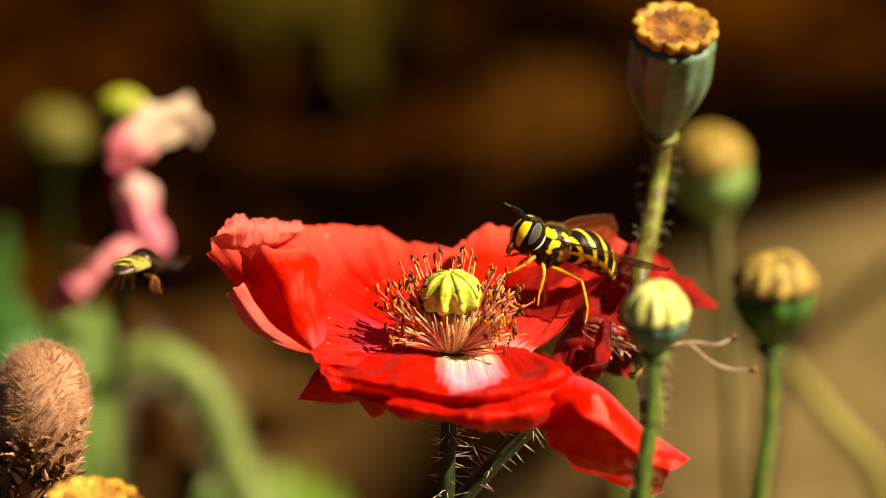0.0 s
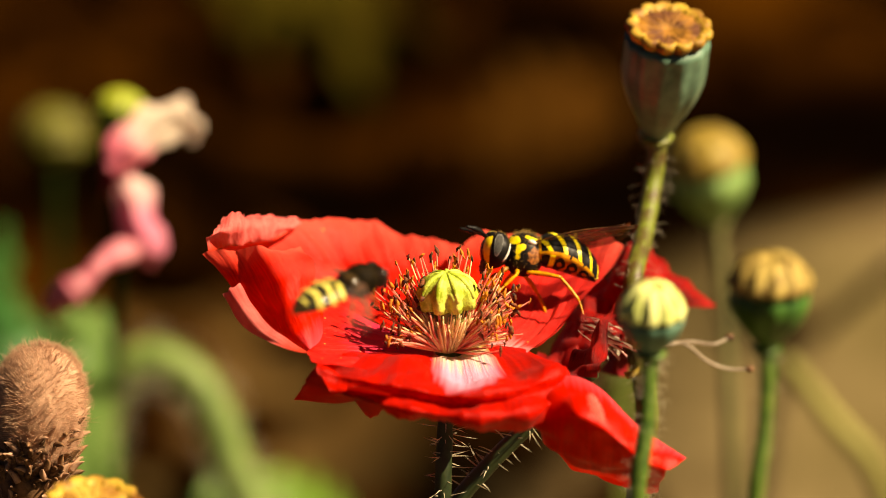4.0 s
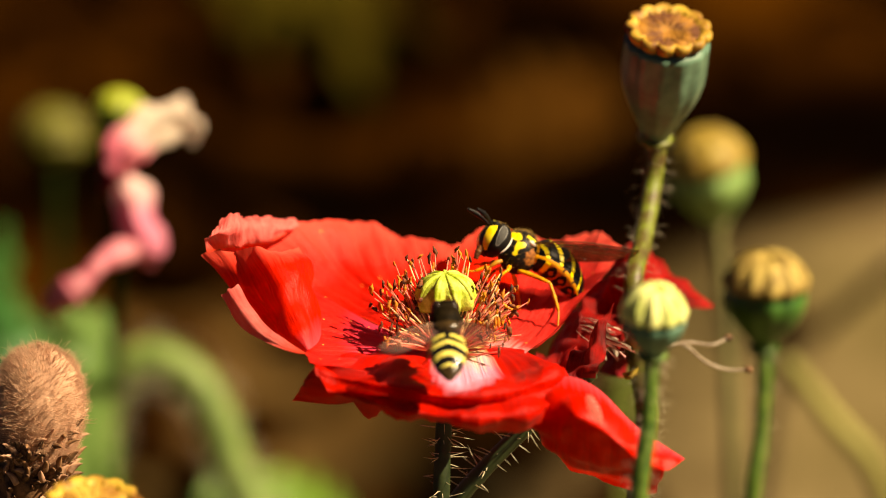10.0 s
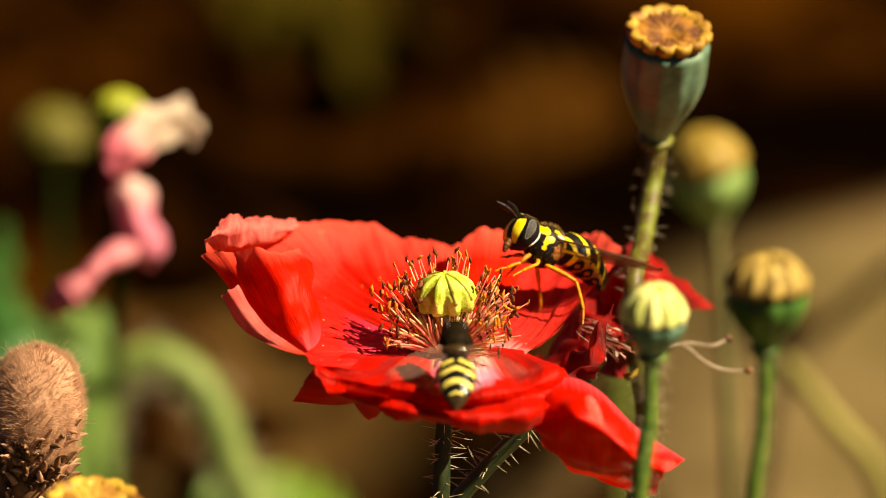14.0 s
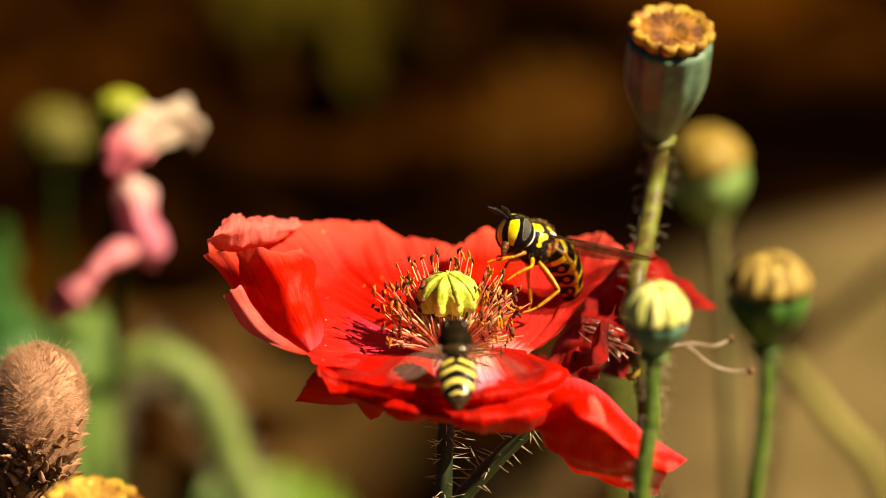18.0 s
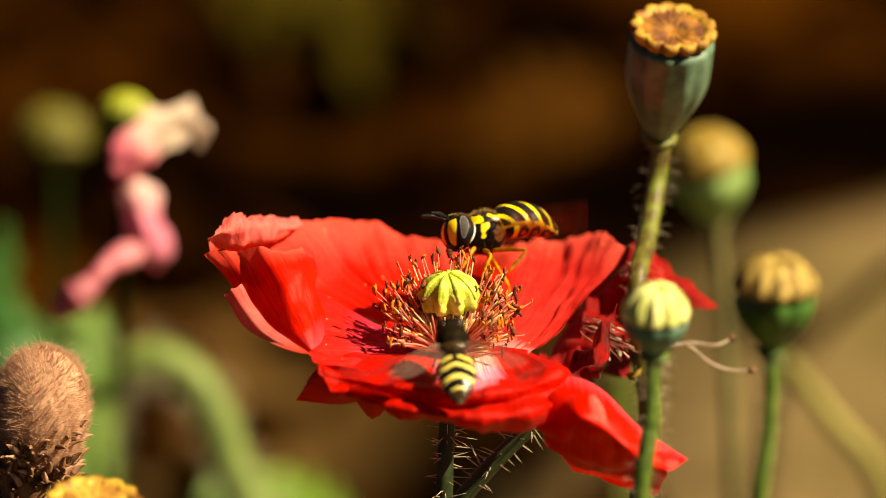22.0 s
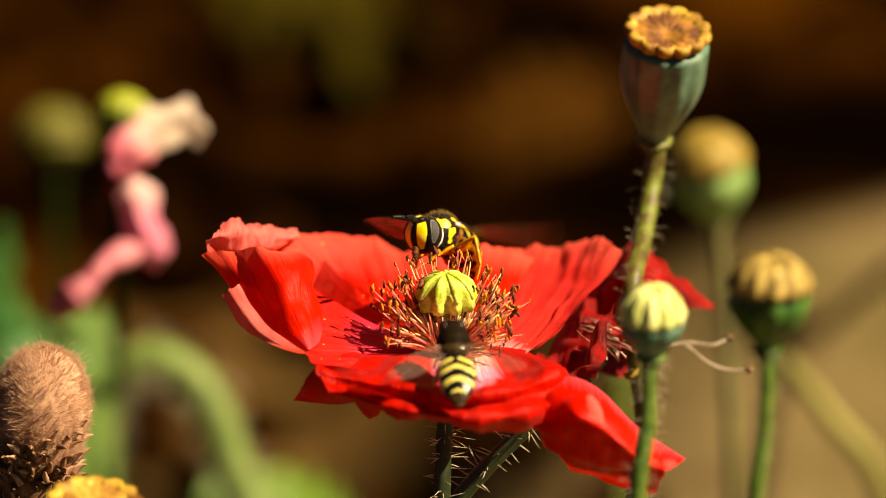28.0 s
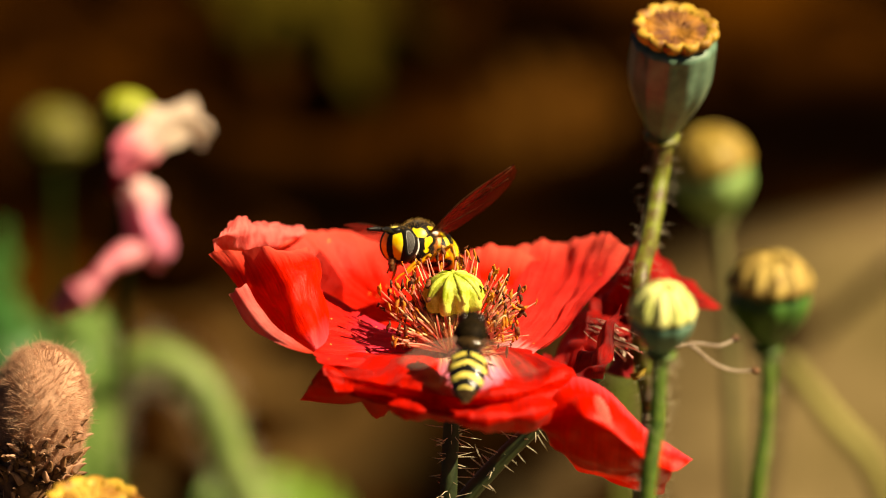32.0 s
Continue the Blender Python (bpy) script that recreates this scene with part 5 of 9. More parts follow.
def wing_mesh(length, width):
    """A wing along +x in its own space, rounded at the tip, gently cambered."""
    bm = bmesh.new()
    n, w = 22, 8
    rows = []
    for i in range(n):
        f = i / (n - 1)
        lead = width * 0.30 * math.sin(math.pi * min(1, f * 0.9 + 0.1)) * 0.6
        chord = width * (0.16 + 0.84 * math.sin(math.pi * (0.08 + 0.80 * f)) ** 0.6)
        if f > 0.72:
            tip = math.sqrt(max(0.004, 1 - ((f - 0.72) / 0.28) ** 2))
            chord *= tip
            lead = lead * tip - width * 0.16 * (1 - tip)
        rows.append([bm.verts.new((length * f, lead - chord * k / (w - 1), 0.25 * math.sin(math.pi * k / (w - 1)) * (0.5 + f) + 0.06 * math.sin(9 * f + k))) for k in range(w)])
    for a, b in zip(rows, rows[1:]):
        for k in range(w - 1):
            bm.faces.new((a[k], b[k], b[k + 1], a[k + 1]))
    return bm


def wing(root, name, hinge, side, length, width, material):
    """Wing with its veins, hinged at its root."""
    m = Matrix.Diagonal((1, -side, 1, 1))
    bm = wing_mesh(length, width)
    bm.transform(m)
    ob = part(name, scaled(bm), material, root, origin=(0, 0, 0))
    ob.location = Vector(hinge) * MM
    for v in ([(0, 0.1, 0), (length * 0.5, width * 0.19, 0.1), (length * 0.97, -width * 0.1, 0.1)],
              [(0, 0, 0), (length * 0.4, -width * 0.05, 0.2), (length * 0.96, -width * 0.25, 0.2)],
              [(0, -0.1, 0), (length * 0.4, -width * 0.25, 0.25), (length * 0.85, -width * 0.5, 0.2)],
              [(0, -0.1, 0), (length * 0.3, -width * 0.42, 0.2), (length * 0.6, -width * 0.72, 0.1)],
              [(length * 0.42, -width * 0.05, 0.2), (length * 0.45, -width * 0.2, 0.25), (length * 0.44, -width * 0.28, 0.2)],
              [(length * 0.68, -width * 0.15, 0.2), (length * 0.7, -width * 0.3, 0.25), (length * 0.66, -width * 0.45, 0.2)]):
        bm = tube(v, [0.10 if v[0][0] == 0 and v[1][1] > 0 else 0.06, 0.04], 14, 5)
        bm.transform(m)
        part("vein", scaled(bm), VEIN, ob, origin=(0, 0, 0)).location = (0, 0, 0)
    return ob


def put(root, name, bm, material, label="", smooth=True):
    ob = part(name, bm, material, root, label, origin=(0, 0, 0), smooth=smooth)
    ob.location = (0, 0, 0)
    return ob


def shell(centre, radii, turn_from, turn_to, pick, nu=90, nv=70, bulge=1.0):
    """A piece of an egg-shaped skin between two turns about z (degrees, 0 is forwards), coloured by pick(turn, z)."""
    bm = bmesh.new()
    rows = []
    for i in range(nu):
        a = radians(turn_from + (turn_to - turn_from) * i / (nu - 1))
        edge = min(1, 7 * i / (nu - 1), 7 * (nu - 1 - i) / (nu - 1))
        rows.append([])
        for j in range(nv):
            e = radians(-87 + 174 * j / (nv - 1))
            k = 1 + (bulge - 1) * math.sin(edge * math.pi / 2) * math.cos(e) ** 0.5
            rows[-1].append(bm.verts.new((centre[0] + radii[0] * k * math.cos(a) * math.cos(e), centre[1] + radii[1] * k * math.sin(a) * math.cos(e), centre[2] + radii[2] * k * math.sin(e))))
    for i in range(nu - 1):
        for j in range(nv - 1):
            f = bm.faces.new((rows[i][j], rows[i + 1][j], rows[i + 1][j + 1], rows[i][j + 1]))
            turn = turn_from + (turn_to - turn_from) * (i + 0.5) / (nu - 1)
            f.material_index = pick(turn, radii[2] * math.sin(radians(-87 + 174 * (j + 0.5) / (nv - 1))))
    return bm


def jointed_leg(root, hip, knee, heel, toe, r, materials):
    """A swollen thigh that turns about its hip, and a slim shin with a thin foot that turns about the knee."""
    h, k, e, t = (Vector(p) for p in (hip, knee, heel, toe))
    thigh = put(root, "leg", scaled(tube([h - h, (k - h) * 0.5 + Vector((0, 0, 0.12)), k - h], [r * 1.15, r * 1.5, r * 1.35, r * 0.9], 14, 9)), materials[0])
    thigh.location = h * MM
    shin = tube([k - h, (k + e) / 2 - h + Vector((0, 0, 0.1)), e - h], [r * 0.85, r * 1.0, r * 1.1, r * 0.8], 14, 8)
    n = len(shin.faces)
    tube([e - h, (e + t) / 2 - h + Vector((0, 0, 0.15)), t - h], [r * 0.62, r * 0.6, r * 0.42], 26, 7, shin, wave=0.5)
    for i, f in enumerate(shin.faces):
        f.material_index = int(i >= n)
    return thigh, put(thigh, "shin", scaled(shin), materials[1:]), (h, k - h, e - k)


def wasp_hoverfly():
    """The large black and yellow hoverfly; it looks along +x, its back along +z."""
    root = tagged(new("wasp_hoverfly"), "black and yellow wasp-like hoverfly feeding on the poppy", "hoverfly")
    # thorax
    th = ball((-0.15, 0, 0.45), (2.75, 2.5, 2.9), None, 140)

    def th_pick(p):
        x, y, z = p.x, abs(p.y), p.z
        blur = 0.6 * noise.noise((x * 2.3, y * 2.3, z * 2.3))
        if (x - 1.45) ** 2 / 0.48 + (z - 1.65) ** 2 / 0.34 < 1 + blur and y > 0.7:
            return 1
        if ((x - 0.85) ** 2 / 0.13 + (z - 0.42) ** 2 / 0.62 < 1 + blur or (x - 0.38) ** 2 / 0.20 + (z - 0.80) ** 2 / 0.28 < 1 + blur) and y > 1.2:
            return 1
        if (x - 0.75) ** 2 / 0.09 + (z + 0.55) ** 2 / 0.10 < 1 and y > 1.2:
            return 1
        if abs(z - 2.35 - 0.12 * x) < 0.24 and -1.9 < x < 0.2 and y > 0.9:
            return 1
        if y < 1.0 and z > 1.8 and abs(y - 0.5) < 0.10 and x < 1.2:
            return 3
        if (x + 1.3) ** 2 / 0.7 + (z - 0.1) ** 2 / 1.1 < 1 + 2.2 * blur and y > 0.6:
            return 2
        return 0
    thorax = put(root, "thorax", scaled(painted(th, th_pick)), [BLACK, YELLOW, RUST, DUST_GREY])
    fuzz = bmesh.new()
    for _ in range(900):
        v = Vector((rng.gauss(0, 1), rng.gauss(0, 1), rng.gauss(0, 1) + 0.5)).normalized()
        p = Vector((v.x * 2.75 - 0.15, v.y * 2.5, v.z * 2.9 + 0.45))
        L = rng.uniform(0.2, 0.55)
        d = (v + Vector((rng.uniform(-0.5, 0.2), rng.uniform(-0.4, 0.4), rng.uniform(-0.1, 0.4)))).normalized()
        spike(fuzz, p, p + d * L * 0.5, p + d * L, 0.016)
    tagged(put(thorax, "fuzz", scaled(fuzz), FLY_DOWN), kind="stuff")
    put(root, "scutellum", scaled(painted(ball((-1.95, 0, 1.5), (0.75, 1.35, 0.62), None, 32), lambda p: 1 if p.x > -2.2 else 2)), [BLACK, YELLOW, RUST])
    # abdomen: arched back, flat belly, a raised orange seam between them
    waist = Vector((-1.5, 0, 0.55))
    bm, info = abdomen_mesh(8.9, 2.85, 3.15, 0.95, 0, 0, 150, 120)

    def band(s, t):
        up = math.sin(t)
        off = abs(math.cos(t))
        q = ((s - 0.06) / 0.94 * 4.3) % 1.0
        n = int((s - 0.06) / 0.94 * 4.3)
        if -0.22 < up < 0.05:
            return 3 if q > 0.12 or s < 0.3 else 0
        if s < 0.08:
            return 3 if off > 0.5 else 0
        if up > 0:
            # bars that slant back from the middle of a black back to its margin
            down = 1 - math.asin(min(1, up)) / (math.pi / 2)
            c = (q + 1.05 - 1.25 * down) % 1.0
            return 1 if 0.40 < c < (0.68 if n < 3 else 0.60) and off > 0.07 else 0
        # orange belly with black bars and rings
        if s < 0.20:
            return 0
        if s < 0.29:
            return 1 if off > 0.30 else 2
        e = ((q - 0.46) / 0.44) ** 2 + ((off - 0.62) / 0.33) ** 2
        if e < 1:
            return 2 if e < 0.20 else 0
        if s > 0.90:
            return 0
        return 0 if off < 0.45 and q < 0.6 else 2
    for f in bm.faces:
        f.material_index = band(*info[f]) if f in info else 0
    abdomen = put(root, "abdomen", scaled(bm), [BLACK, YELLOW, BELLY, ORANGE])
    abdomen.location = waist * MM
    # head
    neck = Vector((2.1, 0, 0.1))
    centre = Vector((3.55, 0, 0.05)) - neck
    head = put(root, "head", scaled(ball(centre - Vector((0.25, 0, 0)), (1.5, 2.45, 2.25), None, 40)), BLACK)
    head.location = neck * MM

    def face_pick(turn, z):
        a = abs(turn)
        if 11 - 1.5 * z < a < 45 + 2.5 * min(0, z) + (0 if z < 0.6 else -5 * (z - 0.6)) and -1.95 < z < 1.15 + 0.01 * a:
            return 1
        return 2 if a < 8 and 1.75 < z < 2.05 else 0
    put(head, "face", scaled(shell(centre, (1.95, 2.55, 2.4), -48, 48, face_pick)), [BLACK, YELLOW, WHITE_BAND], "black face with two yellow stripes")
    for s in (-1, 1):
        # grey patch and pale outline paint the sky's reflection onto the black eye
        def eye_pick(turn, z):
            half = 13.5 + 3.2 * z
            e = (abs((abs(turn) - 70 - 1.0 * z) / half)) ** 2.6 + abs((z - 0.35) / 1.42) ** 2.6
            return 1 if e < 0.78 else 2 if e < 1 else 0
        put(head, "eye", scaled(shell(centre, (1.95, 2.6, 2.4), s * 45, s * 118, eye_pick, bulge=1.06)), [BLACK, EYE_REFLECTION, EYE_REFLECTION_EDGE], "black compound eye with a grey sky reflection painted on")
        put(head, "cheek", scaled(tube([centre + Vector(p) for p in ((-0.95, s * 2.30, 0.9), (-0.85, s * 2.50, -0.1), (-0.60, s * 2.28, -1.1), (-0.2, s * 1.7, -1.85))], [0.05, 0.13, 0.16, 0.07], 20, 8)), WHITE_BAND, "white band behind the eye")
        put(head, "antenna", scaled(tube([centre + Vector(p) for p in ((1.5, s * 0.25, 1.45), (2.4, s * 0.5, 1.75), (3.4, s * 0.8, 1.9), (4.9, s * 1.15, 1.85))], [0.18, 0.20, 0.32, 0.34, 0.18], 22, 9, wave=0.2)), BLACK)
    put(head, "forehead", scaled(painted(ball(centre + Vector((0.75, 0, 1.75)), (0.9, 0.95, 0.6), None, 24), lambda p: 1 if p.z > centre.z + 2.05 and abs(p.y) < 0.42 and p.x > centre.x + 0.9 else 0)), [BLACK, PALE_YELLOW])
    put(head, "mouth", scaled(tube([centre + Vector(p) for p in ((1.15, 0, -1.75), (1.35, 0, -2.6), (1.25, 0, -3.4))], [0.62, 0.45, 0.3], 12, 10, wave=0.3)), MOUTH)
    down = bmesh.new()
    for _ in range(160):
        v = Vector((rng.uniform(-0.6, 0.6), rng.uniform(-0.8, 0.8), 1)).normalized()
        p = centre + Vector((v.x * 1.9, v.y * 2.5, v.z * 2.4))
        d = (v + Vector((rng.uniform(-0.3, 0.5), rng.uniform(-0.4, 0.4), 0))).normalized() * rng.uniform(0.2, 0.45)
        spike(down, p, p + d * 0.5, p + d, 0.014)
    tagged(put(head, "fuzz", scaled(down), FLY_DOWN), kind="stuff")
    # legs
    legs = {}
    for s in (-1, 1):
        for name, pts, mats in (("fore", [(1.5, s * 0.9, -1.9), (2.6, s * 2.3, -2.5), (4.0, s * 1.9, -3.7), (5.3, s * 1.5, -4.6)], (LEG_DARK, LEG, LEG)),
                                ("mid", [(0.3, s * 1.1, -2.1), (1.3, s * 2.9, -2.7), (1.9, s * 2.9, -4.8), (2.3, s * 3.2, -6.3)], (LEG, LEG, ORANGE)),
                                ("hind", [(-0.9, s * 1.1, -2.0), (-4.2, s * 3.0, -4.4), (-6.4, s * 3.2, -7.4), (-6.8, s * 3.5, -9.4)], (LEG, LEG, ORANGE))):
            if s < 0:
                # the far ones are shortened to fit the camera's view
                pts = [pts[0]] + [tuple(a + (b - a) * 0.68 for a, b in zip(pts[0], p)) for p in pts[1:]]
            legs[name, s] = jointed_leg(root, *pts, 0.22, mats)
    wings = [wing(root, "wing", (0.1, s * 1.75, 1.35), s, 14.6, 5.1, WING_BROWN) for s in (1, -1)]
    for s in (-1, 1):
        # pale ball stands in for the silver glint at the wing root
        put(root, "wing_glint", scaled(ball((-0.75, s * 2.25, 1.75), (0.6, 0.35, 0.34), None, 16)), GLINT_PALE, "pale ball added for a silver glint at the root of the wing")
    return root, wings, head, abdomen, legs


FLY, FLY_WINGS, FLY_HEAD, FLY_ABDOMEN, FLY_LEGS = wasp_hoverfly()


def small_hoverfly():
    """The smaller hoverfly with yellow chevrons; it looks along +x, its back along +z."""
    root = tagged(new("small_hoverfly"), "small dark hoverfly with yellow chevron bands", "hoverfly")
    put(root, "thorax", scaled(ball((0.9, 0, 0.2), (2.05, 1.85, 1.8), None, 36)), BRONZE)
    put(root, "scutellum", scaled(ball((-0.85, 0, 0.75), (0.95, 1.5, 0.75), None, 28)), FLY_BROWN, "brown shiny shield")
    bm, info = abdomen_mesh(6.8, 2.0, 1.1, 0.35, -1.4, 0.1, 72, 44)

    def band(s, t):
        up, off = math.sin(t), abs(math.cos(t))
        if up < -0.15:
            return 1
        if s < 0.10:
            return 0
        q = ((s - 0.10) / 0.90 * 4.2) % 1.0
        n = int((s - 0.10) / 0.90 * 4.2)
        c = q + 0.42 * (1 - off) - 0.13
        if n == 0:
            return 1 if 0.36 < c < 0.80 and off > 0.16 else 0
        if s > 0.80:
            return 2
        return 1 if 0.26 < c < (0.66 if n < 3 else 0.50) else 0
    for f in bm.faces:
        f.material_index = band(*info[f]) if f in info else 0
    put(root, "abdomen", scaled(bm), [SHINY_BLACK, PALE_YELLOW, FLY_BROWN])
    head = put(root, "head", scaled(ball((3.0, 0, 0.1), (1.0, 1.5, 1.35), None, 30)), BRONZE)
    for s in (-1, 1):
        put(head, "eye", scaled(ball((3.05, s * 0.82, 0.2), (0.95, 0.74, 1.2), None, 26)), EYE_DARK, "dark red-brown compound eye")
        put(head, "antenna", scaled(tube([(3.95, s * 0.2, 0.5), (4.3, s * 0.3, 0.4), (4.55, s * 0.35, 0.2)], [0.14, 0.2, 0.12], 8, 7)), BLACK)
    put(head, "face", scaled(ball((3.8, 0, -0.25), (0.42, 0.62, 0.95), None, 18)), PALE_YELLOW, "yellow face")
    for s in (-1, 1):
        for pts in ([(1.0, s * 0.6, -1.1), (1.8, s * 1.3, -1.4), (2.2, s * 1.5, -2.4), (2.8, s * 1.4, -2.8)],
                    [(0.2, s * 0.7, -1.2), (0.3, s * 1.9, -1.5), (0.5, s * 2.2, -2.6), (1.0, s * 2.4, -3.1)],
                    [(-0.7, s * 0.7, -1.1), (-1.6, s * 1.9, -1.3), (-2.2, s * 2.2, -2.4), (-2.0, s * 2.7, -3.1)]):
            put(root, "leg", leg(pts, 0.16), RUST)
    wings = [wing(root, "wing", (0.0, s * 1.25, 0.8), s, 8.2, 2.7, WING_CLEAR) for s in (1, -1)]
    for o in root.children_recursive:
        o.data.transform(Matrix.Scale(1.13, 4))
        o.location *= 1.13
    return root, wings


VISITOR, VISITOR_WINGS = small_hoverfly()


# ---- what moves ----
def motions():
    walk(CAP_TALL, [
        (0, pose(0.02466, 0.01543, -0.00366, 0.00, 0.12, 0.00)),
        (0.5, pose(0.02466, 0.01543, -0.00400, 0.00, 0.02, 0.00)),
        (1, pose(0.02466, 0.01543, -0.00400, 0.00, -0.04, 0.00)),
        (1.5, pose(0.02466, 0.01543, -0.00343, 0.00, 0.08, 0.00)),
        (2, pose(0.02466, 0.01543, -0.00377, 0.00, 0.10, 0.00)),
        (2.5, pose(0.02466, 0.01543, -0.00400, 0.00, 0.06, 0.00)),
        (3, pose(0.02466, 0.01543, -0.00377, 0.00, 0.02, 0.00)),
        (3.5, pose(0.02466, 0.01543, -0.00377, 0.00, 0.00, 0.00)),
        (5.5, pose(0.02466, 0.01543, -0.00354, 0.00, -0.02, 0.00)),
        (6, pose(0.02466, 0.01543, -0.00366, 0.00, 0.06, 0.00)),
        (6.5, pose(0.02466, 0.01543, -0.00400, 0.00, 0.04, 0.00)),
        (7, pose(0.02466, 0.01543, -0.00389, 0.00, -0.04, 0.00)),
        (7.5, pose(0.02466, 0.01543, -0.00366, 0.00, -0.06, 0.00)),
        (8, pose(0.02466, 0.01543, -0.00389, 0.00, 0.04, 0.00)),
        (8.5, pose(0.02466, 0.01543, -0.00400, 0.00, 0.04, 0.00)),
        (9, pose(0.02466, 0.01543, -0.00389, 0.00, 0.06, 0.00)),
        (9.5, pose(0.02466, 0.01543, -0.00400, 0.00, 0.04, 0.00)),
        (10, pose(0.02466, 0.01543, -0.00400, 0.00, -0.02, 0.00)),
        (10.5, pose(0.02466, 0.01543, -0.00389, 0.00, -0.02, 0.00)),
        (11, pose(0.02466, 0.01543, -0.00400, 0.00, 0.02, 0.00)),
        (11.5, pose(0.02466, 0.01543, -0.00400, 0.00, 0.04, 0.00)),
        (12, pose(0.02466, 0.01543, -0.00400, 0.00, 0.00, 0.00)),
        (12.5, pose(0.02466, 0.01543, -0.00400, 0.00, -0.04, 0.00)),
        (13, pose(0.02466, 0.01543, -0.00400, 0.00, 0.00, 0.00)),
        (13.5, pose(0.02466, 0.01543, -0.00400, 0.00, 0.06, 0.00)),
        (14, pose(0.02466, 0.01543, -0.00412, 0.00, -0.02, 0.00)),
        (14.5, pose(0.02466, 0.01543, -0.00389, 0.00, 0.02, 0.00)),
        (16.5, pose(0.02466, 0.01543, -0.00400, 0.00, 0.02, 0.00)),
        (17, pose(0.02466, 0.01543, -0.00389, 0.00, 0.00, 0.00)),
        (17.5, pose(0.02466, 0.01543, -0.00400, 0.00, 0.00, 0.00)),
        (18, pose(0.02466, 0.01543, -0.00400, 0.00, 0.04, 0.00)),
        (18.5, pose(0.02466, 0.01543, -0.00423, 0.00, 0.04, 0.00)),
        (19, pose(0.02466, 0.01543, -0.00412, 0.00, -0.02, 0.00)),
        (19.5, pose(0.02466, 0.01543, -0.00412, 0.00, 0.08, 0.00)),
        (20, pose(0.02466, 0.01543, -0.00389, 0.00, -0.02, 0.00)),
        (20.5, pose(0.02466, 0.01543, -0.00400, 0.00, -0.02, 0.00)),
        (21, pose(0.02466, 0.01543, -0.00435, 0.00, 0.17, 0.00)),
        (21.5, pose(0.02466, 0.01543, -0.00423, 0.00, 0.19, 0.00)),
        (22, pose(0.02466, 0.01543, -0.00389, 0.00, 0.08, 0.00)),
        (22.5, pose(0.02466, 0.01543, -0.00423, 0.00, -0.04, 0.00)),
        (23, pose(0.02466, 0.01543, -0.00447, 0.00, 0.08, 0.00)),
        (23.5, pose(0.02466, 0.01543, -0.00389, 0.00, 0.12, 0.00)),
        (24, pose(0.02466, 0.01543, -0.00377, 0.00, 0.02, 0.00)),
        (24.5, pose(0.02466, 0.01543, -0.00447, 0.00, 0.02, 0.00)),
        (25, pose(0.02466, 0.01543, -0.00400, 0.00, 0.04, 0.00)),
        (25.5, pose(0.02466, 0.01543, -0.00377, 0.00, 0.02, 0.00)),
        (27.5, pose(0.02466, 0.01543, -0.00389, 0.00, 0.08, 0.00)),
        (28, pose(0.02466, 0.01543, -0.00423, 0.00, -0.04, 0.00)),
        (28.5, pose(0.02466, 0.01543, -0.00412, 0.00, 0.15, 0.00)),
        (29, pose(0.02466, 0.01543, -0.00400, 0.00, -0.08, 0.00)),
        (29.5, pose(0.02466, 0.01543, -0.00412, 0.00, 0.15, 0.00)),
        (30, pose(0.02466, 0.01543, -0.00389, 0.00, -0.02, 0.00)),
        (30.5, pose(0.02466, 0.01543, -0.00412, 0.00, 0.08, 0.00)),
        (31, pose(0.02466, 0.01543, -0.00400, 0.00, 0.02, 0.00)),
        (31.5, pose(0.02466, 0.01543, -0.00400, 0.00, 0.06, 0.00)),
        (32, pose(0.02466, 0.01543, -0.00377, 0.00, 0.14, 0.00)),
    ])
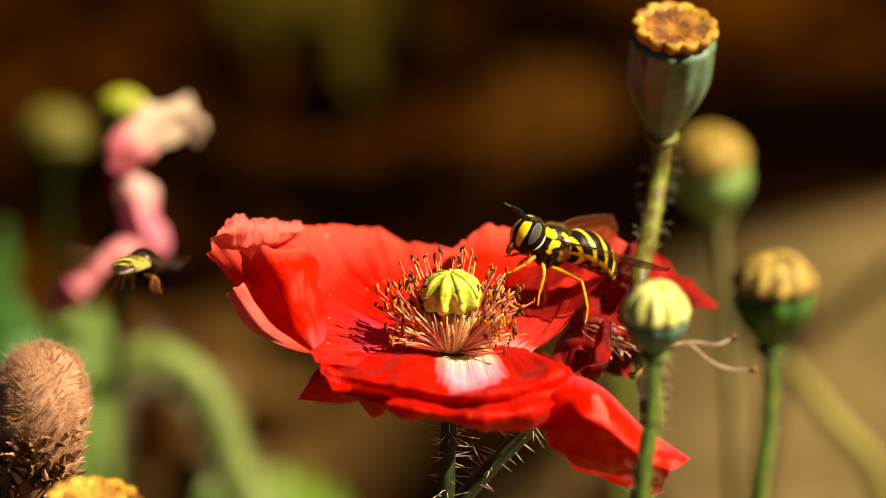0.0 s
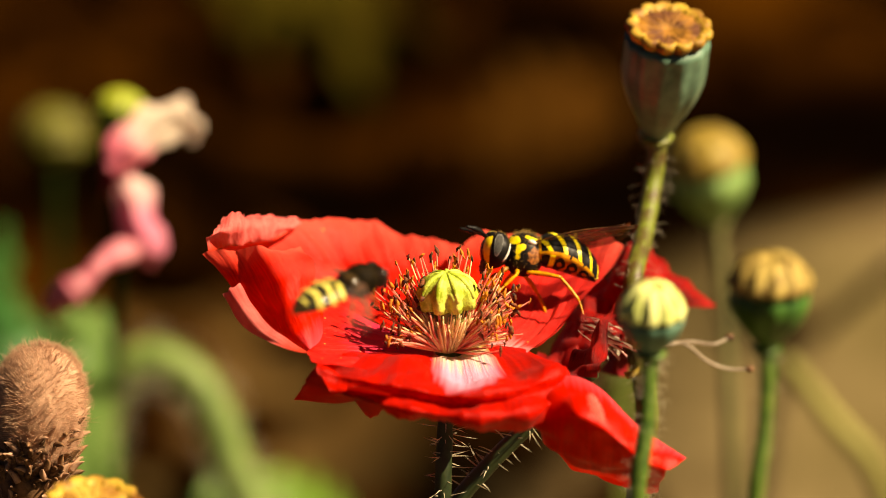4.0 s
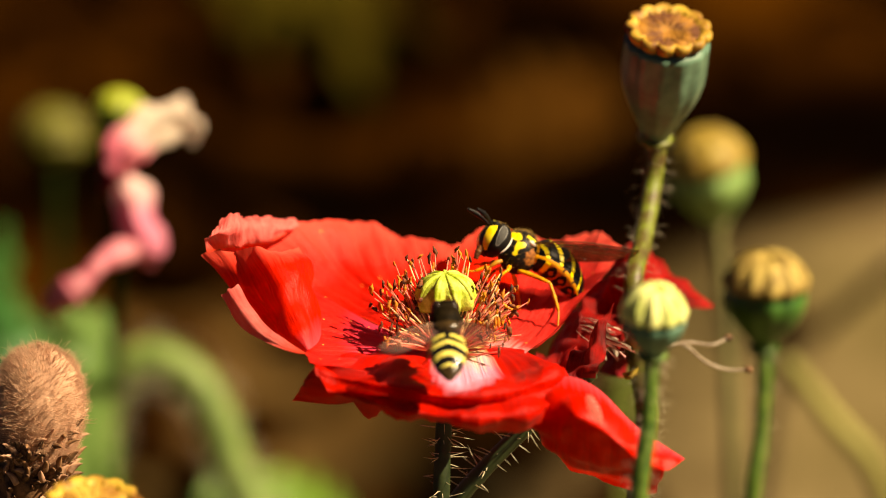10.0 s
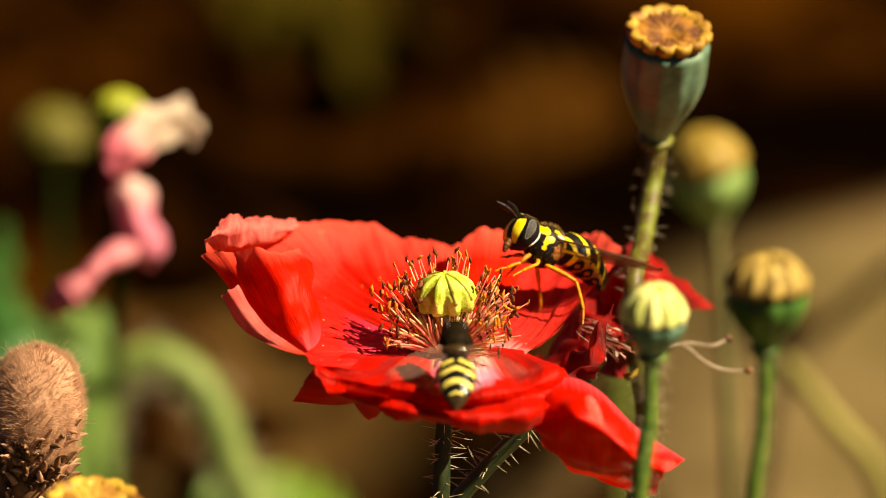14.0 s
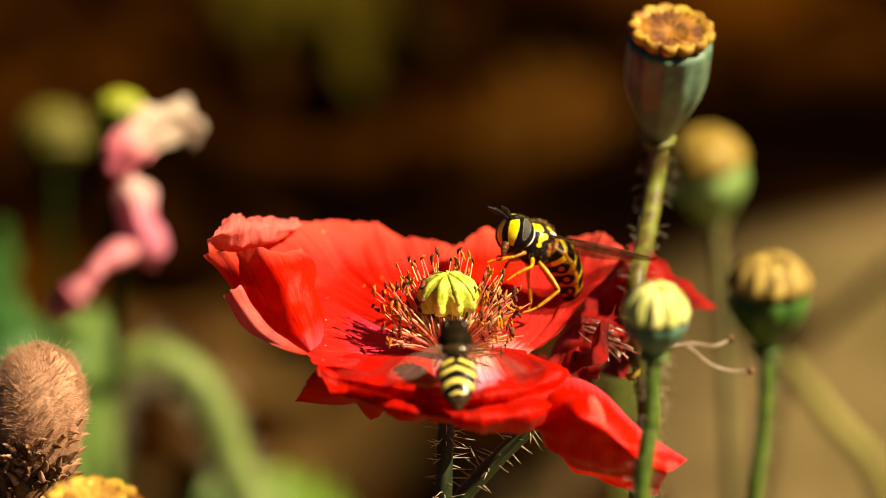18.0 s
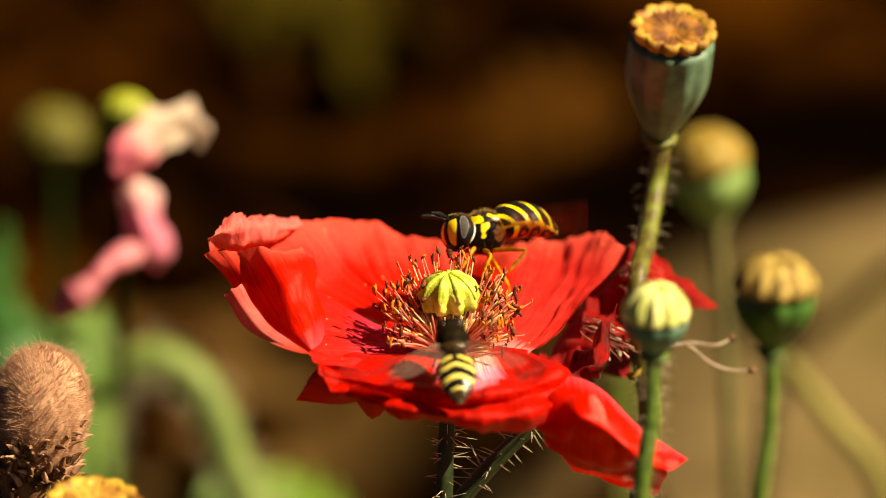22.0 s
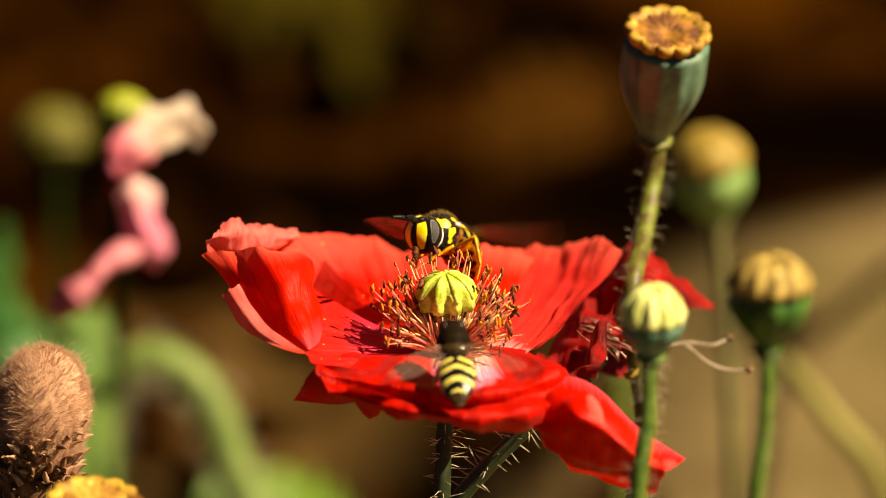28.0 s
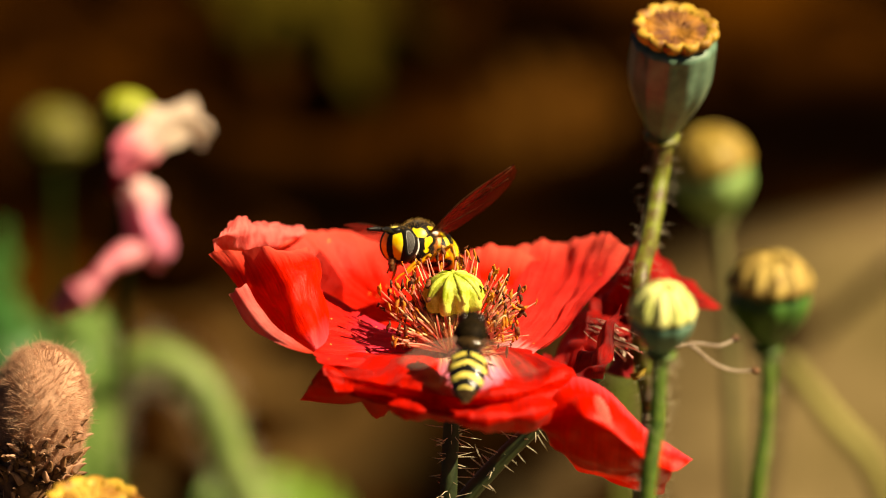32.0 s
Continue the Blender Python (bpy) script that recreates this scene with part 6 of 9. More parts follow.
    walk(CAP_SMALL, [
        (0, pose(0.02194, -0.03326, -0.00378, 0.00, 0.06, 0.00)),
        (0.5, pose(0.02194, -0.03326, -0.00378, 0.00, 0.06, 0.00)),
        (1, pose(0.02194, -0.03326, -0.00390, 0.00, 0.00, 0.00)),
        (1.5, pose(0.02194, -0.03326, -0.00358, 0.00, 0.04, 0.00)),
        (2, pose(0.02194, -0.03326, -0.00378, 0.00, 0.00, 0.00)),
        (2.5, pose(0.02194, -0.03326, -0.00390, 0.00, 0.06, 0.00)),
        (3, pose(0.02194, -0.03326, -0.00390, 0.00, 0.00, 0.00)),
        (3.5, pose(0.02194, -0.03326, -0.00368, 0.00, -0.02, 0.00)),
        (5.5, pose(0.02194, -0.03326, -0.00368, 0.00, -0.02, 0.00)),
        (6, pose(0.02194, -0.03326, -0.00368, 0.00, 0.06, 0.00)),
        (6.5, pose(0.02194, -0.03326, -0.00390, 0.00, 0.02, 0.00)),
        (7, pose(0.02194, -0.03326, -0.00378, 0.00, 0.06, 0.00)),
        (7.5, pose(0.02194, -0.03326, -0.00378, 0.00, 0.00, 0.00)),
        (8, pose(0.02194, -0.03326, -0.00390, 0.00, 0.06, 0.00)),
        (8.5, pose(0.02194, -0.03326, -0.00400, 0.00, 0.06, 0.00)),
        (9, pose(0.02194, -0.03326, -0.00390, 0.00, 0.08, 0.00)),
        (9.5, pose(0.02194, -0.03326, -0.00390, 0.00, 0.06, 0.00)),
        (10, pose(0.02194, -0.03326, -0.00390, 0.00, 0.02, 0.00)),
        (10.5, pose(0.02194, -0.03326, -0.00390, 0.00, 0.00, 0.00)),
        (11, pose(0.02194, -0.03326, -0.00400, 0.00, 0.04, 0.00)),
        (11.5, pose(0.02194, -0.03326, -0.00400, 0.00, 0.06, 0.00)),
        (12, pose(0.02194, -0.03326, -0.00400, 0.00, 0.00, 0.00)),
        (12.5, pose(0.02194, -0.03326, -0.00400, 0.00, -0.02, 0.00)),
        (13, pose(0.02194, -0.03326, -0.00400, 0.00, 0.00, 0.00)),
        (13.5, pose(0.02194, -0.03326, -0.00390, 0.00, 0.04, 0.00)),
        (14, pose(0.02194, -0.03326, -0.00400, 0.00, 0.02, 0.00)),
        (14.5, pose(0.02194, -0.03326, -0.00390, 0.00, 0.02, 0.00)),
        (16.5, pose(0.02194, -0.03326, -0.00400, 0.00, 0.04, 0.00)),
        (17, pose(0.02194, -0.03326, -0.00378, 0.00, 0.04, 0.00)),
        (17.5, pose(0.02194, -0.03326, -0.00390, 0.00, 0.06, 0.00)),
        (18, pose(0.02194, -0.03326, -0.00390, 0.00, 0.06, 0.00)),
        (18.5, pose(0.02194, -0.03326, -0.00400, 0.00, 0.00, 0.00)),
        (19, pose(0.02194, -0.03326, -0.00400, 0.00, 0.00, 0.00)),
        (19.5, pose(0.02194, -0.03326, -0.00400, 0.00, 0.08, 0.00)),
        (20, pose(0.02194, -0.03326, -0.00390, 0.00, 0.00, 0.00)),
        (20.5, pose(0.02194, -0.03326, -0.00400, 0.00, -0.02, 0.00)),
        (21, pose(0.02194, -0.03326, -0.00422, 0.00, 0.12, 0.00)),
        (21.5, pose(0.02194, -0.03326, -0.00400, 0.00, 0.10, 0.00)),
        (22, pose(0.02194, -0.03326, -0.00390, 0.00, 0.06, 0.00)),
        (22.5, pose(0.02194, -0.03326, -0.00410, 0.00, 0.02, 0.00)),
        (23, pose(0.02194, -0.03326, -0.00410, 0.00, 0.08, 0.00)),
        (23.5, pose(0.02194, -0.03326, -0.00390, 0.00, 0.10, 0.00)),
        (24, pose(0.02194, -0.03326, -0.00378, 0.00, 0.04, 0.00)),
        (24.5, pose(0.02194, -0.03326, -0.00410, 0.00, 0.08, 0.00)),
        (25, pose(0.02194, -0.03326, -0.00390, 0.00, 0.04, 0.00)),
        (25.5, pose(0.02194, -0.03326, -0.00378, 0.00, 0.04, 0.00)),
        (27.5, pose(0.02194, -0.03326, -0.00390, 0.00, 0.00, 0.00)),
        (28, pose(0.02194, -0.03326, -0.00410, 0.00, -0.02, 0.00)),
        (28.5, pose(0.02194, -0.03326, -0.00400, 0.00, 0.12, 0.00)),
        (29, pose(0.02194, -0.03326, -0.00400, 0.00, -0.02, 0.00)),
        (29.5, pose(0.02194, -0.03326, -0.00400, 0.00, 0.14, 0.00)),
        (30, pose(0.02194, -0.03326, -0.00390, 0.00, 0.06, 0.00)),
        (30.5, pose(0.02194, -0.03326, -0.00400, 0.00, 0.08, 0.00)),
        (31, pose(0.02194, -0.03326, -0.00400, 0.00, 0.06, 0.00)),
        (31.5, pose(0.02194, -0.03326, -0.00390, 0.00, 0.10, 0.00)),
        (32, pose(0.02194, -0.03326, -0.00378, 0.00, 0.20, 0.00)),
    ])
    walk(CAP_RIGHT, [
        (0, pose(0.04332, 0.05101, -0.00387, 0.00, 0.16, 0.00)),
        (0.5, pose(0.04332, 0.05101, -0.00387, 0.00, 0.05, 0.00)),
        (1, pose(0.04332, 0.05101, -0.00361, 0.00, 0.02, 0.00)),
        (1.5, pose(0.04332, 0.05101, -0.00374, 0.00, 0.07, 0.00)),
        (2, pose(0.04332, 0.05101, -0.00387, 0.00, 0.09, 0.00)),
        (2.5, pose(0.04332, 0.05101, -0.00387, 0.00, 0.09, 0.00)),
        (3, pose(0.04332, 0.05101, -0.00387, 0.00, 0.05, 0.00)),
        (3.5, pose(0.04332, 0.05101, -0.00387, 0.00, 0.05, 0.00)),
        (5.5, pose(0.04332, 0.05101, -0.00387, 0.00, 0.05, 0.00)),
        (6, pose(0.04332, 0.05101, -0.00387, 0.00, 0.05, 0.00)),
        (6.5, pose(0.04332, 0.05101, -0.00387, 0.00, 0.07, 0.00)),
        (7, pose(0.04332, 0.05101, -0.00400, 0.00, 0.09, 0.00)),
        (7.5, pose(0.04332, 0.05101, -0.00387, 0.00, 0.07, 0.00)),
        (8, pose(0.04332, 0.05101, -0.00374, 0.00, -0.05, 0.00)),
        (8.5, pose(0.04332, 0.05101, -0.00400, 0.00, 0.05, 0.00)),
        (9, pose(0.04332, 0.05101, -0.00426, 0.00, 0.21, 0.00)),
        (9.5, pose(0.04332, 0.05101, -0.00400, 0.00, 0.02, 0.00)),
        (10, pose(0.04332, 0.05101, -0.00374, 0.00, -0.05, 0.00)),
        (10.5, pose(0.04332, 0.05101, -0.00400, 0.00, 0.07, 0.00)),
        (11, pose(0.04332, 0.05101, -0.00400, 0.00, 0.07, 0.00)),
        (11.5, pose(0.04332, 0.05101, -0.00400, 0.00, 0.05, 0.00)),
        (12, pose(0.04332, 0.05101, -0.00413, 0.00, 0.05, 0.00)),
        (12.5, pose(0.04332, 0.05101, -0.00387, 0.00, 0.00, 0.00)),
        (13, pose(0.04332, 0.05101, -0.00400, 0.00, 0.00, 0.00)),
        (13.5, pose(0.04332, 0.05101, -0.00400, 0.00, 0.05, 0.00)),
        (14, pose(0.04332, 0.05101, -0.00400, 0.00, -0.02, 0.00)),
        (14.5, pose(0.04332, 0.05101, -0.00400, 0.00, -0.02, 0.00)),
        (16.5, pose(0.04332, 0.05101, -0.00400, 0.00, 0.00, 0.00)),
        (17, pose(0.04332, 0.05101, -0.00400, 0.00, 0.05, 0.00)),
        (17.5, pose(0.04332, 0.05101, -0.00387, 0.00, 0.00, 0.00)),
        (18, pose(0.04332, 0.05101, -0.00400, 0.00, 0.02, 0.00)),
        (18.5, pose(0.04332, 0.05101, -0.00400, 0.00, 0.02, 0.00)),
        (19, pose(0.04332, 0.05101, -0.00400, 0.00, 0.02, 0.00)),
        (19.5, pose(0.04332, 0.05101, -0.00400, 0.00, 0.02, 0.00)),
        (20, pose(0.04332, 0.05101, -0.00413, 0.00, 0.05, 0.00)),
        (20.5, pose(0.04332, 0.05101, -0.00413, 0.00, 0.07, 0.00)),
        (21, pose(0.04332, 0.05101, -0.00387, 0.00, -0.02, 0.00)),
        (21.5, pose(0.04332, 0.05101, -0.00413, 0.00, 0.09, 0.00)),
        (22, pose(0.04332, 0.05101, -0.00426, 0.00, 0.19, 0.00)),
        (22.5, pose(0.04332, 0.05101, -0.00413, 0.00, 0.02, 0.00)),
        (23, pose(0.04332, 0.05101, -0.00387, 0.00, -0.07, 0.00)),
        (23.5, pose(0.04332, 0.05101, -0.00413, 0.00, 0.12, 0.00)),
        (24, pose(0.04332, 0.05101, -0.00439, 0.00, 0.21, 0.00)),
        (24.5, pose(0.04332, 0.05101, -0.00387, 0.00, 0.02, 0.00)),
        (25, pose(0.04332, 0.05101, -0.00400, 0.00, 0.00, 0.00)),
        (25.5, pose(0.04332, 0.05101, -0.00426, 0.00, 0.19, 0.00)),
        (27.5, pose(0.04332, 0.05101, -0.00426, 0.00, 0.09, 0.00)),
        (28, pose(0.04332, 0.05101, -0.00413, 0.00, 0.05, 0.00)),
        (28.5, pose(0.04332, 0.05101, -0.00413, 0.00, 0.14, 0.00)),
        (29, pose(0.04332, 0.05101, -0.00413, 0.00, 0.09, 0.00)),
        (29.5, pose(0.04332, 0.05101, -0.00400, 0.00, 0.02, 0.00)),
        (30, pose(0.04332, 0.05101, -0.00439, 0.00, 0.23, 0.00)),
        (30.5, pose(0.04332, 0.05101, -0.00387, 0.00, -0.02, 0.00)),
        (31, pose(0.04332, 0.05101, -0.00439, 0.00, 0.25, 0.00)),
        (31.5, pose(0.04332, 0.05101, -0.00400, 0.00, 0.14, 0.00)),
        (32, pose(0.04332, 0.05101, -0.00387, 0.00, 0.07, 0.00)),
    ])
    walk(CAP_BACK, [
        (0, pose(0.05079, 0.15213, -0.00385, 0.00, 0.11, 0.00)),
        (0.5, pose(0.05079, 0.15213, -0.00385, 0.00, 0.11, 0.00)),
        (1, pose(0.05079, 0.15213, -0.00385, 0.00, 0.08, 0.00)),
        (1.5, pose(0.05079, 0.15213, -0.00385, 0.00, 0.08, 0.00)),
        (2, pose(0.05079, 0.15213, -0.00385, 0.00, 0.08, 0.00)),
        (2.5, pose(0.05079, 0.15213, -0.00385, 0.00, 0.08, 0.00)),
        (3, pose(0.05079, 0.15213, -0.00385, 0.00, 0.08, 0.00)),
        (3.5, pose(0.05079, 0.15213, -0.00400, 0.00, 0.06, 0.00)),
        (5.5, pose(0.05079, 0.15213, -0.00400, 0.00, 0.06, 0.00)),
        (6, pose(0.05079, 0.15213, -0.00400, 0.00, 0.06, 0.00)),
        (6.5, pose(0.05079, 0.15213, -0.00400, 0.00, 0.06, 0.00)),
        (7, pose(0.05079, 0.15213, -0.00400, 0.00, 0.06, 0.00)),
        (7.5, pose(0.05079, 0.15213, -0.00400, 0.00, 0.06, 0.00)),
        (8, pose(0.05079, 0.15213, -0.00400, 0.00, 0.06, 0.00)),
        (8.5, pose(0.05079, 0.15213, -0.00400, 0.00, 0.06, 0.00)),
        (9, pose(0.05079, 0.15213, -0.00400, 0.00, 0.06, 0.00)),
        (9.5, pose(0.05079, 0.15213, -0.00400, 0.00, 0.06, 0.00)),
        (10, pose(0.05079, 0.15213, -0.00400, 0.00, 0.06, 0.00)),
        (10.5, pose(0.05079, 0.15213, -0.00400, 0.00, 0.06, 0.00)),
        (11, pose(0.05079, 0.15213, -0.00400, 0.00, 0.06, 0.00)),
        (11.5, pose(0.05079, 0.15213, -0.00400, 0.00, 0.06, 0.00)),
        (12, pose(0.05079, 0.15213, -0.00400, 0.00, 0.03, 0.00)),
        (12.5, pose(0.05079, 0.15213, -0.00400, 0.00, 0.00, 0.00)),
        (13, pose(0.05079, 0.15213, -0.00400, 0.00, 0.00, 0.00)),
        (13.5, pose(0.05079, 0.15213, -0.00400, 0.00, 0.00, 0.00)),
        (14, pose(0.05079, 0.15213, -0.00415, 0.00, 0.00, 0.00)),
        (14.5, pose(0.05079, 0.15213, -0.00400, 0.00, -0.03, 0.00)),
        (16.5, pose(0.05079, 0.15213, -0.00400, 0.00, 0.00, 0.00)),
        (17, pose(0.05079, 0.15213, -0.00400, 0.00, 0.00, 0.00)),
        (17.5, pose(0.05079, 0.15213, -0.00400, 0.00, 0.00, 0.00)),
        (18, pose(0.05079, 0.15213, -0.00400, 0.00, 0.00, 0.00)),
        (18.5, pose(0.05079, 0.15213, -0.00400, 0.00, 0.00, 0.00)),
        (19, pose(0.05079, 0.15213, -0.00400, 0.00, 0.00, 0.00)),
        (19.5, pose(0.05079, 0.15213, -0.00400, 0.00, 0.00, 0.00)),
        (20, pose(0.05079, 0.15213, -0.00400, 0.00, 0.00, 0.00)),
        (20.5, pose(0.05079, 0.15213, -0.00400, 0.00, 0.00, 0.00)),
        (21, pose(0.05079, 0.15213, -0.00400, 0.00, 0.06, 0.00)),
        (21.5, pose(0.05079, 0.15213, -0.00400, 0.00, 0.06, 0.00)),
        (22, pose(0.05079, 0.15213, -0.00400, 0.00, 0.06, 0.00)),
        (22.5, pose(0.05079, 0.15213, -0.00400, 0.00, 0.06, 0.00)),
        (23, pose(0.05079, 0.15213, -0.00400, 0.00, 0.06, 0.00)),
        (23.5, pose(0.05079, 0.15213, -0.00400, 0.00, 0.06, 0.00)),
        (24, pose(0.05079, 0.15213, -0.00400, 0.00, 0.08, 0.00)),
        (24.5, pose(0.05079, 0.15213, -0.00415, 0.00, 0.08, 0.00)),
        (25, pose(0.05079, 0.15213, -0.00415, 0.00, 0.08, 0.00)),
        (25.5, pose(0.05079, 0.15213, -0.00400, 0.00, 0.08, 0.00)),
        (27.5, pose(0.05079, 0.15213, -0.00415, 0.00, 0.08, 0.00)),
        (28, pose(0.05079, 0.15213, -0.00415, 0.00, 0.08, 0.00)),
        (28.5, pose(0.05079, 0.15213, -0.00415, 0.00, 0.08, 0.00)),
        (29, pose(0.05079, 0.15213, -0.00415, 0.00, 0.08, 0.00)),
        (29.5, pose(0.05079, 0.15213, -0.00415, 0.00, 0.08, 0.00)),
        (30, pose(0.05079, 0.15213, -0.00415, 0.00, 0.11, 0.00)),
        (30.5, pose(0.05079, 0.15213, -0.00415, 0.00, 0.14, 0.00)),
        (31, pose(0.05079, 0.15213, -0.00415, 0.00, 0.14, 0.00)),
        (31.5, pose(0.05079, 0.15213, -0.00400, 0.00, 0.17, 0.00)),
        (32, pose(0.05079, 0.15213, -0.00400, 0.00, 0.17, 0.00)),
    ])
    walk(POPPY, [
        (0, pose(-0.00028, 0.00232, -0.00377, 0.00, 0.11, 0.00)),
        (0.5, pose(-0.00028, 0.00232, -0.00389, 0.00, 0.04, 0.00)),
        (1, pose(-0.00028, 0.00232, -0.00400, 0.00, 0.00, 0.00)),
        (1.5, pose(-0.00028, 0.00232, -0.00355, 0.00, 0.09, 0.00)),
        (2, pose(-0.00028, 0.00232, -0.00389, 0.00, 0.09, 0.00)),
        (2.5, pose(-0.00028, 0.00232, -0.00400, 0.00, 0.06, 0.00)),
        (3, pose(-0.00028, 0.00232, -0.00389, 0.00, 0.02, 0.00)),
        (3.5, pose(-0.00028, 0.00232, -0.00377, 0.00, 0.02, 0.00)),
        (5.5, pose(-0.00028, 0.00232, -0.00377, 0.00, 0.02, 0.00)),
        (6, pose(-0.00028, 0.00232, -0.00377, 0.00, 0.06, 0.00)),
        (6.5, pose(-0.00028, 0.00232, -0.00389, 0.00, 0.04, 0.00)),
        (7, pose(-0.00028, 0.00232, -0.00389, 0.00, 0.00, 0.00)),
        (7.5, pose(-0.00028, 0.00232, -0.00377, 0.00, -0.02, 0.00)),
        (8, pose(-0.00028, 0.00232, -0.00389, 0.00, 0.04, 0.00)),
        (8.5, pose(-0.00028, 0.00232, -0.00400, 0.00, 0.04, 0.00)),
        (9, pose(-0.00028, 0.00232, -0.00400, 0.00, 0.06, 0.00)),
        (9.5, pose(-0.00028, 0.00232, -0.00389, 0.00, 0.04, 0.00)),
        (10, pose(-0.00028, 0.00232, -0.00389, 0.00, -0.02, 0.00)),
        (10.5, pose(-0.00028, 0.00232, -0.00377, 0.00, -0.02, 0.00)),
        (11, pose(-0.00028, 0.00232, -0.00389, 0.00, 0.02, 0.00)),
        (11.5, pose(-0.00028, 0.00232, -0.00400, 0.00, 0.04, 0.00)),
        (12, pose(-0.00028, 0.00232, -0.00389, 0.00, 0.00, 0.00)),
        (12.5, pose(-0.00028, 0.00232, -0.00400, 0.00, -0.02, 0.00)),
        (13, pose(-0.00028, 0.00232, -0.00400, 0.00, 0.00, 0.00)),
        (13.5, pose(-0.00028, 0.00232, -0.00389, 0.00, 0.02, 0.00)),
        (14, pose(-0.00028, 0.00232, -0.00400, 0.00, -0.02, 0.00)),
        (14.5, pose(-0.00028, 0.00232, -0.00389, 0.00, 0.02, 0.00)),
        (16.5, pose(-0.00028, 0.00232, -0.00400, 0.00, 0.02, 0.00)),
        (17, pose(-0.00028, 0.00232, -0.00389, 0.00, 0.02, 0.00)),
        (17.5, pose(-0.00028, 0.00232, -0.00400, 0.00, 0.00, 0.00)),
        (18, pose(-0.00028, 0.00232, -0.00400, 0.00, 0.04, 0.00)),
        (18.5, pose(-0.00028, 0.00232, -0.00400, 0.00, 0.02, 0.00)),
        (19, pose(-0.00028, 0.00232, -0.00400, 0.00, 0.00, 0.00)),
        (19.5, pose(-0.00028, 0.00232, -0.00400, 0.00, 0.06, 0.00)),
        (20, pose(-0.00028, 0.00232, -0.00377, 0.00, -0.02, 0.00)),
        (20.5, pose(-0.00028, 0.00232, -0.00400, 0.00, 0.00, 0.00)),
        (21, pose(-0.00028, 0.00232, -0.00423, 0.00, 0.15, 0.00)),
        (21.5, pose(-0.00028, 0.00232, -0.00400, 0.00, 0.15, 0.00)),
        (22, pose(-0.00028, 0.00232, -0.00389, 0.00, 0.06, 0.00)),
        (22.5, pose(-0.00028, 0.00232, -0.00400, 0.00, -0.02, 0.00)),
        (23, pose(-0.00028, 0.00232, -0.00423, 0.00, 0.09, 0.00)),
        (23.5, pose(-0.00028, 0.00232, -0.00389, 0.00, 0.11, 0.00)),
        (24, pose(-0.00028, 0.00232, -0.00377, 0.00, 0.04, 0.00)),
        (24.5, pose(-0.00028, 0.00232, -0.00411, 0.00, 0.04, 0.00)),
        (25, pose(-0.00028, 0.00232, -0.00389, 0.00, 0.06, 0.00)),
        (25.5, pose(-0.00028, 0.00232, -0.00389, 0.00, 0.04, 0.00)),
        (27.5, pose(-0.00028, 0.00232, -0.00389, 0.00, 0.09, 0.00)),
        (28, pose(-0.00028, 0.00232, -0.00389, 0.00, 0.00, 0.00)),
        (28.5, pose(-0.00028, 0.00232, -0.00411, 0.00, 0.17, 0.00)),
        (29, pose(-0.00028, 0.00232, -0.00377, 0.00, -0.04, 0.00)),
        (29.5, pose(-0.00028, 0.00232, -0.00411, 0.00, 0.17, 0.00)),
        (30, pose(-0.00028, 0.00232, -0.00411, 0.00, 0.09, 0.00)),
        (30.5, pose(-0.00028, 0.00232, -0.00400, 0.00, 0.11, 0.00)),
        (31, pose(-0.00028, 0.00232, -0.00400, 0.00, 0.09, 0.00)),
        (31.5, pose(-0.00028, 0.00232, -0.00389, 0.00, 0.11, 0.00)),
        (32, pose(-0.00028, 0.00232, -0.00389, 0.00, 0.17, 0.00)),
    ])
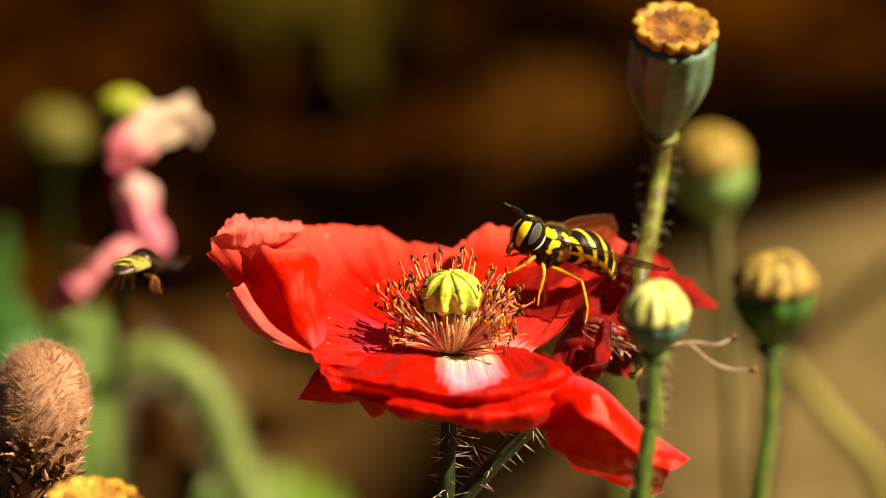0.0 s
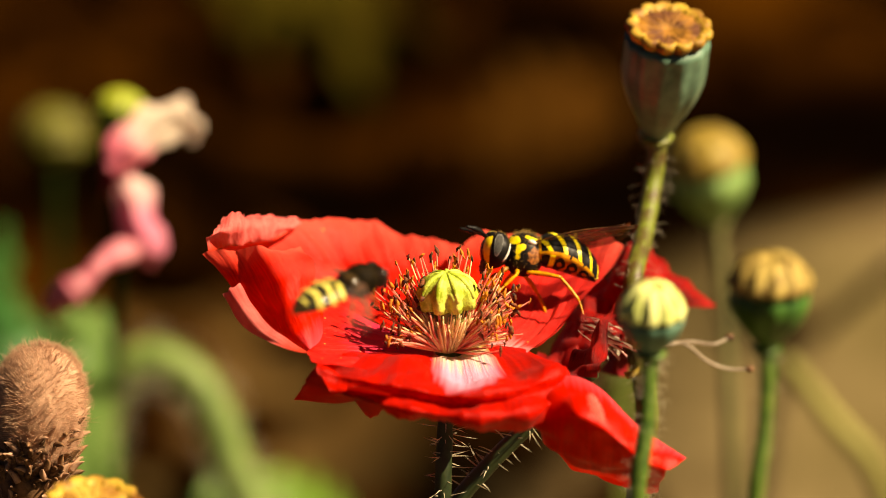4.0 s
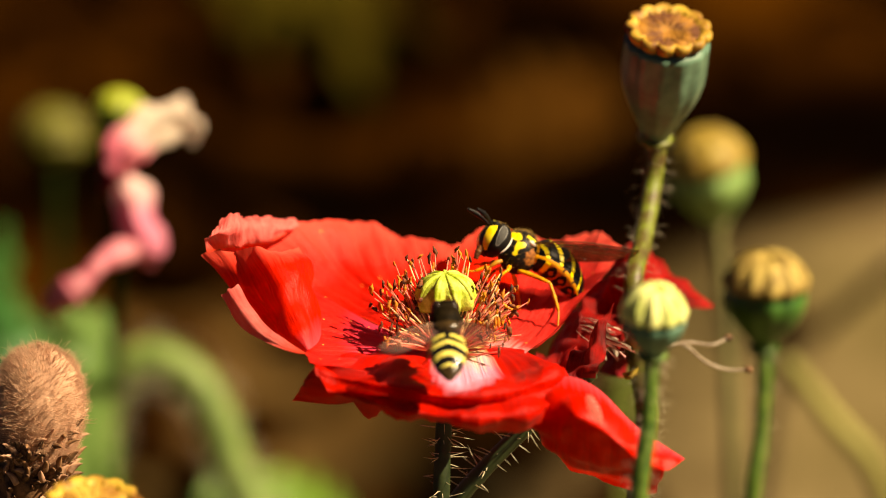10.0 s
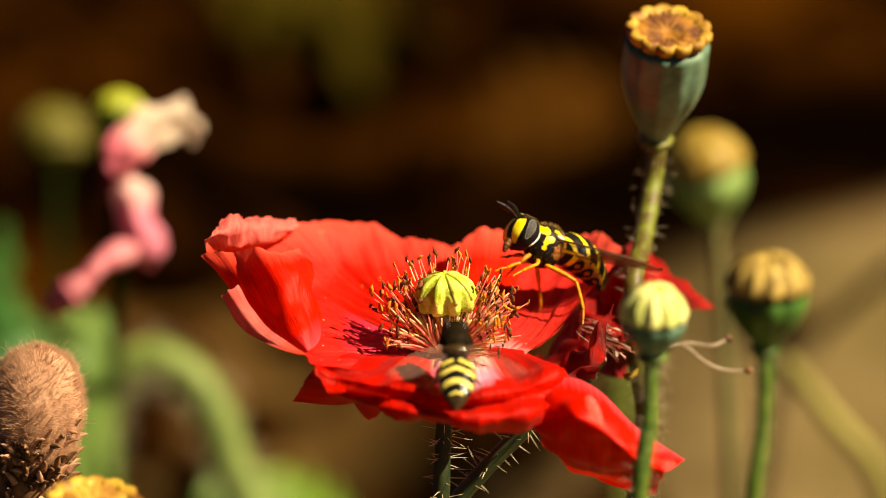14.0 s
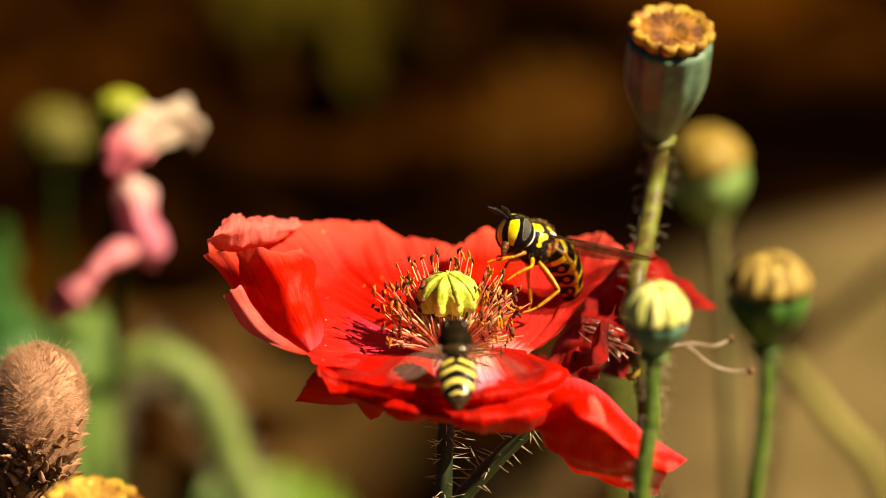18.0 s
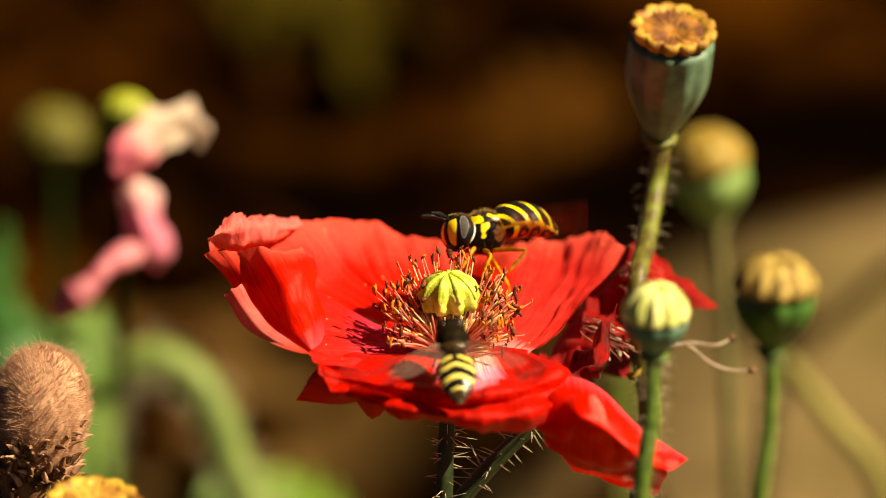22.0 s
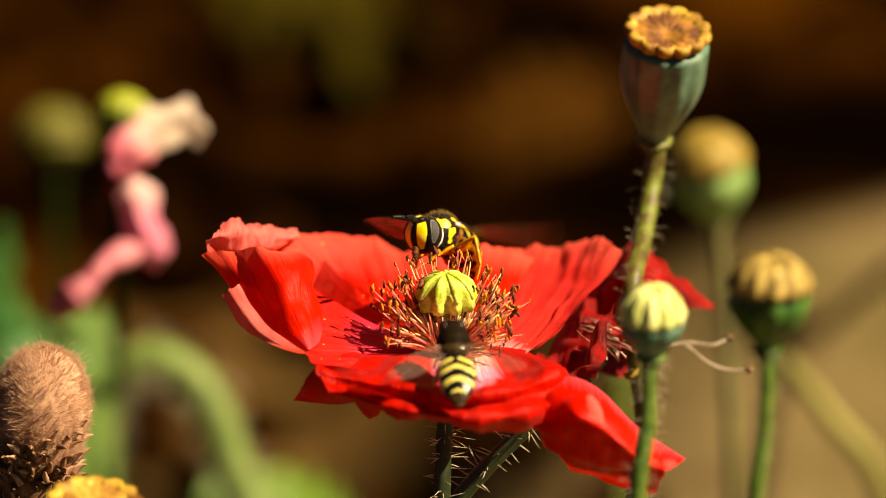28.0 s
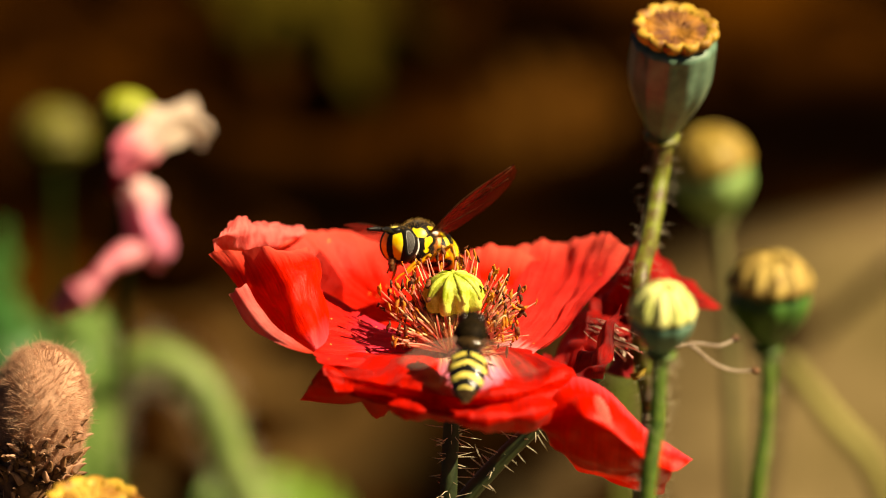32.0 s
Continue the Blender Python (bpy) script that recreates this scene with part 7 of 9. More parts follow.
    walk(WILTED, [
        (0, pose(-0.00606, 0.00794, -0.00377, 0.00, 0.11, 0.00)),
        (0.5, pose(-0.00606, 0.00794, -0.00389, 0.00, 0.04, 0.00)),
        (1, pose(-0.00606, 0.00794, -0.00400, 0.00, 0.00, 0.00)),
        (1.5, pose(-0.00606, 0.00794, -0.00354, 0.00, 0.09, 0.00)),
        (2, pose(-0.00606, 0.00794, -0.00389, 0.00, 0.09, 0.00)),
        (2.5, pose(-0.00606, 0.00794, -0.00400, 0.00, 0.07, 0.00)),
        (3, pose(-0.00606, 0.00794, -0.00389, 0.00, 0.02, 0.00)),
        (3.5, pose(-0.00606, 0.00794, -0.00377, 0.00, 0.02, 0.00)),
        (5.5, pose(-0.00606, 0.00794, -0.00377, 0.00, 0.02, 0.00)),
        (6, pose(-0.00606, 0.00794, -0.00377, 0.00, 0.07, 0.00)),
        (6.5, pose(-0.00606, 0.00794, -0.00389, 0.00, 0.04, 0.00)),
        (7, pose(-0.00606, 0.00794, -0.00389, 0.00, 0.00, 0.00)),
        (7.5, pose(-0.00606, 0.00794, -0.00377, 0.00, -0.02, 0.00)),
        (8, pose(-0.00606, 0.00794, -0.00389, 0.00, 0.04, 0.00)),
        (8.5, pose(-0.00606, 0.00794, -0.00400, 0.00, 0.04, 0.00)),
        (9, pose(-0.00606, 0.00794, -0.00400, 0.00, 0.07, 0.00)),
        (9.5, pose(-0.00606, 0.00794, -0.00389, 0.00, 0.04, 0.00)),
        (10, pose(-0.00606, 0.00794, -0.00389, 0.00, -0.02, 0.00)),
        (10.5, pose(-0.00606, 0.00794, -0.00377, 0.00, -0.02, 0.00)),
        (11, pose(-0.00606, 0.00794, -0.00389, 0.00, 0.02, 0.00)),
        (11.5, pose(-0.00606, 0.00794, -0.00400, 0.00, 0.04, 0.00)),
        (12, pose(-0.00606, 0.00794, -0.00389, 0.00, 0.00, 0.00)),
        (12.5, pose(-0.00606, 0.00794, -0.00400, 0.00, -0.02, 0.00)),
        (13, pose(-0.00606, 0.00794, -0.00400, 0.00, 0.00, 0.00)),
        (13.5, pose(-0.00606, 0.00794, -0.00389, 0.00, 0.02, 0.00)),
        (14, pose(-0.00606, 0.00794, -0.00400, 0.00, -0.02, 0.00)),
        (14.5, pose(-0.00606, 0.00794, -0.00389, 0.00, 0.02, 0.00)),
        (16.5, pose(-0.00606, 0.00794, -0.00400, 0.00, 0.02, 0.00)),
        (17, pose(-0.00606, 0.00794, -0.00389, 0.00, 0.02, 0.00)),
        (17.5, pose(-0.00606, 0.00794, -0.00400, 0.00, 0.00, 0.00)),
        (18, pose(-0.00606, 0.00794, -0.00400, 0.00, 0.04, 0.00)),
        (18.5, pose(-0.00606, 0.00794, -0.00400, 0.00, 0.02, 0.00)),
        (19, pose(-0.00606, 0.00794, -0.00400, 0.00, 0.00, 0.00)),
        (19.5, pose(-0.00606, 0.00794, -0.00400, 0.00, 0.07, 0.00)),
        (20, pose(-0.00606, 0.00794, -0.00377, 0.00, -0.02, 0.00)),
        (20.5, pose(-0.00606, 0.00794, -0.00400, 0.00, 0.00, 0.00)),
        (21, pose(-0.00606, 0.00794, -0.00423, 0.00, 0.15, 0.00)),
        (21.5, pose(-0.00606, 0.00794, -0.00400, 0.00, 0.15, 0.00)),
        (22, pose(-0.00606, 0.00794, -0.00389, 0.00, 0.07, 0.00)),
        (22.5, pose(-0.00606, 0.00794, -0.00400, 0.00, -0.02, 0.00)),
        (23, pose(-0.00606, 0.00794, -0.00423, 0.00, 0.09, 0.00)),
        (23.5, pose(-0.00606, 0.00794, -0.00389, 0.00, 0.11, 0.00)),
        (24, pose(-0.00606, 0.00794, -0.00377, 0.00, 0.04, 0.00)),
        (24.5, pose(-0.00606, 0.00794, -0.00411, 0.00, 0.04, 0.00)),
        (25, pose(-0.00606, 0.00794, -0.00389, 0.00, 0.07, 0.00)),
        (25.5, pose(-0.00606, 0.00794, -0.00389, 0.00, 0.04, 0.00)),
        (27.5, pose(-0.00606, 0.00794, -0.00389, 0.00, 0.09, 0.00)),
        (28, pose(-0.00606, 0.00794, -0.00389, 0.00, 0.00, 0.00)),
        (28.5, pose(-0.00606, 0.00794, -0.00411, 0.00, 0.17, 0.00)),
        (29, pose(-0.00606, 0.00794, -0.00377, 0.00, -0.04, 0.00)),
        (29.5, pose(-0.00606, 0.00794, -0.00411, 0.00, 0.17, 0.00)),
        (30, pose(-0.00606, 0.00794, -0.00411, 0.00, 0.09, 0.00)),
        (30.5, pose(-0.00606, 0.00794, -0.00400, 0.00, 0.11, 0.00)),
        (31, pose(-0.00606, 0.00794, -0.00400, 0.00, 0.09, 0.00)),
        (31.5, pose(-0.00606, 0.00794, -0.00389, 0.00, 0.11, 0.00)),
        (32, pose(-0.00606, 0.00794, -0.00389, 0.00, 0.17, 0.00)),
    ])
    walk(PINK_POPPY, [
        (0, pose(-0.06346, 0.23265, -0.00370, 0.00, 0.12, 0.00)),
        (0.5, pose(-0.06346, 0.23265, -0.00370, 0.00, 0.05, 0.00)),
        (1, pose(-0.06346, 0.23265, -0.00370, 0.00, 0.05, 0.00)),
        (1.5, pose(-0.06346, 0.23265, -0.00370, 0.00, 0.05, 0.00)),
        (2, pose(-0.06346, 0.23265, -0.00385, 0.00, 0.07, 0.00)),
        (2.5, pose(-0.06346, 0.23265, -0.00385, 0.00, 0.17, 0.00)),
        (3, pose(-0.06346, 0.23265, -0.00385, 0.00, 0.10, 0.00)),
        (3.5, pose(-0.06346, 0.23265, -0.00385, 0.00, 0.02, 0.00)),
        (5.5, pose(-0.06346, 0.23265, -0.00385, 0.00, 0.02, 0.00)),
        (6, pose(-0.06346, 0.23265, -0.00385, 0.00, 0.02, 0.00)),
        (6.5, pose(-0.06346, 0.23265, -0.00385, 0.00, 0.02, 0.00)),
        (7, pose(-0.06346, 0.23265, -0.00385, 0.00, 0.02, 0.00)),
        (7.5, pose(-0.06346, 0.23265, -0.00385, 0.00, 0.02, 0.00)),
        (8, pose(-0.06346, 0.23265, -0.00385, 0.00, 0.02, 0.00)),
        (8.5, pose(-0.06346, 0.23265, -0.00400, 0.00, 0.12, 0.00)),
        (9, pose(-0.06346, 0.23265, -0.00385, 0.00, 0.02, 0.00)),
        (9.5, pose(-0.06346, 0.23265, -0.00385, 0.00, 0.00, 0.00)),
        (10, pose(-0.06346, 0.23265, -0.00385, 0.00, 0.00, 0.00)),
        (10.5, pose(-0.06346, 0.23265, -0.00400, 0.00, 0.00, 0.00)),
        (11, pose(-0.06346, 0.23265, -0.00400, 0.00, 0.00, 0.00)),
        (11.5, pose(-0.06346, 0.23265, -0.00400, 0.00, 0.00, 0.00)),
        (12, pose(-0.06346, 0.23265, -0.00400, 0.00, 0.00, 0.00)),
        (12.5, pose(-0.06346, 0.23265, -0.00400, 0.00, 0.00, 0.00)),
        (13, pose(-0.06346, 0.23265, -0.00400, 0.00, 0.00, 0.00)),
        (13.5, pose(-0.06346, 0.23265, -0.00400, 0.00, 0.00, 0.00)),
        (14, pose(-0.06346, 0.23265, -0.00400, 0.00, 0.00, 0.00)),
        (14.5, pose(-0.06346, 0.23265, -0.00400, 0.00, 0.00, 0.00)),
        (16.5, pose(-0.06346, 0.23265, -0.00400, 0.00, 0.00, 0.00)),
        (17, pose(-0.06346, 0.23265, -0.00400, 0.00, 0.12, 0.00)),
        (17.5, pose(-0.06346, 0.23265, -0.00400, 0.00, 0.17, 0.00)),
        (18, pose(-0.06346, 0.23265, -0.00400, 0.00, 0.05, 0.00)),
        (18.5, pose(-0.06346, 0.23265, -0.00400, 0.00, 0.12, 0.00)),
        (19, pose(-0.06346, 0.23265, -0.00414, 0.00, 0.19, 0.00)),
        (19.5, pose(-0.06346, 0.23265, -0.00414, 0.00, 0.19, 0.00)),
        (20, pose(-0.06346, 0.23265, -0.00414, 0.00, 0.07, 0.00)),
        (20.5, pose(-0.06346, 0.23265, -0.00414, 0.00, 0.07, 0.00)),
        (21, pose(-0.06346, 0.23265, -0.00414, 0.00, 0.17, 0.00)),
        (21.5, pose(-0.06346, 0.23265, -0.00414, 0.00, 0.24, 0.00)),
        (22, pose(-0.06346, 0.23265, -0.00429, 0.00, 0.22, 0.00)),
        (22.5, pose(-0.06346, 0.23265, -0.00414, 0.00, 0.14, 0.00)),
        (23, pose(-0.06346, 0.23265, -0.00414, 0.00, 0.14, 0.00)),
        (23.5, pose(-0.06346, 0.23265, -0.00414, 0.00, 0.14, 0.00)),
        (24, pose(-0.06346, 0.23265, -0.00414, 0.00, 0.14, 0.00)),
        (24.5, pose(-0.06346, 0.23265, -0.00414, 0.00, 0.14, 0.00)),
        (25, pose(-0.06346, 0.23265, -0.00414, 0.00, 0.14, 0.00)),
        (25.5, pose(-0.06346, 0.23265, -0.00414, 0.00, 0.14, 0.00)),
        (27.5, pose(-0.06346, 0.23265, -0.00414, 0.00, 0.14, 0.00)),
        (28, pose(-0.06346, 0.23265, -0.00414, 0.00, 0.14, 0.00)),
        (28.5, pose(-0.06346, 0.23265, -0.00414, 0.00, 0.14, 0.00)),
        (29, pose(-0.06346, 0.23265, -0.00414, 0.00, 0.14, 0.00)),
        (29.5, pose(-0.06346, 0.23265, -0.00414, 0.00, 0.14, 0.00)),
        (30, pose(-0.06346, 0.23265, -0.00414, 0.00, 0.14, 0.00)),
        (30.5, pose(-0.06346, 0.23265, -0.00414, 0.00, 0.14, 0.00)),
        (31, pose(-0.06346, 0.23265, -0.00414, 0.00, 0.17, 0.00)),
        (31.5, pose(-0.06346, 0.23265, -0.00414, 0.00, 0.26, 0.00)),
        (32, pose(-0.06346, 0.23265, -0.00414, 0.00, 0.26, 0.00)),
    ])
    walk(DOWNY, [
        (0, pose(-0.05107, 0.00419, -0.00365, 0.00, 0.09, 0.00)),
        (0.5, pose(-0.05107, 0.00419, -0.00377, 0.00, 0.06, 0.00)),
        (1, pose(-0.05107, 0.00419, -0.00365, 0.00, 0.04, 0.00)),
        (1.5, pose(-0.05107, 0.00419, -0.00365, 0.00, 0.04, 0.00)),
        (2, pose(-0.05107, 0.00419, -0.00377, 0.00, 0.09, 0.00)),
        (2.5, pose(-0.05107, 0.00419, -0.00377, 0.00, 0.09, 0.00)),
        (3, pose(-0.05107, 0.00419, -0.00377, 0.00, 0.09, 0.00)),
        (3.5, pose(-0.05107, 0.00419, -0.00365, 0.00, 0.04, 0.00)),
        (5.5, pose(-0.05107, 0.00419, -0.00377, 0.00, 0.06, 0.00)),
        (6, pose(-0.05107, 0.00419, -0.00388, 0.00, 0.04, 0.00)),
        (6.5, pose(-0.05107, 0.00419, -0.00388, 0.00, 0.02, 0.00)),
        (7, pose(-0.05107, 0.00419, -0.00377, 0.00, 0.02, 0.00)),
        (7.5, pose(-0.05107, 0.00419, -0.00377, 0.00, 0.02, 0.00)),
        (8, pose(-0.05107, 0.00419, -0.00388, 0.00, 0.04, 0.00)),
        (8.5, pose(-0.05107, 0.00419, -0.00388, 0.00, 0.06, 0.00)),
        (9, pose(-0.05107, 0.00419, -0.00377, 0.00, 0.04, 0.00)),
        (9.5, pose(-0.05107, 0.00419, -0.00388, 0.00, 0.02, 0.00)),
        (10, pose(-0.05107, 0.00419, -0.00388, 0.00, 0.00, 0.00)),
        (10.5, pose(-0.05107, 0.00419, -0.00388, 0.00, 0.02, 0.00)),
        (11, pose(-0.05107, 0.00419, -0.00388, 0.00, 0.02, 0.00)),
        (11.5, pose(-0.05107, 0.00419, -0.00388, 0.00, 0.02, 0.00)),
        (12, pose(-0.05107, 0.00419, -0.00388, 0.00, 0.00, 0.00)),
        (12.5, pose(-0.05107, 0.00419, -0.00388, 0.00, -0.02, 0.00)),
        (13, pose(-0.05107, 0.00419, -0.00400, 0.00, 0.00, 0.00)),
        (13.5, pose(-0.05107, 0.00419, -0.00400, 0.00, 0.00, 0.00)),
        (14, pose(-0.05107, 0.00419, -0.00388, 0.00, -0.04, 0.00)),
        (14.5, pose(-0.05107, 0.00419, -0.00400, 0.00, -0.04, 0.00)),
        (16.5, pose(-0.05107, 0.00419, -0.00388, 0.00, 0.00, 0.00)),
        (17, pose(-0.05107, 0.00419, -0.00400, 0.00, 0.00, 0.00)),
        (17.5, pose(-0.05107, 0.00419, -0.00388, 0.00, 0.04, 0.00)),
        (18, pose(-0.05107, 0.00419, -0.00388, 0.00, 0.00, 0.00)),
        (18.5, pose(-0.05107, 0.00419, -0.00388, 0.00, 0.00, 0.00)),
        (19, pose(-0.05107, 0.00419, -0.00388, 0.00, 0.06, 0.00)),
        (19.5, pose(-0.05107, 0.00419, -0.00388, 0.00, 0.06, 0.00)),
        (20, pose(-0.05107, 0.00419, -0.00400, 0.00, 0.02, 0.00)),
        (20.5, pose(-0.05107, 0.00419, -0.00400, 0.00, 0.02, 0.00)),
        (21, pose(-0.05107, 0.00419, -0.00400, 0.00, 0.04, 0.00)),
        (21.5, pose(-0.05107, 0.00419, -0.00400, 0.00, 0.09, 0.00)),
        (22, pose(-0.05107, 0.00419, -0.00400, 0.00, 0.09, 0.00)),
        (22.5, pose(-0.05107, 0.00419, -0.00400, 0.00, 0.06, 0.00)),
        (23, pose(-0.05107, 0.00419, -0.00400, 0.00, 0.04, 0.00)),
        (23.5, pose(-0.05107, 0.00419, -0.00400, 0.00, 0.04, 0.00)),
        (24, pose(-0.05107, 0.00419, -0.00400, 0.00, 0.09, 0.00)),
        (24.5, pose(-0.05107, 0.00419, -0.00400, 0.00, 0.11, 0.00)),
        (25, pose(-0.05107, 0.00419, -0.00400, 0.00, 0.09, 0.00)),
        (25.5, pose(-0.05107, 0.00419, -0.00400, 0.00, 0.06, 0.00)),
        (27.5, pose(-0.05107, 0.00419, -0.00411, 0.00, 0.06, 0.00)),
        (28, pose(-0.05107, 0.00419, -0.00400, 0.00, 0.11, 0.00)),
        (28.5, pose(-0.05107, 0.00419, -0.00411, 0.00, 0.06, 0.00)),
        (29, pose(-0.05107, 0.00419, -0.00400, 0.00, 0.09, 0.00)),
        (29.5, pose(-0.05107, 0.00419, -0.00411, 0.00, 0.13, 0.00)),
        (30, pose(-0.05107, 0.00419, -0.00411, 0.00, 0.06, 0.00)),
        (30.5, pose(-0.05107, 0.00419, -0.00400, 0.00, 0.13, 0.00)),
        (31, pose(-0.05107, 0.00419, -0.00411, 0.00, 0.11, 0.00)),
        (31.5, pose(-0.05107, 0.00419, -0.00400, 0.00, 0.13, 0.00)),
        (32, pose(-0.05107, 0.00419, -0.00388, 0.00, 0.11, 0.00)),
    ])
    walk(PINK_PARTS["tail"], [
        (0, pose(0.01228, -0.11613, 0.26160, 0.00, -2.00, 0.00)),
        (0.5, pose(0.01228, -0.11613, 0.26160, 0.00, -1.00, 0.00)),
        (1, pose(0.01228, -0.11613, 0.26160, 0.00, -1.00, 0.00)),
        (1.5, pose(0.01228, -0.11613, 0.26160, 0.00, -3.00, 0.00)),
        (2, pose(0.01228, -0.11613, 0.26160, 0.00, -2.00, 0.00)),
        (2.5, pose(0.01228, -0.11613, 0.26160, 0.00, -1.00, 0.00)),
        (3, pose(0.01228, -0.11613, 0.26160, 0.00, 0.00, 0.00)),
        (3.5, pose(0.01228, -0.11613, 0.26160, 0.00, 0.00, 0.00)),
        (5.5, pose(0.01228, -0.11613, 0.26160, 0.00, -2.85, 0.00)),
        (6, pose(0.01228, -0.11613, 0.26160, 0.00, -2.85, 0.00)),
        (6.5, pose(0.01228, -0.11613, 0.26160, 0.00, -1.09, 0.00)),
        (7, pose(0.01228, -0.11613, 0.26160, 0.00, -1.32, 0.00)),
        (7.5, pose(0.01228, -0.11613, 0.26160, 0.00, -0.21, 0.00)),
        (8, pose(0.01228, -0.11613, 0.26160, 0.00, -1.32, 0.00)),
        (8.5, pose(0.01228, -0.11613, 0.26160, 0.00, 0.43, 0.00)),
        (9, pose(0.01228, -0.11613, 0.26160, 0.00, -0.44, 0.00)),
        (9.5, pose(0.01228, -0.11613, 0.26160, 0.00, -0.66, 0.00)),
        (10, pose(0.01228, -0.11613, 0.26160, 0.00, -0.66, 0.00)),
        (10.5, pose(0.01228, -0.11613, 0.26160, 0.00, 0.89, 0.00)),
        (11, pose(0.01228, -0.11613, 0.26160, 0.00, 0.66, 0.00)),
        (11.5, pose(0.01228, -0.11613, 0.26160, 0.00, 0.23, 0.00)),
        (12, pose(0.01228, -0.11613, 0.26160, 0.00, -1.09, 0.00)),
        (12.5, pose(0.01228, -0.11613, 0.26160, 0.00, -1.75, 0.00)),
        (13, pose(0.01228, -0.11613, 0.26160, 0.00, -0.00, 0.00)),
        (13.5, pose(0.01228, -0.11613, 0.26160, 0.00, -1.30, 0.00)),
        (14, pose(0.01228, -0.11613, 0.26160, 0.00, -1.96, 0.00)),
        (14.5, pose(0.01228, -0.11613, 0.26160, 0.00, -0.87, 0.00)),
        (16.5, pose(0.01228, -0.11613, 0.26160, 0.00, -2.41, 0.00)),
        (17, pose(0.01228, -0.11613, 0.26160, 0.00, -3.07, 0.00)),
        (17.5, pose(0.01228, -0.11613, 0.26160, 0.00, -3.28, 0.00)),
        (18, pose(0.01228, -0.11613, 0.26160, 0.00, -6.80, 0.00)),
        (18.5, pose(0.01228, -0.11613, 0.26160, 0.00, -3.95, 0.00)),
        (19, pose(0.01228, -0.11613, 0.26160, 0.00, -4.17, 0.00)),
        (19.5, pose(0.01228, -0.11613, 0.26160, 0.00, -3.72, 0.00)),
        (20, pose(0.01228, -0.11613, 0.26160, 0.00, -7.02, 0.00)),
        (20.5, pose(0.01228, -0.11613, 0.26160, 0.00, -5.04, 0.00)),
        (21, pose(0.01228, -0.11613, 0.26160, 0.00, -7.23, 0.00)),
        (21.5, pose(0.01228, -0.11613, 0.26160, 0.00, -7.23, 0.00)),
        (22, pose(0.01228, -0.11613, 0.26160, 0.00, -3.72, 0.00)),
        (22.5, pose(0.01228, -0.11613, 0.26160, 0.00, -5.26, 0.00)),
        (23, pose(0.01228, -0.11613, 0.26160, 0.00, -4.60, 0.00)),
        (23.5, pose(0.01228, -0.11613, 0.26160, 0.00, -3.50, 0.00)),
        (24, pose(0.01228, -0.11613, 0.26160, 0.00, -2.62, 0.00)),
        (24.5, pose(0.01228, -0.11613, 0.26160, 0.00, -2.62, 0.00)),
        (25, pose(0.01228, -0.11613, 0.26160, 0.00, -3.50, 0.00)),
        (25.5, pose(0.01228, -0.11613, 0.26160, 0.00, -1.09, 0.00)),
        (27.5, pose(0.01228, -0.11613, 0.26160, 0.00, -5.70, 0.00)),
        (28, pose(0.01228, -0.11613, 0.26160, 0.00, -4.38, 0.00)),
        (28.5, pose(0.01228, -0.11613, 0.26160, 0.00, -1.53, 0.00)),
        (29, pose(0.01228, -0.11613, 0.26160, 0.00, -2.84, 0.00)),
        (29.5, pose(0.01228, -0.11613, 0.26160, 0.00, -4.15, 0.00)),
        (30, pose(0.01228, -0.11613, 0.26160, 0.00, -3.94, 0.00)),
        (30.5, pose(0.01228, -0.11613, 0.26160, 0.00, -7.00, 0.00)),
        (31, pose(0.01228, -0.11613, 0.26160, 0.00, -5.04, 0.00)),
        (31.5, pose(0.01228, -0.11613, 0.26160, 0.00, -4.17, 0.00)),
        (32, pose(0.01228, -0.11613, 0.26160, 0.00, -4.17, 0.00)),
    ])
    walk(PETALS["back"], [
        (0, pose(0.00106, -0.00684, 0.29160, -1.60, 0.00, 0.00)),
        (2, pose(0.00106, -0.00684, 0.29160, -1.20, 0.00, 0.00)),
        (3, pose(0.00106, -0.00684, 0.29160, -0.80, 0.00, 0.00)),
        (3.5, pose(0.00106, -0.00684, 0.29160, 0.20, 0.00, 0.00)),
        (5.5, pose(0.00106, -0.00684, 0.29160, 0.00, 0.00, 0.00)),
        (13, pose(0.00106, -0.00684, 0.29160, 0.00, 0.00, 0.00)),
        (20, pose(0.00106, -0.00684, 0.29160, 0.30, 0.00, 0.00)),
        (21, pose(0.00106, -0.00684, 0.29160, 0.60, 0.00, 0.00)),
        (22, pose(0.00106, -0.00684, 0.29160, 0.20, 0.00, 0.00)),
        (25.5, pose(0.00106, -0.00684, 0.29160, 0.20, 0.00, 0.00)),
        (27.5, pose(0.00106, -0.00684, 0.29160, -3.40, 0.00, 0.00)),
        (28, pose(0.00106, -0.00684, 0.29160, -3.60, 0.00, 0.00)),
        (28.5, pose(0.00106, -0.00684, 0.29160, -1.80, 0.00, 0.00)),
        (29, pose(0.00106, -0.00684, 0.29160, -3.80, 0.00, 0.00)),
        (29.5, pose(0.00106, -0.00684, 0.29160, -2.60, 0.00, 0.00)),
        (30, pose(0.00106, -0.00684, 0.29160, -2.60, 0.00, 0.00)),
        (30.5, pose(0.00106, -0.00684, 0.29160, -2.20, 0.00, 0.00)),
        (31, pose(0.00106, -0.00684, 0.29160, -1.90, 0.00, 0.00)),
        (31.5, pose(0.00106, -0.00684, 0.29160, -4.00, 0.00, 0.00)),
        (32, pose(0.00106, -0.00684, 0.29160, -2.80, 0.00, 0.00)),
    ])
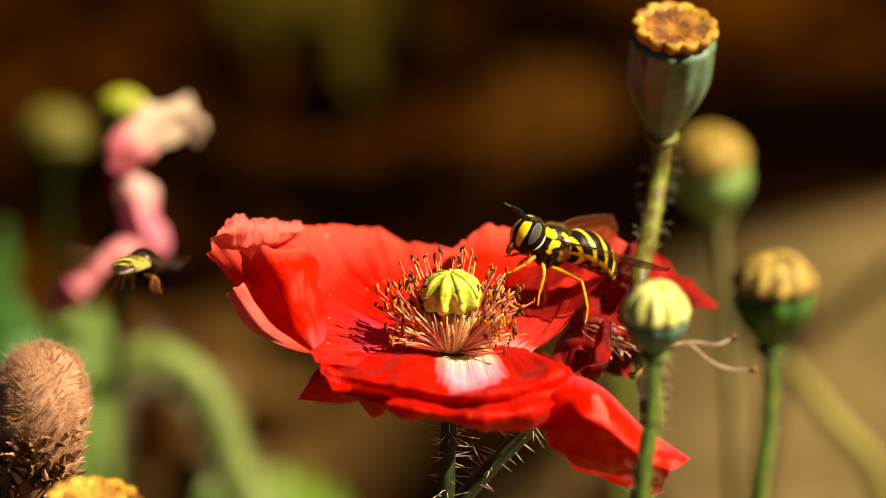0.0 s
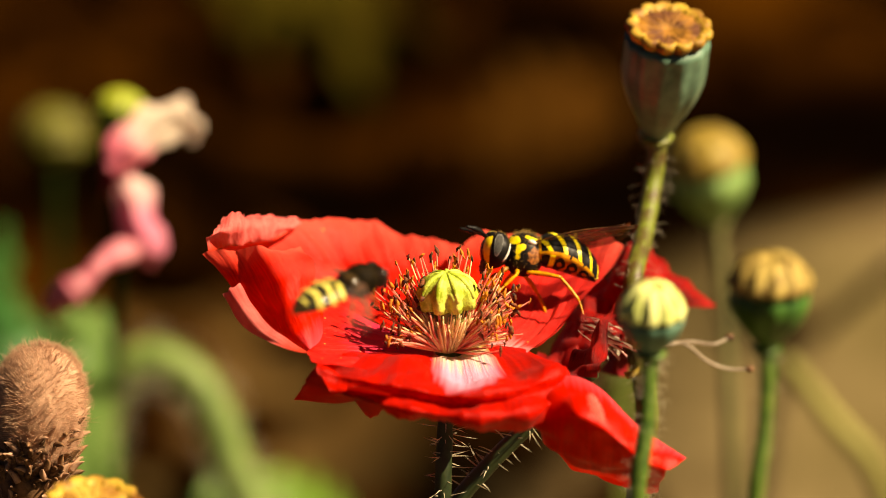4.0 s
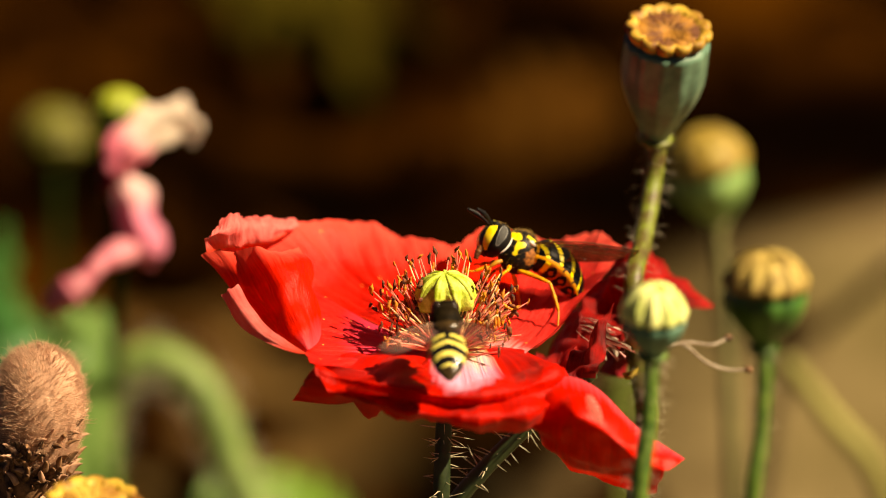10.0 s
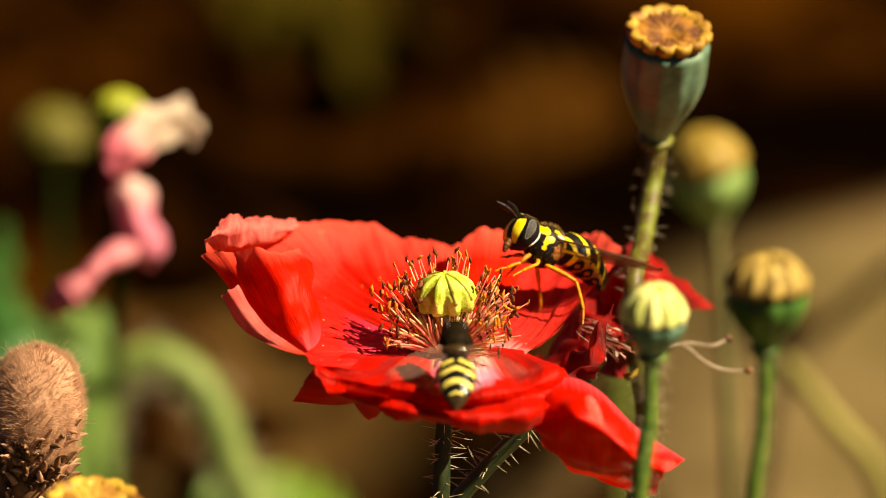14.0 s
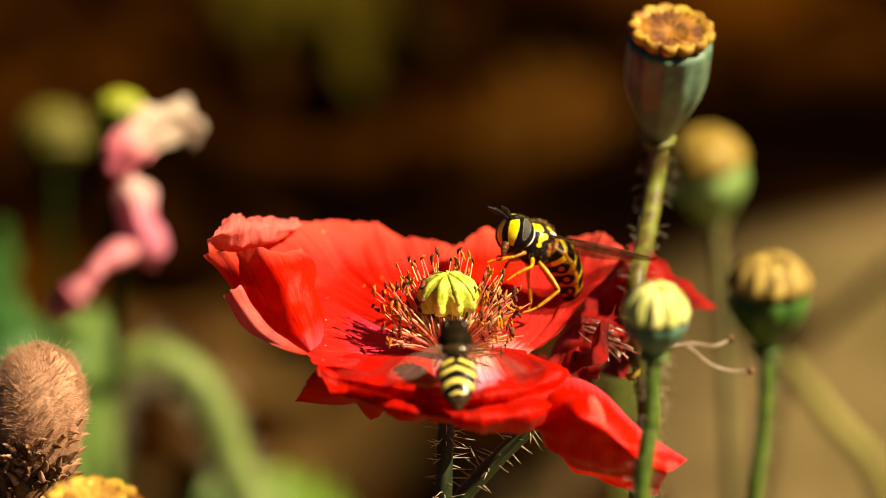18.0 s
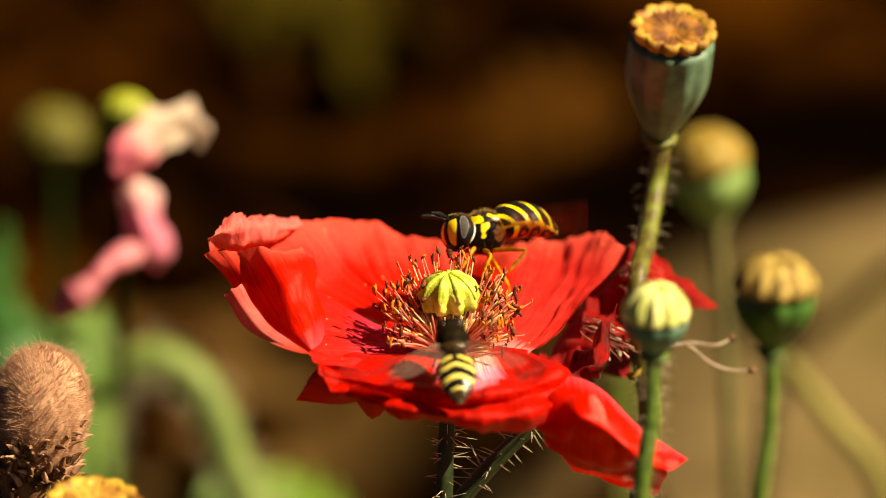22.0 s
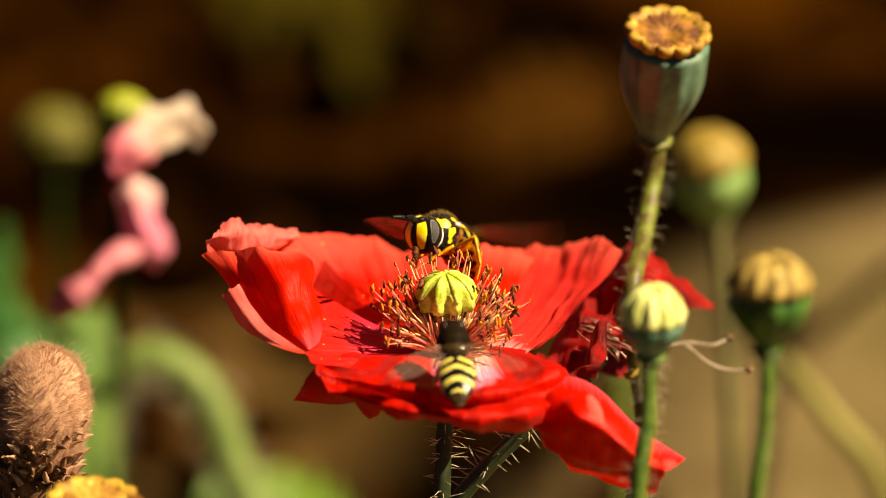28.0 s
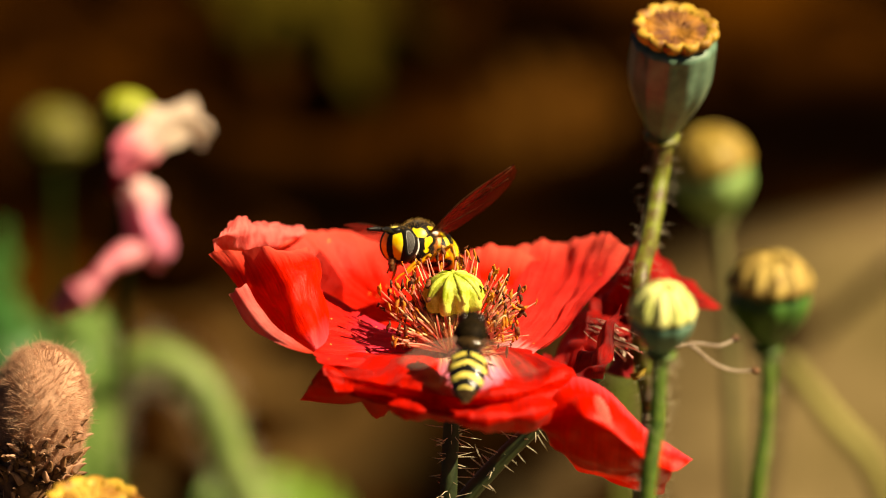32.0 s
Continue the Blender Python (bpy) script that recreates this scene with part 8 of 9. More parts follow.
    walk(PETALS["flap"], [
        (0, pose(0.00106, -0.00684, 0.29160, -1.60, 0.00, 0.00)),
        (2, pose(0.00106, -0.00684, 0.29160, -1.20, 0.00, 0.00)),
        (3, pose(0.00106, -0.00684, 0.29160, -0.80, 0.00, 0.00)),
        (3.5, pose(0.00106, -0.00684, 0.29160, 0.20, 0.00, 0.00)),
        (5.5, pose(0.00106, -0.00684, 0.29160, 0.00, 0.00, 0.00)),
        (13, pose(0.00106, -0.00684, 0.29160, 0.00, 0.00, 0.00)),
        (20, pose(0.00106, -0.00684, 0.29160, 0.30, 0.00, 0.00)),
        (21, pose(0.00106, -0.00684, 0.29160, 0.60, 0.00, 0.00)),
        (22, pose(0.00106, -0.00684, 0.29160, 0.20, 0.00, 0.00)),
        (25.5, pose(0.00106, -0.00684, 0.29160, 0.20, 0.00, 0.00)),
        (27.5, pose(0.00106, -0.00684, 0.29160, -3.40, 0.00, 0.00)),
        (28, pose(0.00106, -0.00684, 0.29160, -3.60, 0.00, 0.00)),
        (28.5, pose(0.00106, -0.00684, 0.29160, -1.80, 0.00, 0.00)),
        (29, pose(0.00106, -0.00684, 0.29160, -3.80, 0.00, 0.00)),
        (29.5, pose(0.00106, -0.00684, 0.29160, -2.60, 0.00, 0.00)),
        (30, pose(0.00106, -0.00684, 0.29160, -2.60, 0.00, 0.00)),
        (30.5, pose(0.00106, -0.00684, 0.29160, -2.20, 0.00, 0.00)),
        (31, pose(0.00106, -0.00684, 0.29160, -1.90, 0.00, 0.00)),
        (31.5, pose(0.00106, -0.00684, 0.29160, -4.00, 0.00, 0.00)),
        (32, pose(0.00106, -0.00684, 0.29160, -2.80, 0.00, 0.00)),
    ])
    walk(PETALS["bump"], [
        (0, pose(0.00106, -0.00684, 0.29160, 0.40, 0.00, 0.00)),
        (3.5, pose(0.00106, -0.00684, 0.29160, -1.50, 0.00, 0.00)),
        (5.5, pose(0.00106, -0.00684, 0.29160, -1.50, 0.00, 0.00)),
        (9, pose(0.00106, -0.00684, 0.29160, -1.00, 0.00, 0.00)),
        (11, pose(0.00106, -0.00684, 0.29160, 0.00, 0.00, 0.00)),
        (19, pose(0.00106, -0.00684, 0.29160, 0.00, 0.00, 0.00)),
        (19.5, pose(0.00106, -0.00684, 0.29160, -2.00, 0.00, 0.00)),
        (20, pose(0.00106, -0.00684, 0.29160, -5.00, 0.00, 0.00)),
        (25, pose(0.00106, -0.00684, 0.29160, -5.00, 0.00, 0.00)),
        (25.5, pose(0.00106, -0.00684, 0.29160, -3.50, 0.00, 0.00)),
        (27.5, pose(0.00106, -0.00684, 0.29160, -5.00, 0.00, 0.00)),
        (32, pose(0.00106, -0.00684, 0.29160, -5.00, 0.00, 0.00)),
    ])
    walk(PETALS["right"], [
        (0, pose(0.00106, -0.00684, 0.29160, 1.20, 0.00, 0.00)),
        (2, pose(0.00106, -0.00684, 0.29160, 0.80, 0.00, 0.00)),
        (3, pose(0.00106, -0.00684, 0.29160, 0.50, 0.00, 0.00)),
        (5.5, pose(0.00106, -0.00684, 0.29160, 0.00, 0.00, 0.00)),
        (19.5, pose(0.00106, -0.00684, 0.29160, 0.00, 0.00, 0.00)),
        (20, pose(0.00106, -0.00684, 0.29160, 0.00, 0.00, 0.00)),
        (23, pose(0.00106, -0.00684, 0.29160, 0.00, 0.00, 0.00)),
        (28, pose(0.00106, -0.00684, 0.29160, -1.50, 0.00, 0.00)),
        (28.5, pose(0.00106, -0.00684, 0.29160, -0.50, 0.00, 0.00)),
        (29, pose(0.00106, -0.00684, 0.29160, -2.20, 0.00, 0.00)),
        (30, pose(0.00106, -0.00684, 0.29160, -1.60, 0.00, 0.00)),
        (31, pose(0.00106, -0.00684, 0.29160, -2.00, 0.00, 0.00)),
        (32, pose(0.00106, -0.00684, 0.29160, -0.30, 0.00, 0.00)),
    ])
    walk(FLY, [
        (0, pose(0.01341, 0.00899, 0.29681, 12.30, -36.25, -163.31)),
        (1, pose(0.01209, 0.00944, 0.29625, 20.33, -25.03, -166.23)),
        (2, pose(0.01186, 0.00912, 0.29536, 21.43, -21.89, -171.63)),
        (3, pose(0.00997, 0.00796, 0.29362, 9.99, -15.54, -162.52)),
        (3.5, pose(0.01024, 0.00920, 0.29468, 23.80, -13.38, -175.06)),
        (5.5, pose(0.00886, 0.01052, 0.29568, 36.67, -18.80, -185.25)),
        (6, pose(0.00880, 0.01067, 0.29549, 35.10, -21.24, -181.74)),
        (6.5, pose(0.00900, 0.01070, 0.29528, 30.80, -25.38, -180.06)),
        (7, pose(0.00883, 0.01056, 0.29546, 33.78, -20.69, -183.27)),
        (8, pose(0.00852, 0.01034, 0.29462, 32.39, -23.29, -180.50)),
        (9, pose(0.00948, 0.00997, 0.29455, 33.56, -27.60, -172.64)),
        (10, pose(0.00937, 0.01075, 0.29530, 31.72, -32.75, -178.29)),
        (11, pose(0.00976, 0.01084, 0.29540, 34.03, -35.60, -172.97)),
        (12, pose(0.01066, 0.01068, 0.29635, 31.97, -34.87, -173.30)),
        (13, pose(0.01196, 0.01003, 0.29665, 29.80, -38.10, -171.48)),
        (14, pose(0.01263, 0.01019, 0.29635, 27.98, -37.92, -166.87)),
        (14.5, pose(0.01144, 0.01014, 0.29643, 27.89, -33.14, -171.17)),
        (16.5, pose(0.01083, 0.00959, 0.29683, 28.48, -32.59, -160.36)),
        (17, pose(0.01147, 0.00957, 0.29696, 24.78, -35.68, -156.33)),
        (17.5, pose(0.01154, 0.00951, 0.29675, 22.93, -36.39, -151.26)),
        (18, pose(0.01145, 0.00947, 0.29704, 23.96, -38.37, -150.95)),
        (18.5, pose(0.01106, 0.00973, 0.29681, 25.06, -36.64, -154.29)),
        (19, pose(0.01068, 0.01000, 0.29722, 28.15, -38.54, -157.70)),
        (19.3, pose(0.00935, 0.00975, 0.29779, 29.75, -34.44, -164.74)),
        (19.6, pose(0.00802, 0.00996, 0.29652, 27.11, -33.14, -155.88)),
        (20, pose(0.00734, 0.01107, 0.29866, 27.65, -23.07, -155.80)),
        (20.5, pose(0.00807, 0.01098, 0.29884, 26.27, -23.77, -156.53)),
        (21, pose(0.00875, 0.01104, 0.29860, 28.08, -19.60, -159.44)),
        (22, pose(0.00513, 0.01124, 0.29769, 29.98, -11.83, -162.54)),
        (23, pose(0.00434, 0.01164, 0.29837, 29.30, -7.05, -171.94)),
        (24, pose(0.00433, 0.01186, 0.29791, 29.68, -5.36, -174.44)),
        (24.5, pose(0.00462, 0.01131, 0.29755, 34.45, -13.52, -173.14)),
        (25, pose(0.00510, 0.01082, 0.29740, 32.11, -18.54, -180.47)),
        (25.5, pose(0.00889, 0.00969, 0.29587, 28.14, -38.93, -169.98)),
        (27.5, pose(0.00205, 0.00985, 0.29911, 14.25, -16.87, -124.87)),
        (28, pose(-0.00053, 0.00948, 0.29810, 10.71, -22.95, -124.94)),
        (29, pose(-0.00149, 0.00942, 0.29797, 9.00, -24.29, -125.52)),
        (30, pose(-0.00098, 0.00949, 0.29811, 10.34, -24.58, -128.27)),
        (31, pose(-0.00188, 0.00912, 0.29677, 12.26, -22.47, -129.05)),
        (31.5, pose(-0.00405, 0.00916, 0.29588, 13.65, -21.44, -129.23)),
        (32, pose(-0.00338, 0.00901, 0.29712, 10.64, -18.48, -129.66)),
    ])
    walk(FLY_HEAD, [
        (0, pose(0.00210, 0, 0.00010, 0, 0.4, 7.4)),
        (1, pose(0.00210, 0, 0.00010, 0, -3.0, 9.7)),
        (2, pose(0.00210, 0, 0.00010, 0, -6.3, 13.1)),
        (3, pose(0.00210, 0, 0.00010, 0, -6.3, 11.0)),
        (3.5, pose(0.00210, 0, 0.00010, 0, 1.4, 15.3)),
        (5.5, pose(0.00210, 0, 0.00010, 0, 0.6, 14.0)),
        (6, pose(0.00210, 0, 0.00010, 0, -0.2, 18.2)),
        (6.5, pose(0.00210, 0, 0.00010, 0, -0.0, 17.3)),
        (7, pose(0.00210, 0, 0.00010, 0, 0.4, 19.5)),
        (8, pose(0.00210, 0, 0.00010, 0, 0.9, 16.8)),
        (9, pose(0.00210, 0, 0.00010, 0, 1.2, 11.8)),
        (10, pose(0.00210, 0, 0.00010, 0, 1.1, 15.4)),
        (11, pose(0.00210, 0, 0.00010, 0, 1.5, 12.0)),
        (12, pose(0.00210, 0, 0.00010, 0, 5.4, 13.1)),
        (13, pose(0.00210, 0, 0.00010, 0, 4.5, 8.8)),
        (14, pose(0.00210, 0, 0.00010, 0, 0.6, 9.0)),
        (14.5, pose(0.00210, 0, 0.00010, 0, 2.2, 9.3)),
        (16.5, pose(0.00210, 0, 0.00010, 0, 4.8, 12.7)),
        (17, pose(0.00210, 0, 0.00010, 0, 6.5, 10.8)),
        (17.5, pose(0.00210, 0, 0.00010, 0, 7.2, 8.2)),
        (18, pose(0.00210, 0, 0.00010, 0, 8.0, 7.8)),
        (18.5, pose(0.00210, 0, 0.00010, 0, 6.1, 7.5)),
        (19, pose(0.00210, 0, 0.00010, 0, 6.2, 10.8)),
        (19.3, pose(0.00210, 0, 0.00010, 0, 5.9, 14.9)),
        (19.6, pose(0.00210, 0, 0.00010, 0, 6.2, 10.4)),
        (20, pose(0.00210, 0, 0.00010, 0, 3.6, 7.1)),
        (20.5, pose(0.00210, 0, 0.00010, 0, 2.9, 8.6)),
        (21, pose(0.00210, 0, 0.00010, 0, 2.5, 9.9)),
        (22, pose(0.00210, 0, 0.00010, 0, 1.5, 11.9)),
        (23, pose(0.00210, 0, 0.00010, 0, 6.4, 16.3)),
        (24, pose(0.00210, 0, 0.00010, 0, 6.0, 21.6)),
        (24.5, pose(0.00210, 0, 0.00010, 0, 8.5, 17.1)),
        (25, pose(0.00210, 0, 0.00010, 0, 7.9, 20.8)),
        (25.5, pose(0.00210, 0, 0.00010, 0, 5.8, 11.9)),
        (27.5, pose(0.00210, 0, 0.00010, 0, 1.9, -6.7)),
        (28, pose(0.00210, 0, 0.00010, 0, 2.2, -6.5)),
        (29, pose(0.00210, 0, 0.00010, 0, 1.0, -3.7)),
        (30, pose(0.00210, 0, 0.00010, 0, 2.5, -4.0)),
        (31, pose(0.00210, 0, 0.00010, 0, 1.9, -2.9)),
        (31.5, pose(0.00210, 0, 0.00010, 0, -2.3, 2.9)),
        (32, pose(0.00210, 0, 0.00010, 0, 2.0, -1.8)),
    ])
    walk(FLY_ABDOMEN, [
        (0, pose(-0.00150, 0, 0.00055, 0, 30.0, -1.2)),
        (1, pose(-0.00150, 0, 0.00055, 0, 20.1, -0.4)),
        (2, pose(-0.00150, 0, 0.00055, 0, 29.4, -0.5)),
        (3, pose(-0.00150, 0, 0.00055, 0, 24.8, 0.0)),
        (3.5, pose(-0.00150, 0, 0.00055, 0, 19.2, -0.9)),
        (5.5, pose(-0.00150, 0, 0.00055, 0, 15.2, -0.3)),
        (6, pose(-0.00150, 0, 0.00055, 0, 11.6, -0.4)),
        (6.5, pose(-0.00150, 0, 0.00055, 0, 19.7, -0.6)),
        (7, pose(-0.00150, 0, 0.00055, 0, 11.3, -0.4)),
        (8, pose(-0.00150, 0, 0.00055, 0, 18.6, -0.8)),
        (9, pose(-0.00150, 0, 0.00055, 0, 16.3, -0.9)),
        (10, pose(-0.00150, 0, 0.00055, 0, 16.2, -0.5)),
        (11, pose(-0.00150, 0, 0.00055, 0, 15.7, -0.6)),
        (12, pose(-0.00150, 0, 0.00055, 0, 15.1, -0.8)),
        (13, pose(-0.00150, 0, 0.00055, 0, 16.7, -0.6)),
        (14, pose(-0.00150, 0, 0.00055, 0, 22.1, -0.4)),
        (14.5, pose(-0.00150, 0, 0.00055, 0, 21.3, -0.4)),
        (16.5, pose(-0.00150, 0, 0.00055, 0, 2.8, -0.1)),
        (17, pose(-0.00150, 0, 0.00055, 0, -0.2, 0.4)),
        (17.5, pose(-0.00150, 0, 0.00055, 0, -2.4, 0.8)),
        (18, pose(-0.00150, 0, 0.00055, 0, -3.1, 0.7)),
        (18.5, pose(-0.00150, 0, 0.00055, 0, -1.0, 0.5)),
        (19, pose(-0.00150, 0, 0.00055, 0, 1.2, 0.1)),
        (19.3, pose(-0.00150, 0, 0.00055, 0, -5.1, -0.2)),
        (19.6, pose(-0.00150, 0, 0.00055, 0, 3.8, 0.1)),
        (20, pose(-0.00150, 0, 0.00055, 0, 22.5, 0.2)),
        (20.5, pose(-0.00150, 0, 0.00055, 0, 16.2, 0.3)),
        (21, pose(-0.00150, 0, 0.00055, 0, 14.1, 0.2)),
        (22, pose(-0.00150, 0, 0.00055, 0, 30.9, -0.2)),
        (23, pose(-0.00150, 0, 0.00055, 0, 16.0, -0.3)),
        (24, pose(-0.00150, 0, 0.00055, 0, -1.5, -0.1)),
        (24.5, pose(-0.00150, 0, 0.00055, 0, -3.3, -0.1)),
        (25, pose(-0.00150, 0, 0.00055, 0, 1.2, -0.1)),
        (25.5, pose(-0.00150, 0, 0.00055, 0, 1.2, -0.8)),
        (27.5, pose(-0.00150, 0, 0.00055, 0, 10.9, 0.1)),
        (28, pose(-0.00150, 0, 0.00055, 0, -16.6, -0.1)),
        (29, pose(-0.00150, 0, 0.00055, 0, -18.1, -0.1)),
        (30, pose(-0.00150, 0, 0.00055, 0, -22.1, -0.3)),
        (31, pose(-0.00150, 0, 0.00055, 0, -21.0, -0.4)),
        (31.5, pose(-0.00150, 0, 0.00055, 0, -14.0, -0.8)),
        (32, pose(-0.00150, 0, 0.00055, 0, -21.2, -0.2)),
    ])
    walk(VISITOR, [
        (0, pose(-0.03917, 0.01543, 0.29217, 0.00, 19.90, 77.70)),
        (0.2, pose(-0.03922, 0.01292, 0.29491, 25.26, 7.30, 0.94)),
        (0.4, pose(-0.03668, 0.01336, 0.29612, 25.10, 3.35, 2.37)),
        (0.8, pose(-0.03364, 0.01240, 0.29933, 25.15, 4.61, 1.92)),
        (1.2, pose(-0.03386, 0.01069, 0.30049, 25.26, 7.30, 0.94)),
        (1.6, pose(-0.03057, 0.00787, 0.30444, 25.43, 10.54, -0.23)),
        (2, pose(-0.02905, -0.00609, 0.30700, 25.33, 8.78, 0.41)),
        (2.2, pose(-0.02671, -0.01800, 0.30741, 18.00, 0.00, 22.00)),
        (2.4, pose(-0.02314, -0.03100, 0.30731, 12.00, 2.00, 40.00)),
        (2.6, pose(-0.01945, -0.03100, 0.30551, 12.00, 2.00, 40.00)),
        (2.8, pose(-0.01645, -0.03100, 0.30565, 12.00, 2.00, 40.00)),
        (3, pose(-0.01522, -0.03100, 0.30636, 12.00, 2.00, 40.00)),
        (3.2, pose(-0.01520, -0.03100, 0.30742, 12.00, 2.00, 40.00)),
        (3.5, pose(-0.01547, -0.03100, 0.30823, 12.00, 2.00, 40.00)),
        (4.5, pose(-0.00069, -0.03100, 0.30402, 13.00, -8.00, 50.00)),
        (5.5, pose(0.01022, -0.02900, 0.29922, 15.00, -20.57, 61.58)),
        (5.8, pose(0.01078, -0.02900, 0.30148, 15.00, -13.60, 56.83)),
        (6.1, pose(0.00716, -0.02900, 0.30529, 15.00, -11.55, 55.62)),
        (6.4, pose(0.00144, -0.02900, 0.30694, 15.00, -11.27, 55.46)),
        (6.7, pose(-0.00310, -0.02900, 0.30713, 15.00, -8.77, 54.07)),
        (7, pose(-0.00510, -0.02900, 0.30733, 15.00, -10.82, 55.20)),
        (7.3, pose(-0.00481, -0.02900, 0.30682, 15.00, -14.44, 57.35)),
        (7.6, pose(-0.00130, -0.03146, 0.30737, 6.29, 1.23, 84.80)),
        (7.9, pose(-0.00032, -0.02884, 0.30601, 2.41, -1.69, 87.89)),
        (8.2, pose(-0.00005, -0.02707, 0.30483, 0.94, 0.43, 89.21)),
        (8.5, pose(0.00124, -0.02445, 0.30063, 2.10, -3.07, 88.12)),
        (8.8, pose(0.00162, -0.02189, 0.29696, -9.02, -11.75, 99.38)),
        (9.1, pose(0.00080, -0.02112, 0.29607, -6.59, -11.65, 96.82)),
        (9.5, pose(0.00079, -0.02056, 0.29724, -3.11, -8.60, 93.07)),
        (10, pose(0.00040, -0.02067, 0.29741, -2.18, -13.30, 92.29)),
        (10.5, pose(0.00090, -0.02135, 0.29624, -2.81, -19.17, 93.16)),
        (11, pose(0.00148, -0.02166, 0.29536, -0.37, -19.13, 90.42)),
        (11.5, pose(0.00142, -0.02181, 0.29497, -1.22, -19.13, 91.37)),
        (12, pose(0.00137, -0.02191, 0.29467, -0.40, -19.13, 90.45)),
        (12.5, pose(0.00127, -0.02195, 0.29458, -0.40, -19.13, 90.45)),
        (13, pose(0.00129, -0.02188, 0.29477, -0.79, -19.13, 90.89)),
        (13.5, pose(0.00158, -0.02177, 0.29506, -0.40, -19.13, 90.45)),
        (14, pose(0.00151, -0.02181, 0.29497, -0.79, -19.13, 90.89)),
        (14.5, pose(0.00142, -0.02181, 0.29497, -1.22, -19.13, 91.37)),
        (16.5, pose(0.00153, -0.02188, 0.29489, -1.19, -20.07, 91.35)),
        (17, pose(0.00155, -0.02181, 0.29506, -1.59, -19.81, 91.80)),
        (17.5, pose(0.00145, -0.02188, 0.29489, -1.61, -20.08, 91.83)),
        (18, pose(0.00147, -0.02181, 0.29506, -2.01, -19.82, 92.28)),
        (18.5, pose(0.00139, -0.02174, 0.29518, -2.41, -19.34, 92.72)),
        (19, pose(0.00137, -0.02177, 0.29512, -2.01, -19.58, 92.27)),
        (19.5, pose(0.00155, -0.02175, 0.29519, -3.23, -19.37, 93.65)),
        (20, pose(0.00103, -0.02175, 0.29519, -3.23, -19.37, 93.65)),
        (20.5, pose(0.00079, -0.02168, 0.29532, -4.45, -18.92, 95.01)),
        (21, pose(0.00152, -0.02170, 0.29499, -4.49, -16.48, 94.91)),
        (21.5, pose(0.00157, -0.02149, 0.29555, -5.32, -16.29, 95.82)),
        (22, pose(0.00121, -0.02162, 0.29525, -4.48, -16.95, 94.93)),
        (22.5, pose(0.00095, -0.02172, 0.29502, -3.65, -17.40, 94.03)),
        (23, pose(0.00129, -0.02162, 0.29529, -4.05, -17.18, 94.47)),
        (23.5, pose(0.00137, -0.02145, 0.29571, -5.28, -16.76, 95.81)),
        (24, pose(0.00103, -0.02152, 0.29555, -4.88, -16.97, 95.37)),
        (24.5, pose(0.00113, -0.02169, 0.29509, -4.87, -17.23, 95.38)),
        (25, pose(0.00131, -0.02158, 0.29538, -4.45, -17.20, 94.91)),
        (25.5, pose(0.00152, -0.02167, 0.29555, -2.83, -20.62, 93.23)),
        (27.5, pose(0.00161, -0.02157, 0.29548, -2.42, -17.85, 92.69)),
        (28, pose(0.00134, -0.02172, 0.29506, -3.25, -17.62, 93.60)),
        (28.5, pose(0.00221, -0.02164, 0.29522, -2.02, -17.36, 92.23)),
        (29, pose(0.00200, -0.02180, 0.29516, 1.24, -20.57, 88.58)),
        (29.5, pose(0.00281, -0.02163, 0.29558, 1.64, -20.08, 88.14)),
        (30, pose(0.00229, -0.02181, 0.29512, 1.64, -20.33, 88.13)),
        (30.5, pose(0.00279, -0.02160, 0.29565, 3.65, -19.89, 85.86)),
        (31, pose(0.00232, -0.02160, 0.29535, 1.25, -17.57, 88.62)),
        (31.5, pose(0.00300, -0.02157, 0.29581, 3.65, -20.40, 85.84)),
        (32, pose(0.00321, -0.02160, 0.29585, 3.67, -21.43, 85.77)),
    ])
    def beat(ob, hinge, side, spells, rests, seconds=32.0):
        """The wing glides through the rests (time, sweep, lift, roll), and beats in the spells given."""
        rows = []
        times = [r[0] for r in rests]
        for k in range(int(seconds * FPS) + 1):
            t = k / FPS
            w = max([min(1, (t - a) * 6, (b - t) * 6) for a, b in spells] + [0])
            if w <= 0 and 0 < k < seconds * FPS and k % 6:
                continue
            rest = [float(np.interp(t, times, [r[c] for r in rests])) for c in (1, 2, 3)]
            up = -2 + 40 * math.sin(t * 2 * math.pi * 11.5)
            sweep, lift, roll = [r * (1 - w) + q * w for r, q in zip(rest, (34, up, -8))]
            turn = pose(0, 0, 0, 0, 0, side * (90 + sweep)) @ pose(0, 0, 0, 0, -lift, 0) @ pose(0, 0, 0, side * roll, 0, 0)
            rows.append((t, Matrix.Translation(Vector(hinge) * MM) @ turn))
        walk(ob, rows)
